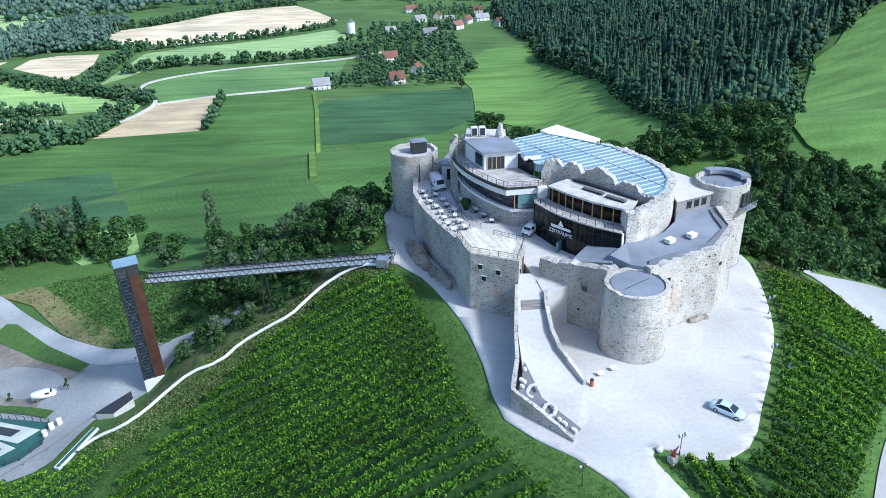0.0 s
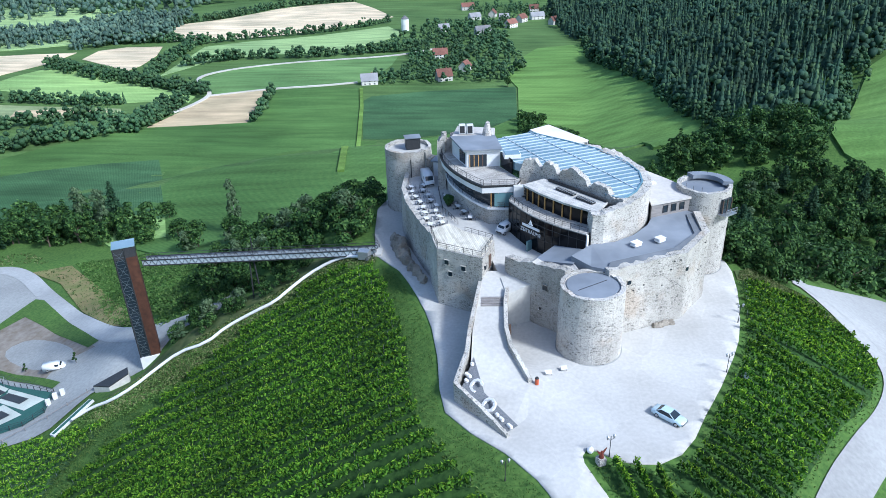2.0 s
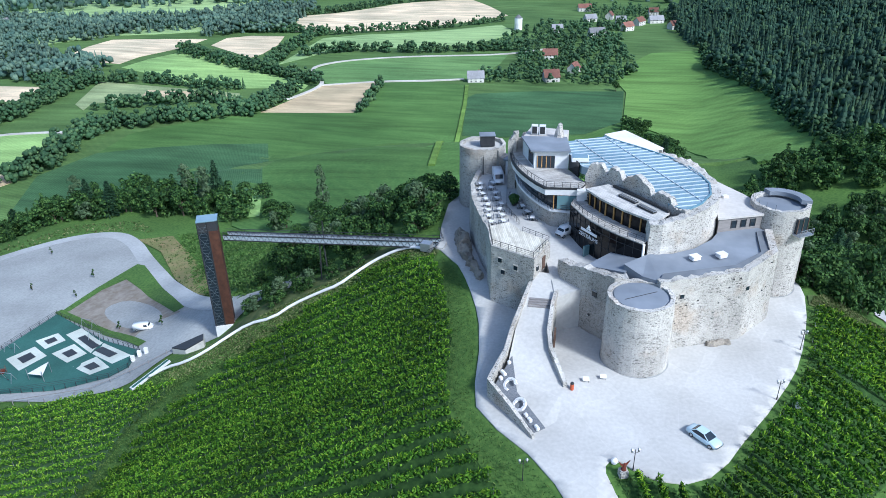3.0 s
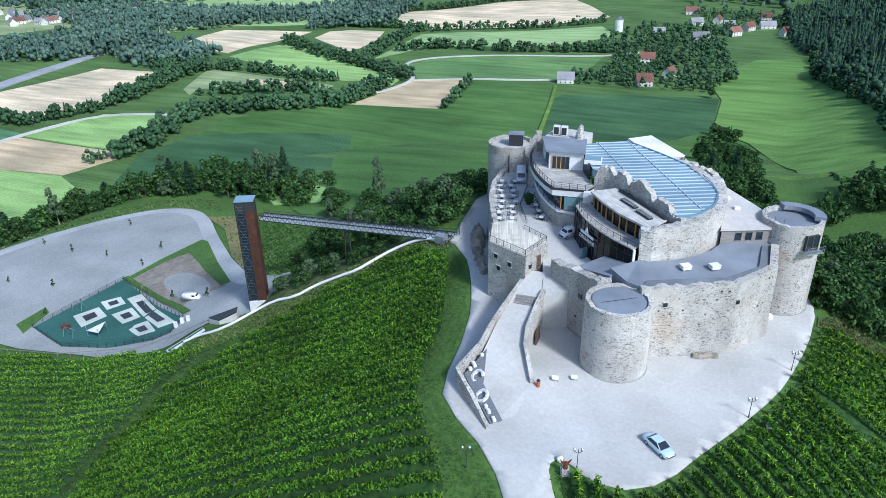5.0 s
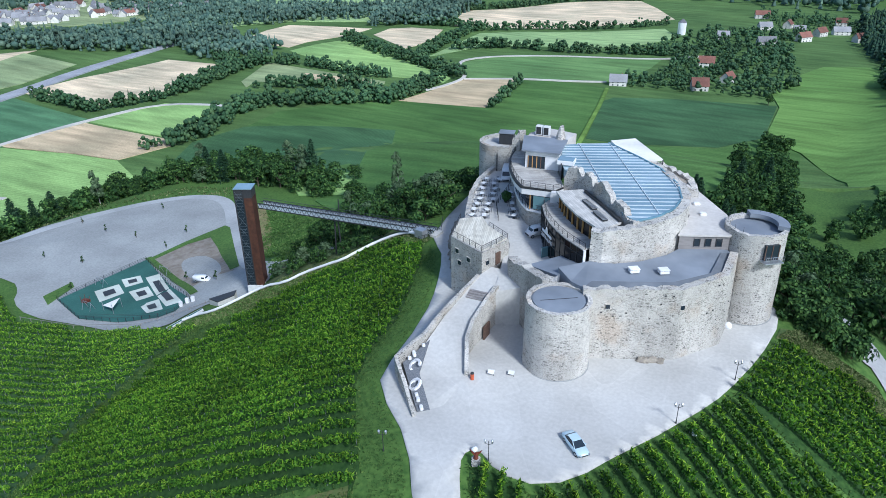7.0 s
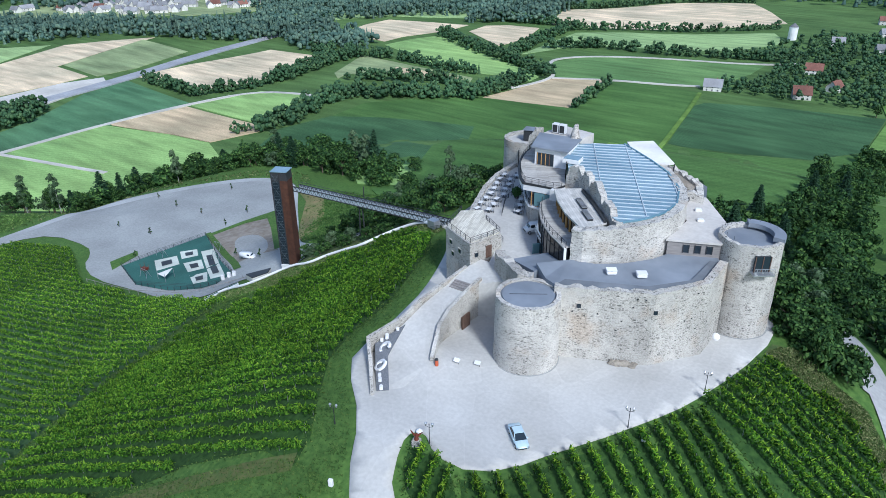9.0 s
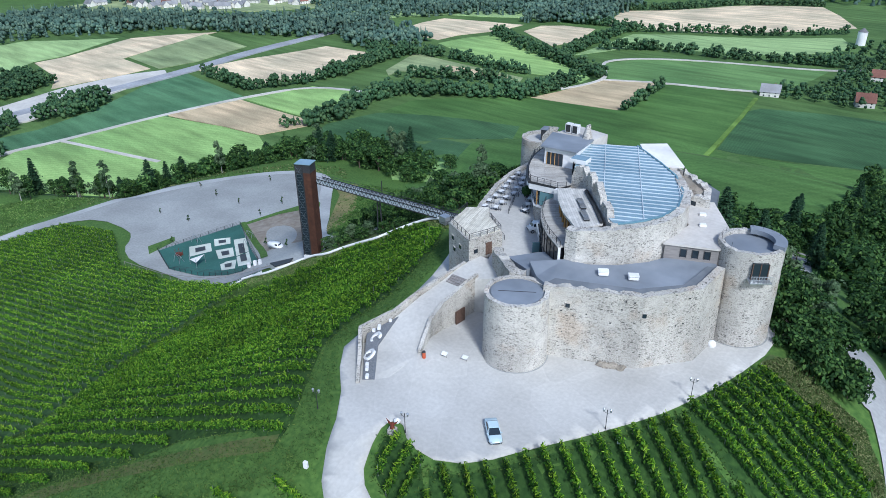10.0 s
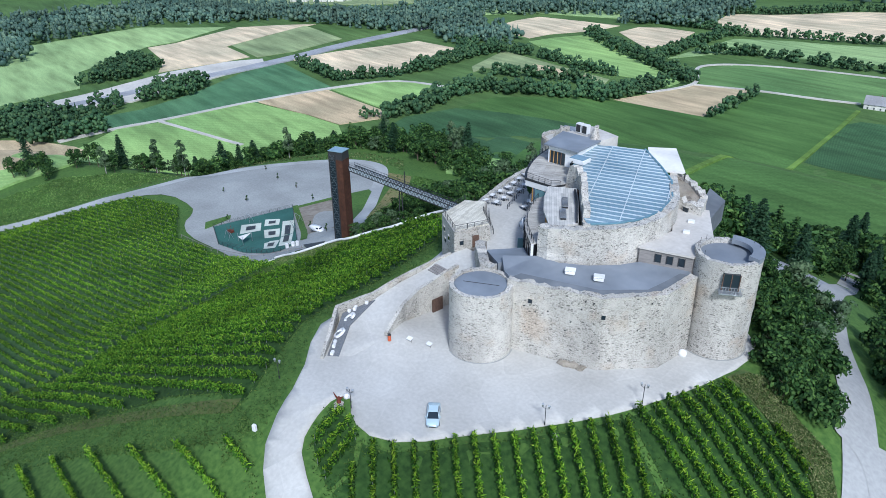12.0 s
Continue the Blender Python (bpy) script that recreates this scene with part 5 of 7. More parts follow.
for x, y, z, w in ((11.0, 76.0, 2.6, 1.2), (11.5, 78.0, 3.1, 0.5), (15.2, 69.5, 1.0, 0.6), (15.8, 68.9, 0.8, 0.8), (16.9, 67.9, 0.5, 0.9), (10.8, 75.0, 2.4, 0.6)):
    st = thing("stone_block", "rough white stone block in the slate bed", "stone", "stone letters")
    bm = bmesh.new()
    box(bm, x, y, z, w, 0.5, 0.5, -50, 0.08)
    part("stone", bm, WHITE, st)

# ---- lift, footbridge and slide on the west slope ----
U, V = Vector((0.885, 0.466, 0)), Vector((-0.466, 0.885, 0))
LC = Vector((-61.8, 117.2, 0))


def lift_point(u, v, z):
    p = LC + U * u + V * v
    return (p.x, p.y, z)


lift = thing("panorama_lift", "tall lift tower of rusty steel with a dark glazed lattice shaft", "lift tower")
bm = bmesh.new()
box(bm, *lift_point(0, 0, -27.2), 4.6, 4.2, 6.0, 27.8, 0.05)
part("base", bm, WHITE, lift, "white concrete base")
bm = bmesh.new()
box(bm, *lift_point(1.0, 0, -12.1), 2.1, 3.6, 24.2, 27.8, 0.04)
part("clad_shaft", bm, RUST, lift, "rusty weathering-steel cladding")
bm = bmesh.new()
box(bm, *lift_point(-1.05, 0, -12.2), 1.9, 3.4, 28.4, 27.8)
part("glazed_shaft", bm, WINDOWGLASS, lift)
for u in (-2.1, -0.05):
    for v in (-1.8, 1.8):
        bm = bmesh.new()
        beam(bm, lift_point(u, v, -26.3), lift_point(u, v, 2.3), 0.22, 0.22)
        part("corner_post", bm, DARKMETAL, lift)
bm = bmesh.new()
for i in range(36):
    z = -26.3 + 0.78 * i
    for a, b in (((-2.1, -1.82), (-0.05, -1.82)), ((-2.12, -1.8), (-2.12, 1.8))):
        beam(bm, lift_point(*a, z), lift_point(*b, z), 0.05, 0.05)
        if i % 4 == 0:
            beam(bm, lift_point(*a, z), lift_point(*b, z + 3.12), 0.06, 0.06)
            beam(bm, lift_point(*b, z), lift_point(*a, z + 3.12), 0.06, 0.06)
part("lattice", bm, LATTICE, lift, "steel cross bracing")
bm = bmesh.new()
box(bm, *lift_point(0, 0, 0.95), 4.1, 3.6, 2.5, 27.8)
part("top_room", bm, DARKMETAL, lift)
bm = bmesh.new()
box(bm, *lift_point(0, 0, 2.35), 4.5, 4.0, 0.2, 27.8, 0.03)
part("glass_roof", bm, ROOFGLASS, lift, "blue glass roof")
bm = bmesh.new()
box(bm, *lift_point(2.0, -0.6, -25.0), 0.3, 1.3, 2.4, 27.8)
part("door", bm, WHITE, lift)
bm = bmesh.new()
for i in range(9):
    box(bm, *lift_point(2.6 + 0.45 * i, -0.4, -27.0 + 0.2 * i), 0.45, 1.8, 0.12, 27.8)
for k in (-1.2, 0.4):
    beam(bm, lift_point(2.4, k, -25.9), lift_point(6.4, k, -24.2), 0.06, 0.06)
tagged(part("steps", bm, STEEL), "short metal stair beside the lift", "steps")

bridge = thing("footbridge", "long steel truss footbridge from the lift to the castle", "bridge")
BA, BB = Vector((-59.5, 118.6, -3.4)), Vector((-9.6, 118.2, -0.1))
across = Vector((0, 1, 0))
bm = bmesh.new()
beam(bm, BA + across * 1.0, BB + across * 1.0, 2.0, 0.16)
part("deck", bm, GREYWOOD, bridge)
for k, side in enumerate((0.0, 2.0)):
    bm = bmesh.new()
    for h, w in ((0, 0.2), (1.25, 0.16), (1.9, 0.07)):
        beam(bm, BA + across * side + Vector((0, 0, h)), BB + across * side + Vector((0, 0, h)), w, w)
    part("chord", bm, DARKMETAL, bridge)
    bm = bmesh.new()
    n = 34
    for i in range(n):
        p, q = BA.lerp(BB, i / n), BA.lerp(BB, (i + 1) / n)
        m = (p + q) / 2 + Vector((0, 0, 1.25))
        for e in (p, q):
            beam(bm, e + across * side, m + across * side, 0.09, 0.09)
        bar(bm, p + across * side + Vector((0, 0, 1.25)), p + across * side + Vector((0, 0, 1.9)), 0.03)
    part("truss_web", bm, DARKMETAL, bridge, "zigzag steel web")
    bm = bmesh.new()
    beam(bm, BA + across * (side + 0.06) + Vector((0, 0, 0.6)), BB + across * (side + 0.06) + Vector((0, 0, 0.6)), 0.02, 1.05)
    part("panel", bm, GLAZEBAR, bridge, "pale mesh panel")
for dx in (-0.9, 0.9):
    bm = bmesh.new()
    bar(bm, (-36 + dx, 119.2, ground(-36, 119) - 0.5), (-36 + dx * 0.5, 119.2, -1.9), 0.16, 8)
    part("pylon", bm, DARKMETAL, bridge)
bm = bmesh.new()
bar(bm, (-36, 120.5, -3), (-36, 120.5, 2.6), 0.12, 8)
part("mast", bm, DARKMETAL, bridge)
bm = bmesh.new()
box(bm, -9.2, 119.0, 0.1, 1.6, 3.0, 0.6, 0, 0.03)
part("abutment", bm, PAVING, bridge)

SLIDE = rounded([(-12.5, 116.8), (-15.5, 118.6), (-19.5, 118.9), (-23.8, 117.6), (-27.0, 115.0), (-29.8, 112.2), (-34.2, 111.9), (-40, 110.7), (-43.4, 107.3), (-50.0, 108.0), (-54.0, 105.2), (-57.6, 101.8), (-62.0, 100.2), (-67, 100.6), (-70.8, 99.0)], 1)
slide = thing("tube_slide", "long white tube slide winding down the slope", "slide")
cu = bpy.data.curves.new("tube", "CURVE")
cu.dimensions, cu.bevel_depth, cu.bevel_resolution = "3D", 0.32, 3
sp = cu.splines.new("POLY")
sp.points.add(len(SLIDE) - 1)
for pt, (x, y) in zip(sp.points, SLIDE):
    pt.co = (x, y, ground(x, y) + 0.75, 1)
tmp = bpy.data.objects.new("tube", cu)
scene.collection.objects.link(tmp)
me = bpy.data.meshes.new_from_object(tmp.evaluated_get(bpy.context.evaluated_depsgraph_get()))
bpy.data.objects.remove(tmp)
me.materials.append(WHITE)
for p in me.polygons:
    p.use_smooth = True
new("tube", me).parent = slide
for x, y in SLIDE[3::4]:
    bm = bmesh.new()
    bar(bm, (x, y, ground(x, y) - 0.3), (x, y, ground(x, y) + 0.7), 0.07)
    part("support", bm, STEEL, slide)
bm = bmesh.new()
box(bm, -11.6, 116.6, 0.9, 2.2, 1.8, 1.8, -10, 0.06)
part("start_box", bm, STEEL, slide)
railing([(-11.0, 114.6), (-9.6, 117.0), (-9.4, 121.5), (-11.5, 126.0)], 0.0, label="steel railing at the bridge head")

under = thing("underpass_roof", "dark wedge roof over the slide exit", "roof")
bm = bmesh.new()
WEDGE, WEDGE_TOP = [(-65, 112.3), (-63.8, 110.2), (-67, 107.4), (-71.4, 108.6)], [-25.0, -25.1, -26.5, -27.4]
prism(bm, WEDGE, -36, [h - 0.25 for h in WEDGE_TOP])
part("wall", bm, PAVING, under, "pale concrete side wall")
bm = bmesh.new()
prism(bm, WEDGE, [h - 0.24 for h in WEDGE_TOP], WEDGE_TOP)
part("roof", bm, DARKMETAL, under)
channel = thing("slide_outrun", "white open slide outrun beside the road", "slide")
bm = bmesh.new()
for a, b in (((-75.0, 97.2), (-70.2, 105.0)), ((-73.6, 96.4), (-68.9, 104.2)), ((-75.0, 97.2), (-73.6, 96.4))):
    beam(bm, (*a, ground(*a) + 0.3), (*b, ground(*b) + 0.3), 0.3, 0.5)
part("kerb", bm, WHITE, channel)
bm = bmesh.new()
a, b = (-74.2, 96.9), (-69.6, 104.5)
beam(bm, (*a, ground(*a) + 0.2), (*b, ground(*b) + 0.2), 1.4, 0.3)
part("mat", bm, GREENFLOOR, channel, "green rubber floor")

# ---- playground ----
drape("playground_floor", [(-133, 104.2), (-129.6, 134.5), (-84.5, 113.0), (-82.6, 106.2), (-86, 103.2), (-115, 98.8)], 0.30, GREENFLOOR, 4.0, "dark green rubber playground floor", "playground")
PADS = [([(-126.4, 112.2), (-122.6, 118.2), (-115, 114.3), (-117.8, 107.7)], 1), ([(-117.4, 124.1), (-115, 127.5), (-85.7, 111.3), (-89.7, 108.9)], 2), ([(-124.8, 120.8), (-120.7, 124.8), (-115.2, 121.5), (-118.2, 117.2)], 1),
        ([(-114.4, 115.3), (-111.1, 119.9), (-103.5, 115.8), (-106.3, 111.7)], 1), ([(-103.2, 110.2), (-98.7, 113.7), (-89.3, 107.5), (-93.9, 105.6)], 1)]
for corners, n in PADS:
    drape("trampoline_pad", corners, 0.36, PADPALE, 3.0, "pale safety-tiled trampoline field with dark jumping mats", "playground")
    a, b, c, d = [Vector(p) for p in corners]
    for k in range(n):
        lo, hi = (0.27, 0.73) if n == 1 else (0.16 + 0.36 * k, 0.48 + 0.36 * k)
        mat_corners = [tuple(a.lerp(b, u).lerp(d.lerp(c, u), w)) for u, w in ((0.27, lo), (0.73, lo), (0.73, hi), (0.27, hi))]
        drape("jumping_mat", mat_corners, 0.44, DARKMETAL, 3.0, "dark jumping mat in a pale safety field", "trampoline", "")
shade = thing("shade_sail", "white three-cornered shade sail on posts", "shade sail")
sail = [(-111.6, 104.6), (-107.6, 107.8), (-106.4, 104.0)]
bm = bmesh.new()
prism(bm, sail, [ground(*p) + h for p, h in zip(sail, (2.0, 3.4, 2.2))], [ground(*p) + h + 0.05 for p, h in zip(sail, (2.0, 3.4, 2.2))])
part("sail", bm, CANVAS, shade)
for x, y in sail:
    bm = bmesh.new()
    bar(bm, (x, y, ground(x, y)), (x, y, ground(x, y) + 3.4), 0.08)
    part("post", bm, STEEL, shade)
digger = thing("climbing_frame", "small red and brown climbing frame", "play equipment")
bm = bmesh.new()
box(bm, -122.3, 106.4, ground(-122, 106) + 0.9, 1.9, 1.2, 0.9, 20, 0.06)
part("hut", bm, REDBROWN, digger)
bm = bmesh.new()
for dx in (-1.2, 1.2):
    for dy in (-0.7, 0.7):
        bar(bm, (-122.3 + dx, 106.4 + dy, ground(-122, 106)), (-122.3 + dx, 106.4 + dy, ground(-122, 106) + 2.4), 0.09)
part("posts", bm, BROWNWOOD, digger)
for x, y in ((-117, 103.5), (-113, 128), (-106, 122.5), (-128, 116)):
    sw = thing("swing_frame", "steel swing frame on the green floor", "play equipment", "play equipment")
    z = ground(x, y) + 0.3
    bm = bmesh.new()
    for dx in (-1.7, 1.7):
        for dy in (-1, 1):
            bar(bm, (x + dx, y + dy, z), (x + dx, y, z + 2.6), 0.06)
    bar(bm, (x - 1.7, y, z + 2.6), (x + 1.7, y, z + 2.6), 0.06)
    part("frame", bm, STEEL, sw)
    bm = bmesh.new()
    box(bm, x, y, z + 0.6, 0.5, 0.25, 0.06)
    for k in (-0.2, 0.2):
        bar(bm, (x + k, y, z + 0.6), (x + k, y, z + 2.6), 0.015, 4)
    part("seat", bm, DARKMETAL, sw)
FENCE = [(-133, 104.2), (-129.6, 134.5), (-84.5, 113.0), (-82.6, 106.2), (-86, 103.2), (-115, 98.8), (-133, 104.2)]
fence = thing("mesh_fence", "low dark mesh fence round the playground", "fence")
for p in resample([(*q, 0) for q in FENCE], 3.0):
    bm = bmesh.new()
    z = ground(p.x, p.y)
    box(bm, p.x, p.y, z + 0.75, 0.1, 0.1, 1.5)
    part("post", bm, DARKMETAL, fence)
for a, b in zip(FENCE, FENCE[1:]):
    for h in (0.5, 1.0, 1.45):
        bm = bmesh.new()
        beam(bm, (*a, ground(*a) + h), (*b, ground(*b) + h), 0.05, 0.05)
        part("rail", bm, DARKMETAL, fence)
wood_fence = thing("wooden_rail_fence", "low wooden rail fence along the road", "fence")
FL = [(-133, 92.5), (-112, 95.0), (-88, 99.0), (-80, 103.5), (-70, 111.5)]
for p in resample([(*q, 0) for q in FL], 4.0):
    bm = bmesh.new()
    bar(bm, (p.x, p.y, ground(p.x, p.y) - 0.2), (p.x, p.y, ground(p.x, p.y) + 1.1), 0.09)
    part("post", bm, GREYWOOD, wood_fence)
bm = bmesh.new()
for a, b in zip(FL, FL[1:]):
    beam(bm, (*a, ground(*a) + 0.95), (*b, ground(*b) + 0.95), 0.1, 0.12)
part("rail", bm, GREYWOOD, wood_fence)
kiosk = thing("ticket_machine", "small white machines at the playground gate", "machine")
for x, y in ((-82.6, 110.6), (-81.2, 111.4), (-83.2, 108.8)):
    bm = bmesh.new()
    box(bm, x, y, ground(x, y) + 0.9, 0.9, 0.7, 1.6, 25, 0.06)
    part("housing", bm, WHITE, kiosk)


# ---- vehicles ----
def car_body(length, width, height, bonnet, boot, belt):
    """A lofted body: rounded sections along the car."""
    bm = bmesh.new()
    sections = [(-0.5, 0.42, 0.78, 0.86), (-0.47, 0.3, boot * 0.92, 0.95), (-0.33, 0.22, boot, 1.0), (-0.2, 0.2, belt, 1.0), (0.0, 0.2, belt, 1.0), (0.18, 0.2, belt * 0.97, 1.0), (0.34, 0.22, bonnet, 0.98), (0.46, 0.28, bonnet * 0.84, 0.92), (0.5, 0.4, bonnet * 0.68, 0.8)]
    rings = []
    for u, lo, hi, w in sections:
        x, hw = u * length, w * width / 2
        rings.append([bm.verts.new((x, sy * hw * k, z)) for sy, k, z in ((-1, 0.9, lo), (-1, 1, lo + 0.2), (-1, 1, hi - 0.16), (-1, 0.86, hi), (1, 0.86, hi), (1, 1, hi - 0.16), (1, 1, lo + 0.2), (1, 0.9, lo))])
    for a, b in zip(rings, rings[1:]):
        for i in range(8):
            bm.faces.new((a[i], a[(i + 1) % 8], b[(i + 1) % 8], b[i]))
    bm.faces.new(rings[0])
    bm.faces.new(rings[-1][::-1])
    return bm


def cabin(length, width, belt, height, x0, x1, x2, x3, inset=0.0):
    bm = bmesh.new()
    lo, hi = width * 0.45 - inset, width * 0.36 - inset
    a = [bm.verts.new(p) for p in ((x0, -lo, belt), (x3, -lo, belt), (x3, lo, belt), (x0, lo, belt))]
    b = [bm.verts.new(p) for p in ((x1, -hi, height), (x2, -hi, height), (x2, hi, height), (x1, hi, height))]
    for i in range(4):
        bm.faces.new((a[i], a[(i + 1) % 4], b[(i + 1) % 4], b[i]))
    bm.faces.new(b)
    return bm


def wheel(parent, x, y, r, side):
    bm = bmesh.new()
    bmesh.ops.create_cone(bm, cap_ends=True, segments=20, radius1=r, radius2=r, depth=0.22, matrix=pose(x, y, r, 90))
    w = part("wheel", bm, RUBBER, parent)
    bm = bmesh.new()
    bmesh.ops.create_cone(bm, cap_ends=True, segments=14, radius1=r * 0.66, radius2=r * 0.6, depth=0.04, matrix=pose(x, y + side * 0.12, r, -90 * side))
    part("rim", bm, STEEL, w)


def make_car(name, label, place, heading, paint, length=4.7, width=1.8, height=1.42):
    t = thing(name, label, "car", at=pose(*place, 0, 0, heading))
    part("body", car_body(length, width, height, 0.86, 0.98, 0.94), paint, t, "", True)
    part("glasshouse", cabin(length, width, 0.9, height - 0.04, -1.75, -0.95, 0.25, 1.15), WINDOWGLASS, t)
    bm = bmesh.new()
    box(bm, -0.35, 0, height - 0.02, 1.35, width * 0.74, 0.07, 0, 0.03)
    part("roof", bm, paint, t)
    bm = bmesh.new()
    for sy in (-1, 1):
        for x0, x1 in ((1.12, 0.3), (-1.72, -0.95)):
            beam(bm, (x0, sy * width * 0.45, 0.92), (x1, sy * width * 0.365, height - 0.02), 0.07, 0.07)
    part("pillars", bm, paint, t)
    for x in (-length * 0.29, length * 0.31):
        for sy in (-1, 1):
            wheel(t, x, sy * (width / 2 - 0.1), 0.32, sy)
    for sy in (-1, 1):
        bm = bmesh.new()
        box(bm, length * 0.475, sy * width * 0.36, 0.6, 0.16, 0.34, 0.16, 0, 0.03)
        part("headlight", bm, STEEL, t)
        bm = bmesh.new()
        box(bm, -length * 0.485, sy * width * 0.36, 0.68, 0.1, 0.34, 0.16, 0, 0.03)
        part("tail_light", bm, REDPAINT, t)
        bm = bmesh.new()
        box(bm, 0.85, sy * (width / 2 + 0.06), 0.95, 0.2, 0.16, 0.13, 0, 0.03)
        part("mirror", bm, paint, t)
    bm = bmesh.new()
    box(bm, length * 0.492, 0, 0.48, 0.08, 0.9, 0.22, 0, 0.02)
    part("grille", bm, DARKMETAL, t)
    return t


def make_van(name, label, place, heading, length=5.4, width=1.95, height=2.3):
    t = thing(name, label, "van", at=pose(*place, 0, 0, heading))
    bm = bmesh.new()
    prof = [(-0.5, 0.35), (0.5, 0.35), (0.5, 0.95), (0.36, 1.15), (0.22, height), (-0.48, height), (-0.5, height - 0.2)]
    lo = [bm.verts.new((u * length, -width / 2, z)) for u, z in prof]
    hi = [bm.verts.new((u * length, width / 2, z)) for u, z in prof]
    n = len(prof)
    for i in range(n):
        bm.faces.new((lo[i], lo[(i + 1) % n], hi[(i + 1) % n], hi[i]))
    bm.faces.new(lo[::-1])
    bm.faces.new(hi)
    bmesh.ops.bevel(bm, geom=bm.edges[:], offset=0.1, segments=2, affect="EDGES")
    part("body", bm, VANPAINT, t, "", True)
    bm = bmesh.new()
    box(bm, length * 0.308, 0, 1.12 + (height - 1.2) * 0.42, 0.06, width * 0.82, (height - 1.2) * 0.72, 0, 0.0, 0, -33)
    part("windscreen", bm, WINDOWGLASS, t)
    for sy in (-1, 1):
        bm = bmesh.new()
        box(bm, length * 0.16, sy * width * 0.5, 1.55, 0.9, 0.05, 0.55)
        part("side_window", bm, WINDOWGLASS, t)
        for x in (-length * 0.3, length * 0.32):
            wheel(t, x, sy * (width / 2 - 0.1), 0.34, sy)
    bm = bmesh.new()
    box(bm, length * 0.495, 0, 0.6, 0.1, width * 0.8, 0.3, 0, 0.03)
    part("bumper", bm, DARKMETAL, t)
    return t


make_car("car", "light blue saloon car parked on the pale yard", (38.3, 70.9, ground(38.3, 70.9) + 0.04), -41.5, CARPAINT)
make_van("van", "white delivery van parked on the cafe terrace", (-0.5, 135.8, 8.62), -72, 5.8, 2.0, 2.5)
make_van("van", "white van with dark markings on the gravel plot", (-91.5, 124.0, ground(-91.5, 124) + 0.2), 20, 5.0, 1.9, 1.95)
make_van("van", "small white delivery van beside the black facade", (16.3, 111.3, 8.6), -128, 4.0, 1.7, 1.9)

# ---- yard furniture ----
def street_lamp(x, y):
    z = ground(x, y)
    t = thing("street_lamp", "dark twin-headed lantern post beside the yard", "street lamp", "yard lamps")
    bm = bmesh.new()
    bar(bm, (x, y, z), (x, y, z + 0.6), 0.1, 8, 0.07)
    bar(bm, (x, y, z + 0.6), (x, y, z + 3.3), 0.05, 8)
    part("post", bm, DARKMETAL, t)
    for sx in (-0.42, 0.42):
        bm = bmesh.new()
        bar(bm, (x, y, z + 2.7), (x + sx, y + sx * 0.4, z + 2.9), 0.03)
        arm = part("arm", bm, DARKMETAL, t)
        bm = bmesh.new()
        bar(bm, (x + sx, y + sx * 0.4, z + 2.9), (x + sx, y + sx * 0.4, z + 3.35), 0.1, 6, 0.19)
        bar(bm, (x + sx, y + sx * 0.4, z + 3.35), (x + sx, y + sx * 0.4, z + 3.55), 0.21, 6, 0.03)
        part("lantern", bm, STEEL, arm)


for x, y in ((29.4, 63.4), (48.8, 81.6), (54.4, 95.3), (16.3, 59.1)):
    street_lamp(x, y)
statue = thing("sculpture", "rusty red winged sculpture on a pale stone plinth", "sculpture")
sz = ground(28.2, 62.2)
bm = bmesh.new()
box(bm, 28.2, 62.2, sz + 0.4, 1.1, 1.1, 1.1, 20, 0.12)
part("plinth", bm, STONE_PALE, statue)
bm = bmesh.new()
bar(bm, (28.2, 62.2, sz + 0.9), (28.25, 62.25, sz + 1.9), 0.36, 9, 0.14)
for side, rise in ((-1, 1.0), (1, 0.35)):
    wing = [(0, 0), (0.35, 0.2), (0.8, 0.3 + 0.4 * rise), (0.52, 0.05), (0.18, -0.35)]
    tmp_bm = bmesh.new()
    prism(tmp_bm, wing, -0.06, 0.06)
    bmesh.ops.transform(tmp_bm, matrix=pose(28.22, 62.22, sz + 1.7, 90, 0, 35 if side > 0 else 205), verts=tmp_bm.verts)
    part("wing", tmp_bm, REDBROWN, statue)
part("figure", bm, REDBROWN, statue)
bm = bmesh.new()
bmesh.ops.create_icosphere(bm, subdivisions=2, radius=0.45, matrix=pose(27.1, 64.1, ground(27.1, 64.1) + 0.3))
for v in bm.verts:
    v.co += Vector((0.1, 0.1, 0.1)) * noise.noise(v.co * 3)
tagged(part("boulder", bm, WHITE), "small white boulder at the tip of the island", "stone")
for x, y, a in ((22.6, 78.6, 10), (25.0, 80.6, 10)):
    t = thing("information_board", "tilted white information board on thin legs", "sign", "information boards")
    z = ground(x, y)
    bm = bmesh.new()
    box(bm, x, y, z + 0.62, 0.95, 0.7, 0.05, a, 0, 20)
    part("board", bm, WHITE, t)
    for dx in (-0.4, 0.4):
        bm = bmesh.new()
        bar(bm, (x + dx, y, z), (x + dx, y, z + 0.6), 0.03)
        part("leg", bm, DARKMETAL, t)
bin_ = thing("litter_bin", "orange-red cylindrical litter bin by the ramp wall", "litter bin")
z = ground(20.8, 76.0)
bm = bmesh.new()
bar(bm, (20.8, 76.0, z), (20.8, 76.0, z + 1.0), 0.28, 14)
part("body", bm, REDPAINT, bin_)
bm = bmesh.new()
bar(bm, (20.8, 76.0, z + 1.0), (20.8, 76.0, z + 1.2), 0.3, 14, 0.2)
part("lid", bm, DARKMETAL, bin_)
bm = bmesh.new()
bmesh.ops.create_icosphere(bm, subdivisions=2, radius=0.7, matrix=pose(51.2, 109.6, 0.3))
tagged(part("sack", bm, WHITE), "full white sack at the foot of the wall", "sack")
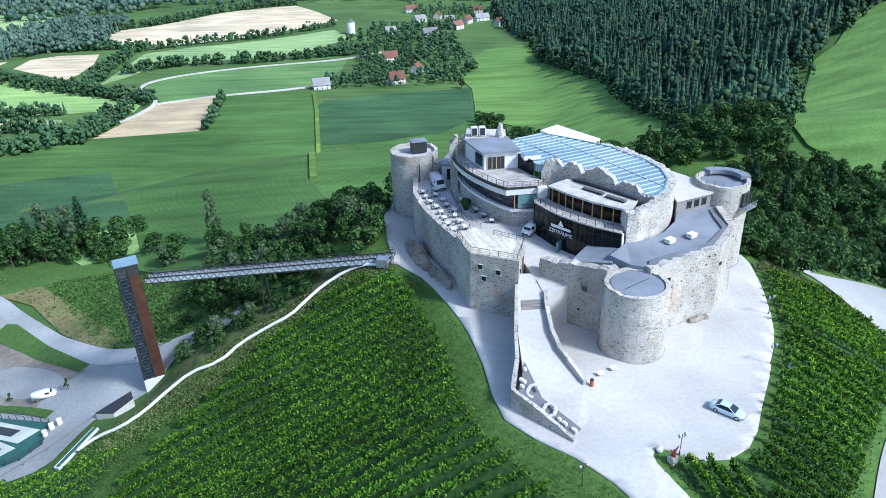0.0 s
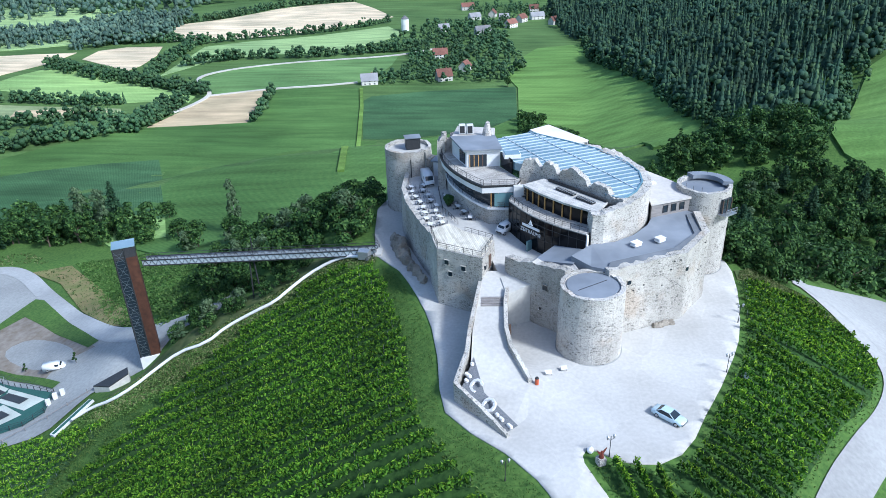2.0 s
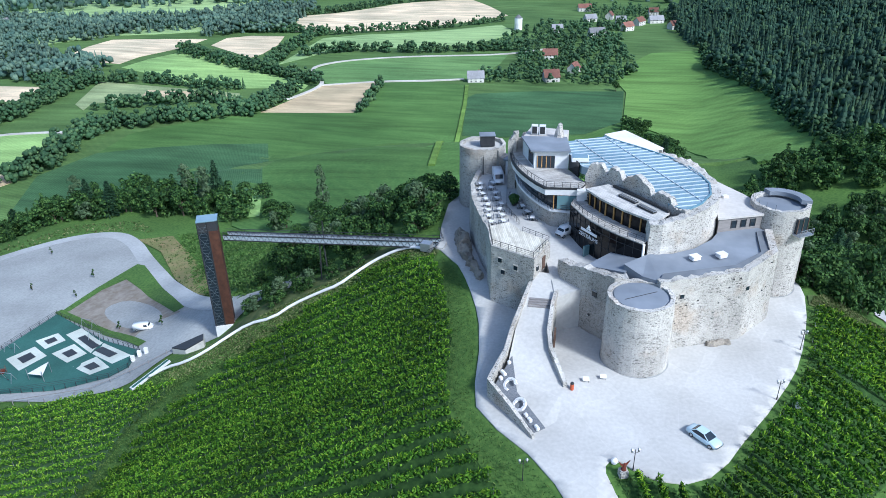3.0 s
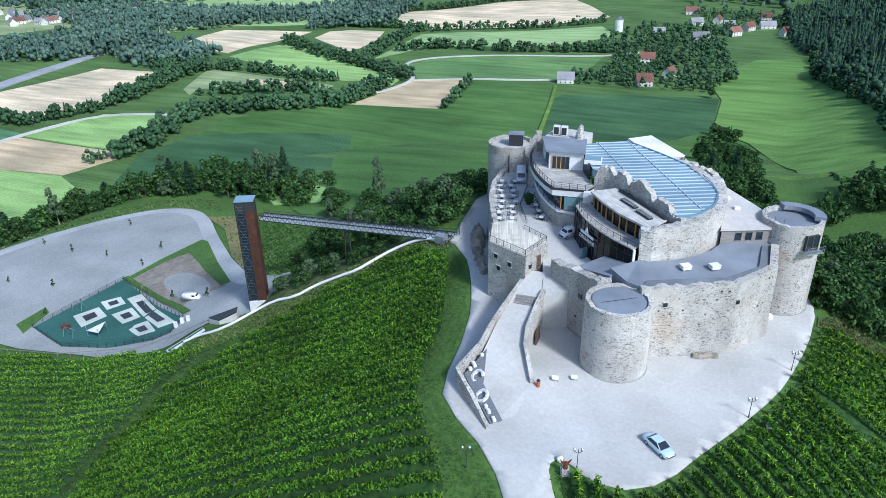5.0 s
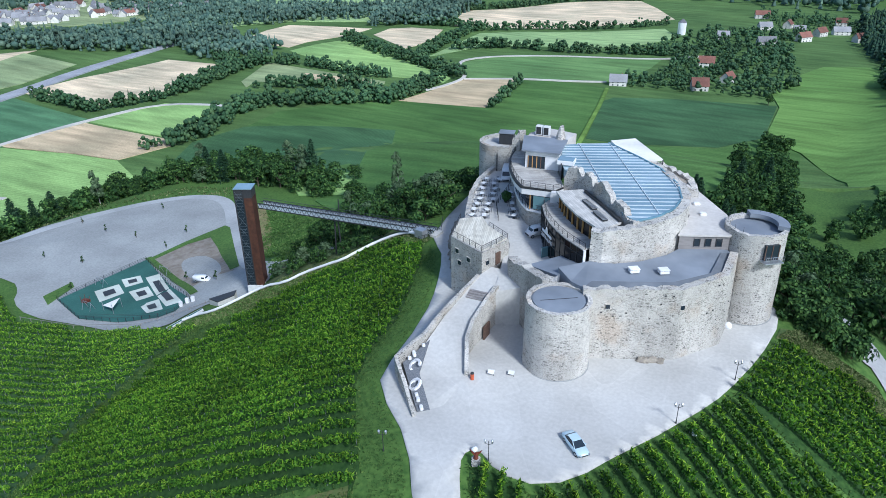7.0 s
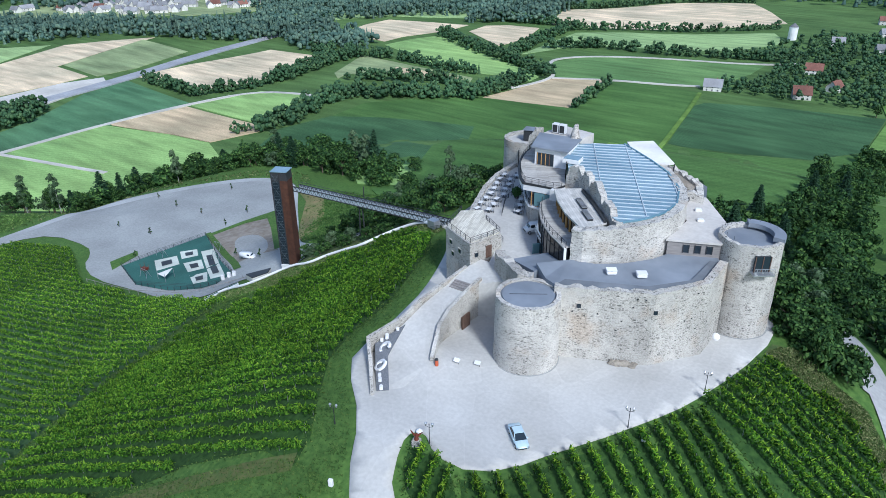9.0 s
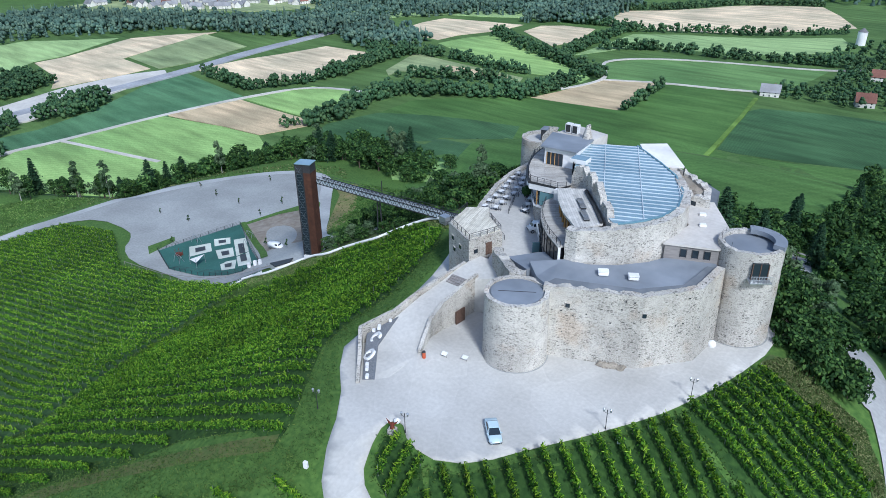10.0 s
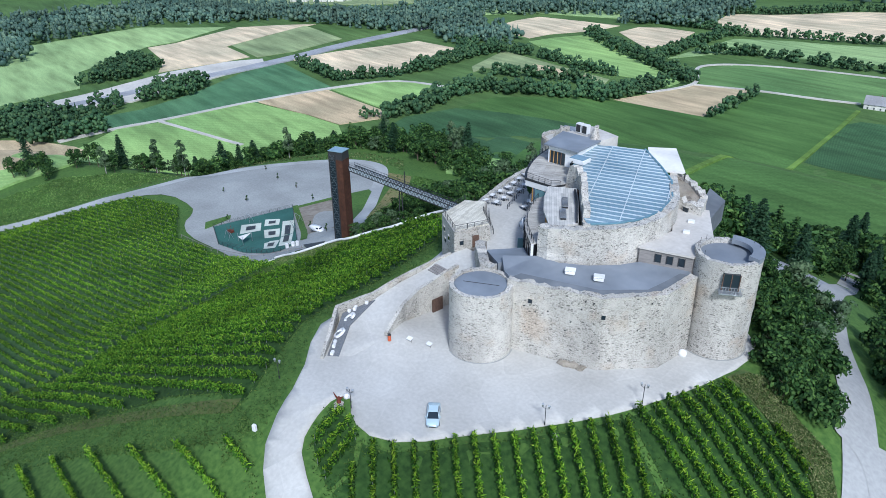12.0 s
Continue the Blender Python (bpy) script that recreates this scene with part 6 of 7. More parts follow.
for x, y in ((51.4, 80.7), (22.7, 51.9)):
    bm = bmesh.new()
    box(bm, x, y, ground(x, y) + 0.6, 0.6, 0.5, 1.1, 20, 0.08)
    tagged(part("junction_box", bm, WHITE), "small white junction box among the vines", "box")


# cafe tables and chairs
def chair_at(x, y, z, a, proto):
    return copy_thing(proto, pose(x, y, z, 0, 0, a))


def cafe_chair():
    t = thing("terrace_chair", "pale grey woven terrace chair on dark legs", "chair", "terrace chairs")
    bm = bmesh.new()
    box(bm, 0, 0, 0.45, 0.5, 0.5, 0.07, 0, 0.02)
    part("seat", bm, WOVEN, t)
    bm = bmesh.new()
    box(bm, -0.24, 0, 0.7, 0.06, 0.5, 0.5, 0, 0.02)
    part("backrest", bm, WOVEN, t)
    for dx in (-0.21, 0.21):
        for dy in (-0.21, 0.21):
            bm = bmesh.new()
            box(bm, dx, dy, 0.21, 0.05, 0.05, 0.42)
            part("leg", bm, DARKMETAL, t)
    return t


def cafe_table():
    t = thing("terrace_table", "pale topped terrace table", "table", "terrace tables")
    bm = bmesh.new()
    box(bm, 0, 0, 0.74, 1.3, 0.85, 0.05, 0, 0.02)
    part("tabletop", bm, WHITE, t)
    bm = bmesh.new()
    bar(bm, (0, 0, 0.03), (0, 0, 0.72), 0.05)
    part("column", bm, DARKMETAL, t)
    bm = bmesh.new()
    box(bm, 0, 0, 0.03, 0.6, 0.6, 0.05)
    part("foot", bm, DARKMETAL, t)
    return t


TF = 8.62
spots = []
for i in range(8):
    u = i / 7
    x, y = -3.6 + u * 6.0 + 0.3 * math.sin(i * 5), 132.0 - u * 19.0
    spots += [(x, y), (x + 2.3 + 0.25 * math.cos(i * 3), y + 0.9)]
for i in range(5):
    u = i / 4
    spots.append((4.2 + u * 5.4, 127.0 - u * 10.5))
first_chair = first_table = None
for k, (x, y) in enumerate(spots):
    a = -70 + 24 * math.sin(k * 2.1)
    if first_table is None:
        first_table, first_chair = cafe_table(), cafe_chair()
        first_table.matrix_basis = pose(x, y, TF, 0, 0, a)
        first_chair.matrix_basis = pose(x - 0.75, y, TF, 0, 0, a)
    else:
        copy_thing(first_table, pose(x, y, TF, 0, 0, a))
    for q in (0, 1, 2):
        b = radians(a + (90, 270, 180)[q])
        r = (0.75, 0.75, 0.95)[q]
        chair_at(x + r * math.cos(b), y + r * math.sin(b), TF, math.degrees(b) + 180, first_chair)
tree_pot = thing("potted_shrub", "dark round shrub in a terrace pot", "plant")
bm = bmesh.new()
bar(bm, (5.0, 123.2, TF), (5.0, 123.2, TF + 0.7), 0.45, 12, 0.6)
part("pot", bm, DARKMETAL, tree_pot)
bm = bmesh.new()
bmesh.ops.create_icosphere(bm, subdivisions=3, radius=0.95, matrix=pose(5.0, 123.2, TF + 1.4))
for v in bm.verts:
    v.co += (v.co - Vector((5, 123.2, TF + 1.4))) * 0.5 * noise.noise(v.co * 3)
part("foliage", bm, LEAF, tree_pot)
railing([(2.2, 131.5), (4.0, 120.5), (7.4, 114.0)], TF, label="dark railing between terrace and drive")
railing([(6.2, 110.2), (9.6, 107.2), (14.0, 104.2)], 8.6, label="dark railing behind the gatehouse")


# ---- houses of the hamlet and the far town ----
def house(x, y, w, d, h, a, roofmat, label, attic=0.5):
    z = ground(x, y)
    t = thing("house", label, "house", "hamlet houses", at=pose(x, y, z, 0, 0, a))
    bm = bmesh.new()
    box(bm, 0, 0, h / 2 - 1, w, d, h + 2)
    gw = w / 2
    v = [bm.verts.new(p) for p in ((-gw, -d / 2, h), (-gw, d / 2, h), (-gw, 0, h + d * attic), (gw, -d / 2, h), (gw, d / 2, h), (gw, 0, h + d * attic))]
    bm.faces.new(v[:3])
    bm.faces.new(v[3:])
    part("wall", bm, HOUSEWALL, t)
    for sy in (-1, 1):
        bm = bmesh.new()
        beam(bm, (0, sy * (d / 2 + 0.5), h - 0.5 * attic * 2), (0, 0, h + d * attic + 0.1), w + 1.2, 0.3)
        part("roof", bm, roofmat, t)
    bm = bmesh.new()
    box(bm, w * 0.2, d * 0.12, h + d * attic, 0.7, 0.7, 2.0)
    part("chimney", bm, ROOFTILE, t)
    for u in (-0.3, 0.0, 0.3):
        for zz in (1.4, 4.0):
            if zz < h:
                for sy in (-1, 1):
                    bm = bmesh.new()
                    box(bm, u * w, sy * (d / 2 + 0.02), zz, 1.1, 0.12, 1.3)
                    part("window", bm, WINDOWGLASS, t)
    return t


house(-40, 650, 14, 12, 5, 20, ROOFTILE, "red-roofed farmhouse among orchard trees")
house(-22, 690, 11, 10, 5, 70, ROOFTILE, "red-roofed house with white gable")
house(-52, 752, 15, 11, 5, 10, ROOFTILE, "orange-roofed long house among trees")
house(-108, 632, 15, 11, 4.5, 15, ROOFSLATE, "grey-roofed house by the field lane")
for k, (x, y, a) in enumerate(((16, 1000, 10), (40, 985, 60), (62, 1010, 20), (0, 1040, 80), (-25, 1010, 30), (85, 960, 40), (-60, 905, 15), (25, 930, 50), (-10, 880, 25), (60, 1080, 10), (110, 1050, 70), (-40, 1120, 15))):
    house(x, y, 13 + k % 3 * 3, 10, 5 + k % 2, a, ROOFTILE if k % 2 else ROOFSLATE, "distant village house with a pitched roof")
silo = thing("white_silo", "tall white silo beside the wood", "silo")
bm = bmesh.new()
z = ground(-112, 925)
bar(bm, (-112, 925, z), (-112, 925, z + 15), 5, 16)
part("drum", bm, WHITE, silo)
bm = bmesh.new()
bar(bm, (-112, 925, z + 15), (-112, 925, z + 19), 5.2, 16, 0.8)
part("roof", bm, ROOFSLATE, silo, "dark conical roof")
rt = np.random.RandomState(7)
for k in range(90):
    u, w = rt.rand(), rt.rand()
    x, y = -1190 + 230 * u + 90 * w, 510 + 120 * u + 270 * w
    house(x, y, 12 + 14 * rt.rand(), 10, 6, 180 * rt.rand(), ROOFSLATE if rt.rand() < 0.85 else ROOFTILE, "distant town house with a pitched roof")


# ---- vegetation ----
def leaf_cards(centre, normal, length, width, rng):
    """Pointed leaf-shaped quads at those places, facing those ways."""
    n = len(centre)
    normal = normal / (np.linalg.norm(normal, axis=1, keepdims=True) + 1e-9)
    t = np.cross(normal, rng.normal(size=(n, 3)))
    t /= np.linalg.norm(t, axis=1, keepdims=True) + 1e-9
    b = np.cross(normal, t)
    length, width = np.broadcast_to(length, n)[:, None], np.broadcast_to(width, n)[:, None]
    verts = np.stack([centre - t * length, centre + b * width, centre + t * length, centre - b * width], 1).reshape(-1, 3)
    return verts, np.arange(n * 4).reshape(-1, 4)


def broadleaf_crown(rng, height, radius, lumps, per, size, low=0.25):
    pts, nor = [], []
    for k in range(lumps):
        a, u = rng.rand() * 6.283, rng.rand()
        h = low + (1 - low) * u
        spread = radius * math.sqrt(max(0.05, 1 - ((h - 0.5) / 0.56) ** 2)) * (0.35 + 0.5 * rng.rand())
        c = np.array([spread * math.cos(a), spread * math.sin(a), h * height * 0.9])
        r = radius * (0.28 + 0.24 * rng.rand())
        d = rng.normal(size=(per, 3))
        d /= np.linalg.norm(d, axis=1, keepdims=True)
        d[:, 2] = np.where(d[:, 2] < -0.4, -d[:, 2], d[:, 2])
        pts.append(c + d * r * (0.75 + 0.4 * rng.rand(per, 1)) * [1, 1, 0.8])
        nor.append(d + 0.32 * rng.normal(size=(per, 3)))
    pts, nor = np.concatenate(pts), np.concatenate(nor)
    return leaf_cards(pts, nor, size * (0.7 + 0.6 * rng.rand(len(pts))), size * 0.6, rng)


def conifer_crown(rng, height, radius, count, size):
    """Whorls of drooping branches, each a row of narrow sprays; uneven, with gaps between the whorls."""
    tiers = int(height / 0.62)
    per = max(5, count // (tiers * 5))
    cen, tan, nor, ln, wd = [], [], [], [], []
    for i in range(tiers):
        h = 0.1 + 0.9 * (i + 0.3 * rng.rand()) / tiers
        reach = radius * (1 - h) ** 0.8 * (0.78 + 0.3 * rng.rand()) + 0.15
        for k in range(per):
            a = 6.283 * (k + rng.rand()) / per
            r = reach * (0.65 + 0.5 * rng.rand())
            out = np.array([math.cos(a), math.sin(a), 0.0])
            droop = -0.28 - 0.25 * rng.rand()
            for u in (0.2, 0.42, 0.63, 0.83, 1.0):
                side = np.array([-out[1], out[0], 0]) * rng.normal() * 0.13 * r
                cen.append(out * r * u + side + [0, 0, h * height + droop * r * u + 0.16 * r * u * u])
                d = out + [0, 0, droop + 0.25 * u] + 0.35 * rng.normal(size=3)
                tan.append(d / np.linalg.norm(d))
                nor.append([0.35 * out[0] + 0.3 * rng.normal(), 0.35 * out[1] + 0.3 * rng.normal(), 1.0])
                ln.append(size * (0.5 + 0.35 * rng.rand()) * (1.1 - 0.5 * h))
                wd.append(size * (0.2 + 0.14 * rng.rand()))
    cen, tan, nor = np.array(cen), np.array(tan), np.array(nor)
    b = np.cross(nor, tan)
    b /= np.linalg.norm(b, axis=1, keepdims=True) + 1e-9
    ln, wd = np.array(ln)[:, None], np.array(wd)[:, None]
    verts = np.stack([cen - tan * ln, cen + b * wd, cen + tan * ln, cen - b * wd], 1).reshape(-1, 3)
    return verts, np.arange(len(cen) * 4).reshape(-1, 4)


def tree_proto(name, label, category, rng, kind, height, radius, lumps=16, per=46, size=0.55, leaf=None, bark=None):
    t = thing(name, label, category, "hillside trees" if category == "tree" else "hillside bushes")
    bm = bmesh.new()
    bar(bm, (0, 0, -1.5), (0, 0, height * (0.9 if kind == "conifer" else 0.6)), height * (0.022 if bark is None else 0.011) + 0.05, 7, 0.04)
    if kind != "conifer" and bark is None:
        for k in range(5):
            a = k * 1.257 + rng.rand()
            z = height * (0.18 + 0.07 * k)
            bar(bm, (0, 0, z), (radius * 0.6 * math.cos(a), radius * 0.6 * math.sin(a), z + height * 0.28), height * 0.01 + 0.03, 5, 0.02)
    part("trunk", bm, bark or BARK, t)
    if kind == "conifer":
        v, f = conifer_crown(rng, height, radius, lumps * per, size)
    else:
        v, f = broadleaf_crown(rng, height, radius, lumps, per, size, 0.12 if category == "bush" else 0.3)
    quads("crown", v, f, leaf or (NEEDLE if kind == "conifer" else LEAF), t)
    return t


rng = np.random.RandomState(11)
PROTOS = {
    "broad": [tree_proto("deciduous_tree", "full green broadleaf tree on the hillside", "tree", rng, "broad", 11, 3.8, 22, 36, 0.53), tree_proto("deciduous_tree", "tall uneven broadleaf tree on the hillside", "tree", rng, "broad", 14, 3.6, 23, 36, 0.53)],
    "bush": [tree_proto("bush", "dense dark green bush on the castle slope", "bush", rng, "broad", 4.6, 3.0, 15, 38, 0.41), tree_proto("bush", "rounded green bush on the castle slope", "bush", rng, "broad", 5.6, 2.8, 16, 38, 0.41)],
    "pale": [tree_proto("willow", "pale grey-green willow on the slope", "tree", rng, "broad", 7, 3.2, 15, 44, 0.45, LEAF_PALE)],
    "conifer": [tree_proto("spruce", "dark pointed spruce on the hillside", "tree", rng, "conifer", 14, 3.8, 24, 60, 0.95), tree_proto("spruce", "tall dark spruce among broadleaf trees", "tree", rng, "conifer", 17.5, 4.3, 28, 60, 1.0)],
    "birch": [tree_proto("birch", "slender birch with a pale trunk and thin crown", "tree", rng, "broad", 13, 2.4, 24, 56, 0.34, LEAF_PALE, BIRCHBARK)],
    "sapling": [tree_proto("sapling", "young staked tree on the car park", "tree", rng, "broad", 3.2, 0.6, 6, 20, 0.22)],
}
used = set()


def plant(kind, x, y, scale=1.0, sink=0.2):
    proto = PROTOS[kind][rng.randint(len(PROTOS[kind]))]
    m = pose(x, y, ground(x, y) - sink, 0, 0, 360 * rng.rand()) @ Matrix.Diagonal((scale * (0.85 + 0.3 * rng.rand()), scale * (0.85 + 0.3 * rng.rand()), scale * (0.85 + 0.3 * rng.rand()), 1))
    if proto not in used:
        used.add(proto)
        proto.matrix_basis = m
    else:
        copy_thing(proto, m)


def scatter(outline, spacing, rng2):
    xs, ys = [p[0] for p in outline], [p[1] for p in outline]
    gx2, gy2 = np.meshgrid(np.arange(min(xs), max(xs), spacing), np.arange(min(ys), max(ys), spacing))
    x = gx2.ravel() + rng2.uniform(-0.48, 0.48, gx2.size) * spacing
    y = gy2.ravel() + rng2.uniform(-0.48, 0.48, gx2.size) * spacing
    keep_it = in_outline(x, y, outline)
    return np.column_stack([x[keep_it], y[keep_it]])


for x, y in scatter([(-14, 124), (-13, 150), (-18, 172), (-52, 168), (-64, 146), (-56, 130), (-44, 124), (-30, 123)], 4.6, rng):
    k = rng.rand()
    plant("bush" if k < 0.72 else "broad" if k < 0.9 else "pale", x, y, (0.8 + 0.35 * rng.rand()) * (0.55 if 0.72 <= k < 0.9 else 1))
for x, y in scatter([(59.6, 115.5), (58, 122), (49, 131), (46, 140), (44, 150), (48, 158), (56, 153), (62, 139), (68, 123), (71.5, 114.8), (66.5, 115)], 3.5, rng):
    plant("bush" if rng.rand() < 0.85 else "pale", x, y, 0.8 + 0.35 * rng.rand())
for x, y in scatter([(83, 131), (76, 140), (66, 160), (57, 182), (60, 215), (120, 262), (168, 240), (150, 170), (124, 147), (108, 147), (92, 137)], 6.2, rng):
    k = rng.rand()
    plant("broad" if k < 0.5 else "bush" if k < 0.85 else "pale" if k < 0.95 else "conifer", x, y, 0.95 + 0.35 * rng.rand() if k < 0.5 else 1.3 + 0.4 * rng.rand() if k < 0.85 else 0.9)
for x, y in scatter([(48, 150), (56, 150), (44, 168), (20, 178), (-2, 172), (-6, 158), (12, 152), (34, 146)], 6.0, rng):
    plant("bush" if rng.rand() < 0.7 else "broad", x, y, 0.8)
for x, y in scatter([(-15, 121), (-24, 120.5), (-33, 117), (-46, 113.5), (-53, 112.5), (-57, 120), (-50, 127), (-30, 125)], 3.6, rng):
    plant("bush" if rng.rand() < 0.8 else "pale", x, y, 0.42 + 0.3 * rng.rand())
for x, y in scatter([(60.5, 114), (66, 113.4), (71, 114.6), (69, 120.5), (64, 129), (60, 128)], 3.2, rng):
    plant("bush", x, y, 0.75 + 0.3 * rng.rand())
for x, y in ((82.5, 131), (76.5, 136.5), (71.5, 144), (67, 151), (62.5, 160), (90, 137), (84, 138)):
    plant("bush", x, y, 1.1 + 0.4 * rng.rand())
for x, y, s in ((21.5, 191.5, 1.25), (14, 198, 1.1), (29, 203, 1.0), (40, 222, 1.0), (4, 205, 0.9), (36, 240, 0.9)):
    plant("conifer", x, y, s)
for x, y in scatter([(20, 215), (50, 230), (48, 300), (34, 300), (10, 250)], 11.0, rng):
    plant("broad" if rng.rand() < 0.75 else "conifer", x, y, 1.0 + 0.3 * rng.rand())
ROW = [(-262, 52), (-246, 78), (-230, 104), (-219, 135), (-205, 170), (-186, 200), (-160, 212), (-135, 210), (-108, 202), (-86, 190), (-66, 180)]
for p in resample([(*q, 0) for q in ROW], 3.0):
    for _ in range(3):
        d = Vector((p.x + 90, p.y - 110)).normalized()
        off = 26 * rng.rand() ** 1.3
        x, y = p.x + d.x * off + rng.normal() * 1.5, p.y + d.y * off + rng.normal() * 1.5
        if rng.rand() < (0.5 if p.x > -235 and p.x < -120 else 0.22):
            k = rng.rand()
            kind = "conifer" if k < 0.14 else "broad" if k < 0.74 else "birch" if k < 0.84 else "pale" if k < 0.92 else "bush"
            plant(kind, x, y, 0.95 + 0.4 * rng.rand() if kind != "broad" else 1.05 + 0.5 * rng.rand())
for x, y in ((-165, 172), (-167, 147), (-150, 147), (-168, 123), (-131, 144), (-136, 111), (-135, 157), (-86, 124.5), (-185, 150), (-150, 125), (-102, 127)):
    plant("sapling", x, y, 1.0, 0.0)
for x, y in ((-46, 127), (-52, 120), (-55, 116.5), (-58, 129), (-240, 104), (-228, 108), (-212, 126)):
    plant("bush", x, y, 0.6)


# vines: rows of trained shoots over the slopes
def vine_rows(name, outline, direction, spacing, per_metre, label, seed, bend=0.0, spikes=3.0, floor=None, spread=0.22):
    r = np.random.RandomState(seed)
    d = np.array(direction) / np.linalg.norm(direction)
    s = np.array([-d[1], d[0]])
    o = np.array(outline)
    lo, hi = (o @ s).min(), (o @ s).max()
    a0, a1 = (o @ d).min(), (o @ d).max()
    pts, nor, ln, wd = [], [], [], []
    tip, tipn, tipl = [], [], []
    posts = []
    for c in np.arange(lo, hi, spacing):
        along = np.arange(a0, a1, 0.5)
        x, y = along * d[0] + c * s[0], along * d[1] + c * s[1]
        if bend:
            k = bend * np.sin((along - a0) / (a1 - a0) * math.pi)
            x, y = x + s[0] * k, y + s[1] * k
        ok = in_outline(x, y, outline)
        x, y = x[ok], y[ok]
        if len(x) < 3:
            continue
        posts += [(x[i], y[i]) for i in range(0, len(x), 12)]
        vigour = 0.75 + 0.5 * r.rand(len(x))
        m = int(per_metre * 0.5)
        xx, yy, vv = np.repeat(x, m), np.repeat(y, m), np.repeat(vigour, m)
        n = len(xx)
        t, lat = r.uniform(-0.3, 0.3, n), r.normal(0, spread, n) * vv
        h = 0.35 + r.rand(n) ** 0.7 * 1.5 * vv
        pts.append(np.column_stack([xx + d[0] * t + s[0] * lat, yy + d[1] * t + s[1] * lat, heights(xx, yy) + h]))
        side = np.sign(lat)[:, None] * np.array([s[0], s[1], 0])
        nor.append(side + [0, 0, 0.7] + 0.6 * r.normal(size=(n, 3)))
        ln.append(r.uniform(0.18, 0.36, n))
        wd.append(r.uniform(0.11, 0.2, n))
        # long upright and drooping shoots
        m = max(1, int(spikes * 0.8 + 0.5))
        xx, yy, vv = np.repeat(x, m), np.repeat(y, m), np.repeat(vigour, m)
        n = len(xx)
        t, lat = r.uniform(-0.3, 0.3, n), r.normal(0, 0.13, n)
        tip.append(np.column_stack([xx + d[0] * t + s[0] * lat, yy + d[1] * t + s[1] * lat, heights(xx, yy) + 1.45 * vv + r.uniform(-0.3, 0.5, n)]))
        tipn.append(np.column_stack([r.normal(size=n), r.normal(size=n), 0.35 * r.normal(size=n)]))
        tipl.append(r.uniform(0.22, 0.48, n) * vv)
    pts, nor, ln, wd = np.concatenate(pts), np.concatenate(nor), np.concatenate(ln), np.concatenate(wd)
    v, f = leaf_cards(pts, nor, ln, wd, r)
    t = thing(name, label, "vineyard", "", "stuff")
    # the default floor carries the rows' shade in its colour
    drape("vineyard_floor", outline, -0.04, floor or VINEFLOOR_SHADED, 3.0, "grass under the vine rows, mostly with painted shade", "ground")
    tagged(quads("vine_leaves", v, f, VINE, t), "", "", "", "stuff")
    tip, tipl = np.concatenate(tip), np.concatenate(tipl)
    v, f = leaf_cards(tip, np.concatenate(tipn), tipl, 0.085, r)
    tagged(quads("vine_shoots", v, f, SHOOT, t), "", "", "", "stuff")
    edge = resample([(*q, 0) for q in list(outline) + [outline[0]]], 0.12)
    ex = np.array([(p.x, p.y) for p in edge]) + r.normal(0, 0.55, (len(edge), 2))
    ez = heights(ex[:, 0], ex[:, 1]) + 0.1
    v, f = leaf_cards(np.column_stack([ex, ez]), np.column_stack([r.normal(size=(len(ex), 2)), np.full(len(ex), 0.8)]), r.uniform(0.12, 0.28, len(ex)), 0.1, r)
    tagged(quads("border_grass", v, f, BLADE, t), "", "", "", "stuff")
    bm_v, bm_f = [], []
    for px, py in posts:
        z = ground(px, py)
        k = len(bm_v)
        bm_v += [(px - 0.04, py - 0.04, z), (px + 0.04, py - 0.04, z), (px, py + 0.05, z), (px - 0.04, py - 0.04, z + 1.9), (px + 0.04, py - 0.04, z + 1.9), (px, py + 0.05, z + 1.9)]
        bm_f += [(k, k + 1, k + 4, k + 3), (k + 1, k + 2, k + 5, k + 4), (k + 2, k, k + 3, k + 5)]
    tagged(quads("vine_posts", np.array(bm_v), np.array(bm_f), STEEL, t), "", "", "", "stuff")


WEST = [(-62, 23), (-51, 40), (-62, 66), (-61, 82), (-45, 97), (-35, 106.5), (-21, 113.5), (-10.5, 114.5), (-7, 109.5), (-3, 98), (0.5, 88), (1.6, 78), (4.5, 69.5), (9.5, 62.5), (14.5, 56), (15.5, 52), (8.8, 52.4), (-3.6, 47.4), (-12.1, 40.3), (-28.8, 29.1), (-36, 21), (-52, 8)]
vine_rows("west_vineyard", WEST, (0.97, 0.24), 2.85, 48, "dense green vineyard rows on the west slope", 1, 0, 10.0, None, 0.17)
vine_rows("lower_vineyard", [(-212, 18), (-201, 44), (-195, 66), (-189, 93), (-163, 102), (-152, 98), (-134, 91), (-112, 93.5), (-88, 97), (-72, 95.5), (-60, 94.5), (-66, 84), (-66, 66), (-55, 38), (-67, 20), (-110, 0), (-160, -5)], (0.965, 0.262), 2.5, 26,
          "long rows of the lower vineyard on the west hill", 2, 4.0, 5.0, VINEGRASS, 0.13)
EAST_SOUTH = [(38.8, 54.4), (38.6, 58.2), (36.0, 60.9), (39.5, 62.6), (42.6, 67), (44.8, 71.5), (48.8, 78), (52.6, 85.5), (54.4, 90.6), (63, 87.4), (72.2, 85.2), (64.6, 77.2), (56.8, 67.8), (48.2, 57), (46.2, 53.2), (42, 53.2)]
EAST_NORTH = [(54.8, 91.6), (56.4, 97), (58.2, 104), (59.4, 109.6), (66.5, 108.2), (73, 106.9), (77, 103.4), (78.8, 99.6), (78.8, 96), (73.0, 86.2), (64, 88.2)]
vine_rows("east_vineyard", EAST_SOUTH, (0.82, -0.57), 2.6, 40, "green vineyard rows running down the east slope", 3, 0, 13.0)
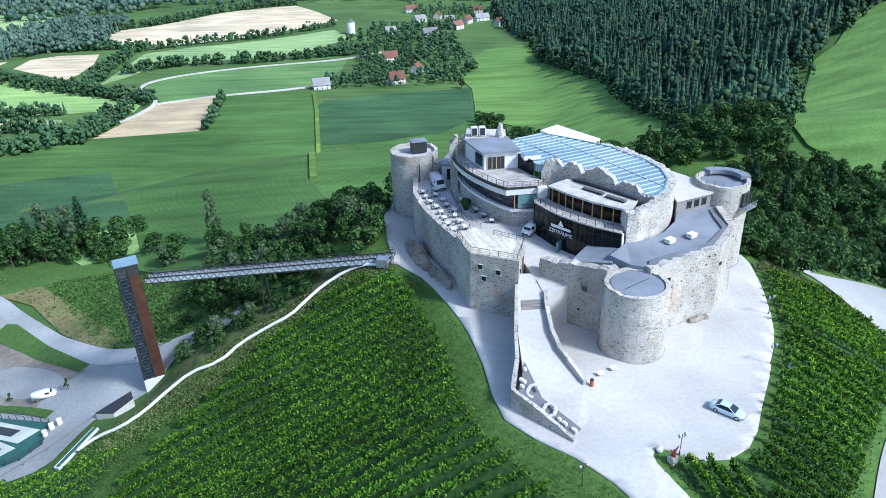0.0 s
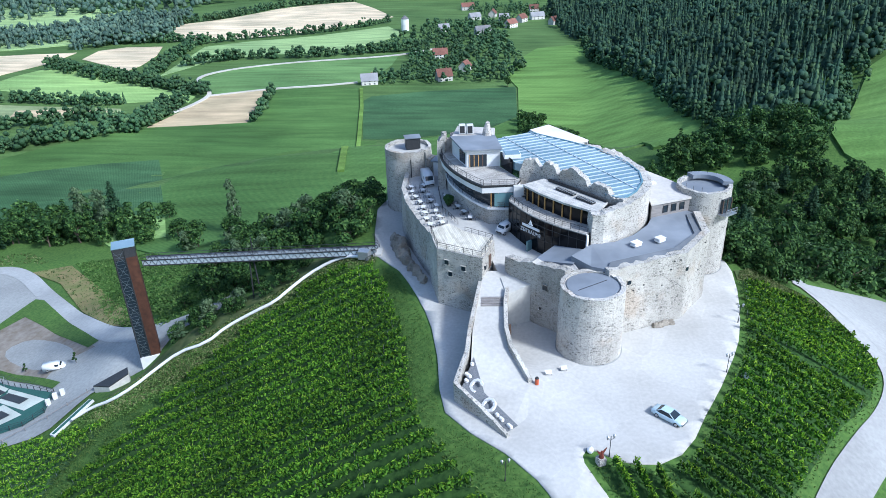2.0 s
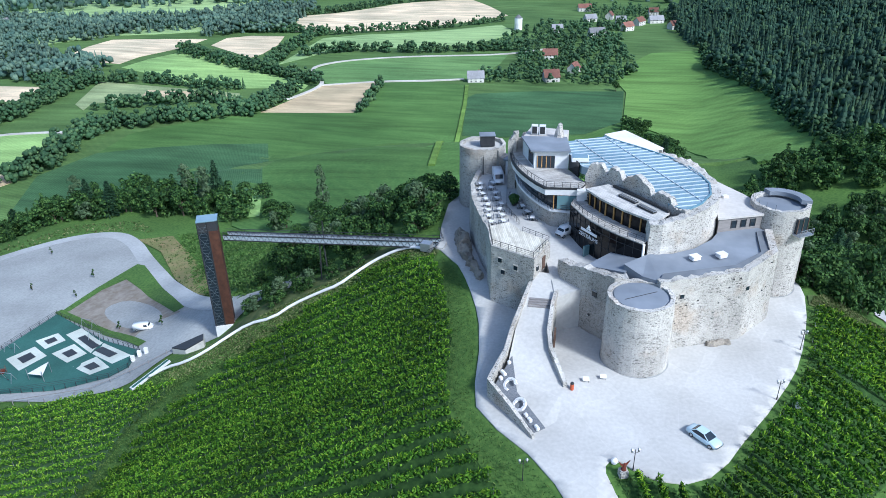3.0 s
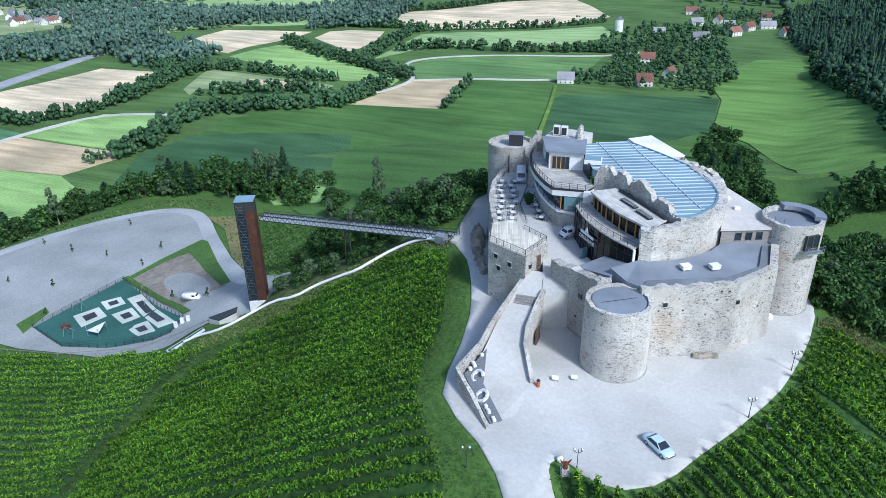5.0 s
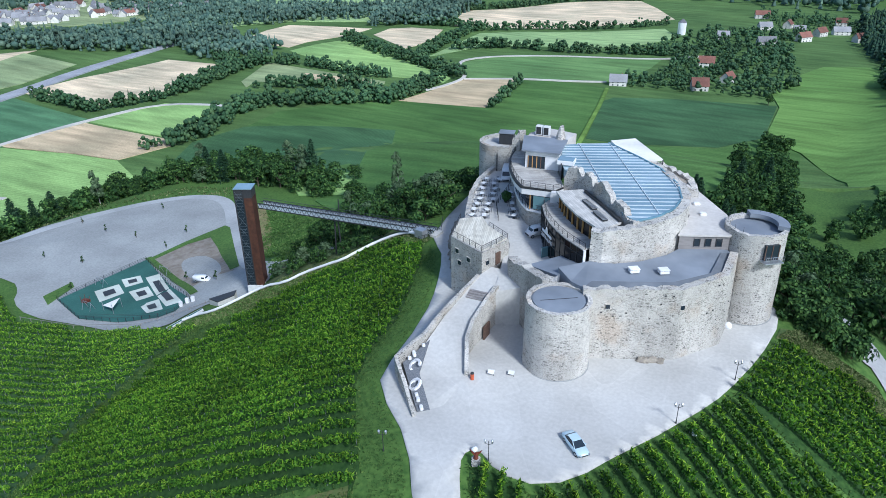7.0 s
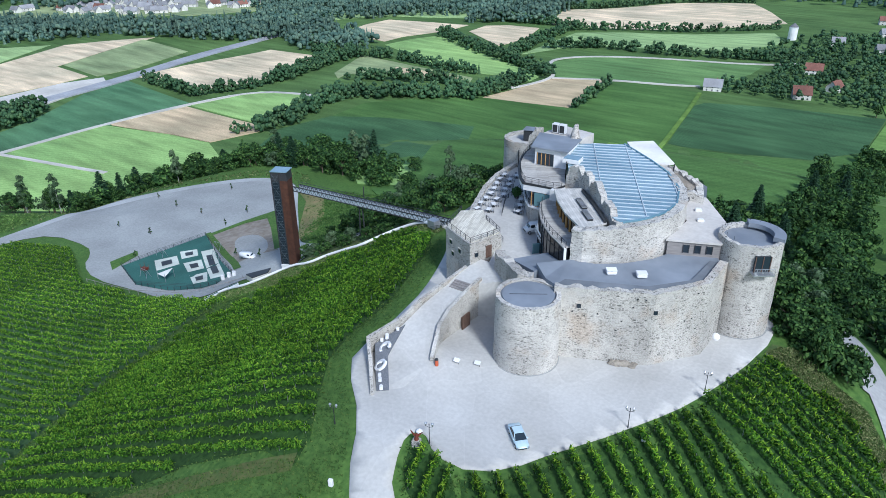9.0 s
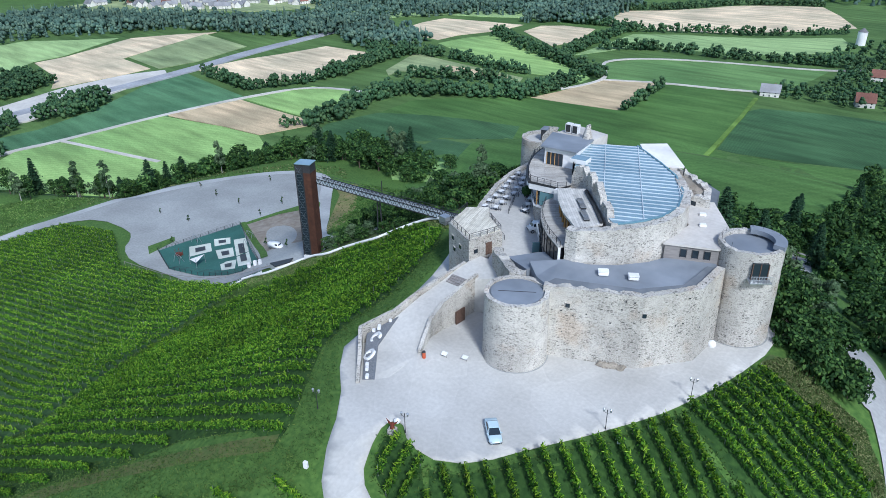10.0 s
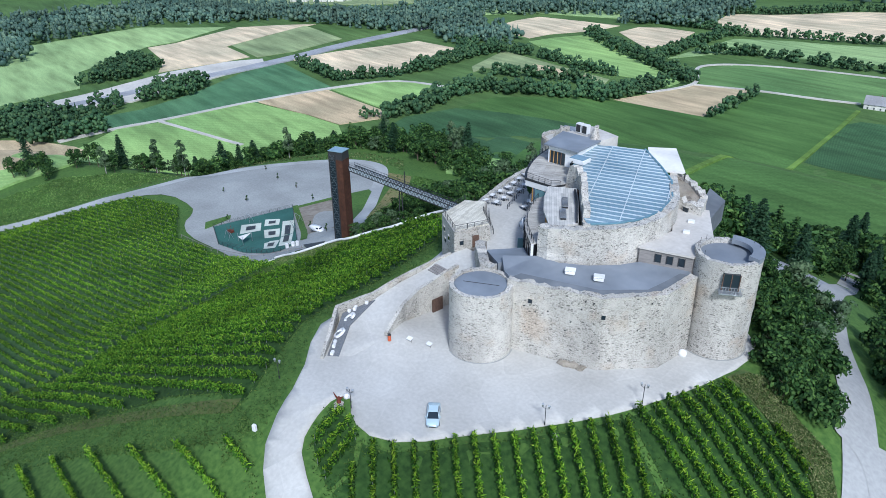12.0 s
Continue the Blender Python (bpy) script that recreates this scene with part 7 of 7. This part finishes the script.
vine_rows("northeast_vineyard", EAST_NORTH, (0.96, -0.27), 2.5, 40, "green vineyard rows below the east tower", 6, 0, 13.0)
vine_rows("island_vineyard", [(27.7, 61.4), (29.2, 58.2), (31.4, 56.2), (34.6, 55.0), (38.2, 54.3), (38.0, 58.0), (35.0, 60.6), (31, 61.8)], (-0.3, 0.95), 2.2, 40, "short vine rows on the grass island", 4, 0, 13.0)
SOUTHDIR = (1.0, 0.035)
vine_rows("south_vineyard", [(-14, 26), (-8.2, 31), (-2, 35.2), (5, 39.3), (13, 43.6), (18.3, 46.8), (22.8, 49.6), (27, 48.8), (33, 46.6), (37, 38), (28, 28), (10, 18), (-20, 16)], SOUTHDIR, 4.4, 36, "vineyard rows below the drive", 5, 0, 13.0, GRASS)


# far woods and hedges: many small crowns in one mesh
def leafy_wood(name, spots, label, seed, size=(9, 14), conifers=0.15, leaf=None):
    """A dense stand of nearer trees in one mesh: six kinds of crown of small leaves, turned and scaled."""
    r = np.random.RandomState(seed)
    crowns = [broadleaf_crown(r, 1.0, 0.34 + 0.03 * k, 15 + k, 28, 0.062, 0.1) for k in range(4)] + [conifer_crown(r, 10.0, 2.3, 420, 0.85) for k in range(2)]
    all_v, all_f, count = [], [], 0
    for x, y in spots:
        con = r.rand() < conifers
        v, f = crowns[r.randint(4, 6) if con else r.randint(4)]
        h = r.uniform(*size) * (0.12 if con else 1.0)
        a, w = r.rand() * 6.283, 0.85 + 0.35 * r.rand()
        turn = np.array([[math.cos(a) * w, math.sin(a) * w, 0], [-math.sin(a) * w, math.cos(a) * w, 0], [0, 0, 1]])
        all_v.append((v * h) @ turn + [x, y, ground(x, y) - 0.4])
        all_f.append(f + count)
        count += len(v)
    return tagged(quads(name, np.concatenate(all_v), np.concatenate(all_f), leaf or LEAF), label, "trees", "", "stuff")


def unit_clump():
    """A small rough ball of twelve corners, the seed of a clump of leaves."""
    g = (1 + 5 ** 0.5) / 2
    v = np.array([(-1, g, 0), (1, g, 0), (-1, -g, 0), (1, -g, 0), (0, -1, g), (0, 1, g), (0, -1, -g), (0, 1, -g), (g, 0, -1), (g, 0, 1), (-g, 0, -1), (-g, 0, 1)], float)
    f = np.array([(0, 11, 5), (0, 5, 1), (0, 1, 7), (0, 7, 10), (0, 10, 11), (1, 5, 9), (5, 11, 4), (11, 10, 2), (10, 7, 6), (7, 1, 8), (3, 9, 4), (3, 4, 2), (3, 2, 6), (3, 6, 8), (3, 8, 9), (4, 9, 5), (2, 4, 11), (6, 2, 10), (8, 6, 7), (9, 8, 1)])
    return v / np.linalg.norm(v[0]), f


def far_trees(name, spots, label, seed, size=(5, 9), conifers=0.4, clumps=11, leaf=None, tiers=7):
    """Crowns of uneven leaf clumps, and spruces of ragged branch tiers, in one mesh."""
    r = np.random.RandomState(seed)
    spots = np.array(spots)
    n = len(spots)
    z = heights(spots[:, 0], spots[:, 1])
    h = r.uniform(size[0], size[1], n) * 2
    con = r.rand(n) < conifers
    all_v, all_f, count = [], [], 0
    # broad crowns
    k = np.where(~con)[0]
    if len(k):
        ico, tri = unit_clump()
        m = len(k)
        u = r.rand(m, clumps) ** 0.8
        lean = r.rand(m, 1) * 6.283
        ang = lean + 2.4 * np.arange(clumps)[None] + r.rand(m, clumps)
        rad = h[k][:, None] * 0.3
        reach = rad * np.sqrt(np.clip(1 - (u * 1.15 - 0.35) ** 2 / 0.72, 0.03, 1)) * (0.45 + 0.5 * r.rand(m, clumps))
        cx = spots[k, 0][:, None] + np.cos(ang) * reach
        cy = spots[k, 1][:, None] + np.sin(ang) * reach
        cz = z[k][:, None] + h[k][:, None] * (0.2 + 0.68 * u)
        cr = rad * (2.6 / clumps ** 0.5) * (0.4 + 0.3 * r.rand(m, clumps)) * (1.1 - 0.3 * u)
        v = ico[None, None] * (0.72 + 0.56 * r.rand(m, clumps, 12, 1)) * cr[..., None, None]
        v = v + np.stack([cx, cy, cz], -1)[:, :, None]
        all_v.append(v.reshape(-1, 3))
        all_f.append((tri[None] + 12 * np.arange(m * clumps)[:, None, None]).reshape(-1, 3))
        count = m * clumps * 12
    # spruces
    k = np.where(con)[0]
    if len(k):
        m, sides = len(k), 10
        level = (np.arange(tiers) / tiers)[None] + 0.04 * r.rand(m, tiers)
        wide = h[k][:, None] * (0.17 + 0.05 * r.rand(m, 1)) * (1.02 - level) ** 0.85
        base = z[k][:, None] + h[k][:, None] * (0.06 + 0.9 * level)
        ang = 6.283 * np.arange(sides)[None, None] / sides + r.rand(m, tiers, 1) * 6.283
        rim = wide[..., None] * np.where(np.arange(sides) % 2, 0.55, 1.0) * (0.8 + 0.4 * r.rand(m, tiers, sides))
        x = spots[k, 0][:, None, None] + np.cos(ang) * rim
        y = spots[k, 1][:, None, None] + np.sin(ang) * rim
        zz = base[..., None] - 0.22 * rim
        top = np.stack([np.broadcast_to(spots[k, :1], (m, tiers)), np.broadcast_to(spots[k, 1:2], (m, tiers)), base + h[k][:, None] * 1.45 / tiers], -1)
        v = np.concatenate([np.stack([x, y, zz], -1), top[:, :, None]], 2)
        tri = np.array([(i, (i + 1) % sides, sides) for i in range(sides)])
        all_v.append(v.reshape(-1, 3))
        all_f.append((tri[None] + (sides + 1) * np.arange(m * tiers)[:, None, None]).reshape(-1, 3) + count)
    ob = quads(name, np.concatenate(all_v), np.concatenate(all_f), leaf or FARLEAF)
    return tagged(ob, label, "trees", "", "stuff")


def hedge(line, width, spacing, r):
    out = []
    for p in resample([(*q, 0) for q in line], spacing):
        for _ in range(max(1, round(width / 6))):
            out.append((p.x + r.uniform(-width, width) / 2, p.y + r.uniform(-width, width) / 2))
    return out


rw = np.random.RandomState(21)
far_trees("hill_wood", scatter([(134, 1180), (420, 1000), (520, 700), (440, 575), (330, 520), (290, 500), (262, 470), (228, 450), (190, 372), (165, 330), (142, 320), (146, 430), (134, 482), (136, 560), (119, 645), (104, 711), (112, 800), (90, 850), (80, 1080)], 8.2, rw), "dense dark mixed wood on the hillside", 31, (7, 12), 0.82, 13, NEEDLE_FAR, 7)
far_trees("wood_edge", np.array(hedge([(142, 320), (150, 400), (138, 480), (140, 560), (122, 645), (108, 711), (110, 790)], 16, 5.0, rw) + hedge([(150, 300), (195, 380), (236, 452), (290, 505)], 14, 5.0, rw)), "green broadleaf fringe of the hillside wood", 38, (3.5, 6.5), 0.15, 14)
leafy_wood("valley_grove", np.concatenate([scatter([(62, 245), (100, 268), (140, 262), (150, 280), (146, 330), (120, 310), (90, 300)], 7.2, rw), scatter([(28, 240), (58, 255), (56, 309), (52, 400), (46, 507), (30, 535), (26, 420), (28, 322)], 7.0, rw)]), "mixed trees and bushes between the meadows", 36, (6, 12), 0.12)
leafy_wood("castle_wood", np.concatenate([scatter([(-14, 182), (14, 182), (20, 204), (32, 216), (32, 240), (40, 266), (24, 240), (0, 214)], 5.2, rw), scatter([(50, 192), (57, 205), (62, 240), (58, 262), (46, 245), (45, 215)], 5.2, rw)]), "dark dense wood below the castle", 39, (8, 13), 0.15)
belt = []
for p in resample([(*q, 0) for q in ROW[3:9]], 3.4):
    d = Vector((p.x + 90, p.y - 110)).normalized()
    for off in (3, 9, 15, 21):
        if rw.rand() < 0.75:
            belt.append((p.x + d.x * off + 2.5 * rw.normal(), p.y + d.y * off + 2.5 * rw.normal()))
leafy_wood("shelf_wood", belt, "dense belt of trees behind the car park", 40, (6, 12), 0.2)
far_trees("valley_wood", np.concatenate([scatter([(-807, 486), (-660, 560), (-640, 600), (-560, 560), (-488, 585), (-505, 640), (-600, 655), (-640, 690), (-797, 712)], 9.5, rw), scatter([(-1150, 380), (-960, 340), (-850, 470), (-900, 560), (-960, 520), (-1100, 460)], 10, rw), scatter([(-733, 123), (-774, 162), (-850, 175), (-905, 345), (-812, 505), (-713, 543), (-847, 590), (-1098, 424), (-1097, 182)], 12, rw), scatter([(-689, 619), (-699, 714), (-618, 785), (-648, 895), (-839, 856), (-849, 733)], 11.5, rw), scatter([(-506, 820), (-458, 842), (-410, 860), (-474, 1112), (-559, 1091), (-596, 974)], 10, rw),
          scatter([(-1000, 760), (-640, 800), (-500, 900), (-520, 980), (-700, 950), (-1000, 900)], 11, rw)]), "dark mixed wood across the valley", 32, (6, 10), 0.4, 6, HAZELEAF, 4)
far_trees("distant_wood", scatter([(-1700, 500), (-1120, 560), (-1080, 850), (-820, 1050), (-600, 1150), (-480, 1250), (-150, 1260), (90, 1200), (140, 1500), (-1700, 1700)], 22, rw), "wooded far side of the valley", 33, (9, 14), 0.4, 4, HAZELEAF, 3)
lines = []
for line, w in (([(-338, 330), (-339, 356), (-356, 402), (-357, 428), (-306, 464), (-268, 497), (-266, 533), (-268, 568)], 22), ([(-470, 566), (-421, 583), (-353, 569), (-318, 574)], 12), ([(-480, 730), (-391, 679), (-321, 644), (-256, 602)], 20)):
    lines += hedge(line, w, 4.0, rw)
for line, w in (([(-323, 727), (-282, 762), (-196, 772), (-140, 790), (-90, 800)], 14), ([(-358, 850), (-291, 908), (-214, 940), (-140, 985)], 8), ([(-336, 668), (-357, 750), (-360, 854)], 14), ([(-574, 373), (-483, 362), (-461, 409), (-460, 447)], 9),
                ([(-460, 447), (-475, 505), (-486, 575)], 26), ([(-178, 513), (-182, 555), (-190, 604)], 4), ([(-350, 309), (-336, 328)], 6), ([(-520, 560), (-560, 600), (-600, 640)], 24), ([(-480, 860), (-360, 868)], 10),
                ([(-462, 1000), (-360, 1150), (-236, 1222)], 12), ([(-296, 520), (-320, 520), (-400, 480)], 10)):
    lines += hedge(line, w, 4.0, rw)
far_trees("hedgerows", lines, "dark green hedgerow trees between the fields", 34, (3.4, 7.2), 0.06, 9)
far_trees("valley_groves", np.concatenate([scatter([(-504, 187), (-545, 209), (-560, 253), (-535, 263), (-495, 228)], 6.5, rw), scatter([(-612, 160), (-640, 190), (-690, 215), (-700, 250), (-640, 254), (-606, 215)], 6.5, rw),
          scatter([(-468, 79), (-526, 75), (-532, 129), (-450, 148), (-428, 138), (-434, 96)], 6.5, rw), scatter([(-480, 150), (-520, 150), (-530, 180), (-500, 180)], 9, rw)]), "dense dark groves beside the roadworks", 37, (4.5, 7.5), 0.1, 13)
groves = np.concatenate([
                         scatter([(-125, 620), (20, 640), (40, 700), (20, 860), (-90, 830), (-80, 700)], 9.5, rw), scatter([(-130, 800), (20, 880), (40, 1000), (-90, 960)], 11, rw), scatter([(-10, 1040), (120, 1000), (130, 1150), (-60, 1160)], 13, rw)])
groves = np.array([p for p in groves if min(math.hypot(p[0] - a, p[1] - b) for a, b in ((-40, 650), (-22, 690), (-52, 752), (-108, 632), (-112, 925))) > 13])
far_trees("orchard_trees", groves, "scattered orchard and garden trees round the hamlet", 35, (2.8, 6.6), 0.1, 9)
for x, y in ((20, 622), (37, 497)):
    plant("broad", x, y, 1.5)


def weeds(name, outline, count, label, seed, size=0.35, leaf=None):
    """Tall uneven grass and weeds on rough ground."""
    r = np.random.RandomState(seed)
    xs, ys = [p[0] for p in outline], [p[1] for p in outline]
    x, y = r.uniform(min(xs), max(xs), count), r.uniform(min(ys), max(ys), count)
    ok = in_outline(x, y, outline)
    x, y = x[ok], y[ok]
    n = len(x)
    clump = 0.5 + 0.5 * np.sin(x * 0.9 + 2 * np.sin(y * 0.6)) * np.cos(y * 0.8)
    pts = np.column_stack([x, y, heights(x, y) + 0.12 + 0.3 * clump * r.rand(n)])
    v, f = leaf_cards(pts, np.column_stack([r.normal(size=(n, 2)), 0.6 + 0.4 * r.rand(n)]), size * (0.6 + 0.8 * clump), size * 0.4, r)
    tagged(quads(name, v, f, leaf or WEED), label, "weeds", "", "stuff")


weeds("slope_weeds", [(-9, 115), (-12, 121), (-30, 117.5), (-48, 111), (-60, 104), (-66, 98), (-62, 95), (-46, 98.5), (-35, 107.5), (-21, 114.5)], 30000, "tall weeds and dry grass on the slide slope", 41)
weeds("tower_weeds", [(59, 110.4), (60, 113.4), (63, 115), (69, 112.6), (73.6, 112.5), (78.2, 106.5), (79.6, 101.5), (77.2, 103.6), (73.2, 107.1), (66.6, 108.5)], 26000, "rough grass and weeds below the east tower", 42, 0.22)
weeds("shelf_weeds", [(-206, 98), (-214, 120), (-200, 168), (-178, 198), (-152, 203), (-136, 192), (-146, 194), (-170, 190), (-192, 166), (-204, 136)], 6000, "rough grass on the rim of the car park", 43, 0.6)
weeds("dry_bank_weeds", [(-140, 186), (-124, 177), (-104, 156), (-86, 140), (-76, 134), (-84, 146), (-108, 172), (-128, 190)], 5000, "dry tan grass on the bank", 44, 0.45)
weeds("strip_grass", [(-8, 114), (-4.5, 110.5), (0, 101.5), (3.5, 92), (5.2, 84), (6.2, 76), (7.5, 70.5), (15.8, 62.8), (19.6, 58.8), (22.3, 54.8), (25.2, 51.4), (20, 50), (14.8, 57), (9.8, 63), (5, 70), (2, 78), (1, 88), (-2.6, 98), (-6.6, 109.5)], 34000, "mown grass strip between paving and vines", 45, 0.14, BLADE)
weeds("drive_grass", [(22, 52), (15, 53), (8, 50), (-15, 40), (-34, 33.5), (-40, 26), (-24, 14), (-14, 28), (8, 40), (20, 48), (24, 46)], 40000, "rough grass verge below the vineyard", 46, 0.16, BLADE)
weeds("meadow_herbs", [(-70, 124), (-66, 132), (-78, 134), (-90, 146), (-112, 174), (-128, 192), (-100, 196), (-70, 176), (-56, 150), (-52, 132), (-58, 126)], 26000, "lush herbs and tall grass below the bridge", 47, 0.5, HERB)
weeds("slide_slope_grass", [(-9, 114), (-20, 119.5), (-40, 113), (-58, 106), (-70, 100), (-74, 95), (-62, 93), (-46, 97.5), (-35, 106.5), (-21, 113.5)], 30000, "green grass among the weeds of the slide slope", 48, 0.3, HERB)
weeds("bank_herbs", [(-204, 60), (-213, 30), (-236, 40), (-246, 78), (-232, 100), (-212, 118), (-207, 98)], 14000, "wild grass bank beside the access road", 50, 0.45, HERB)
weeds("lane_grass", [(-67, 95), (-58, 96), (-45, 97.5), (-61, 82), (-62.5, 66), (-51.5, 41), (-62, 24), (-67, 21), (-55, 39), (-67, 66), (-67, 84)], 30000, "rough grass lane between two vineyards", 51, 0.18, BLADE)
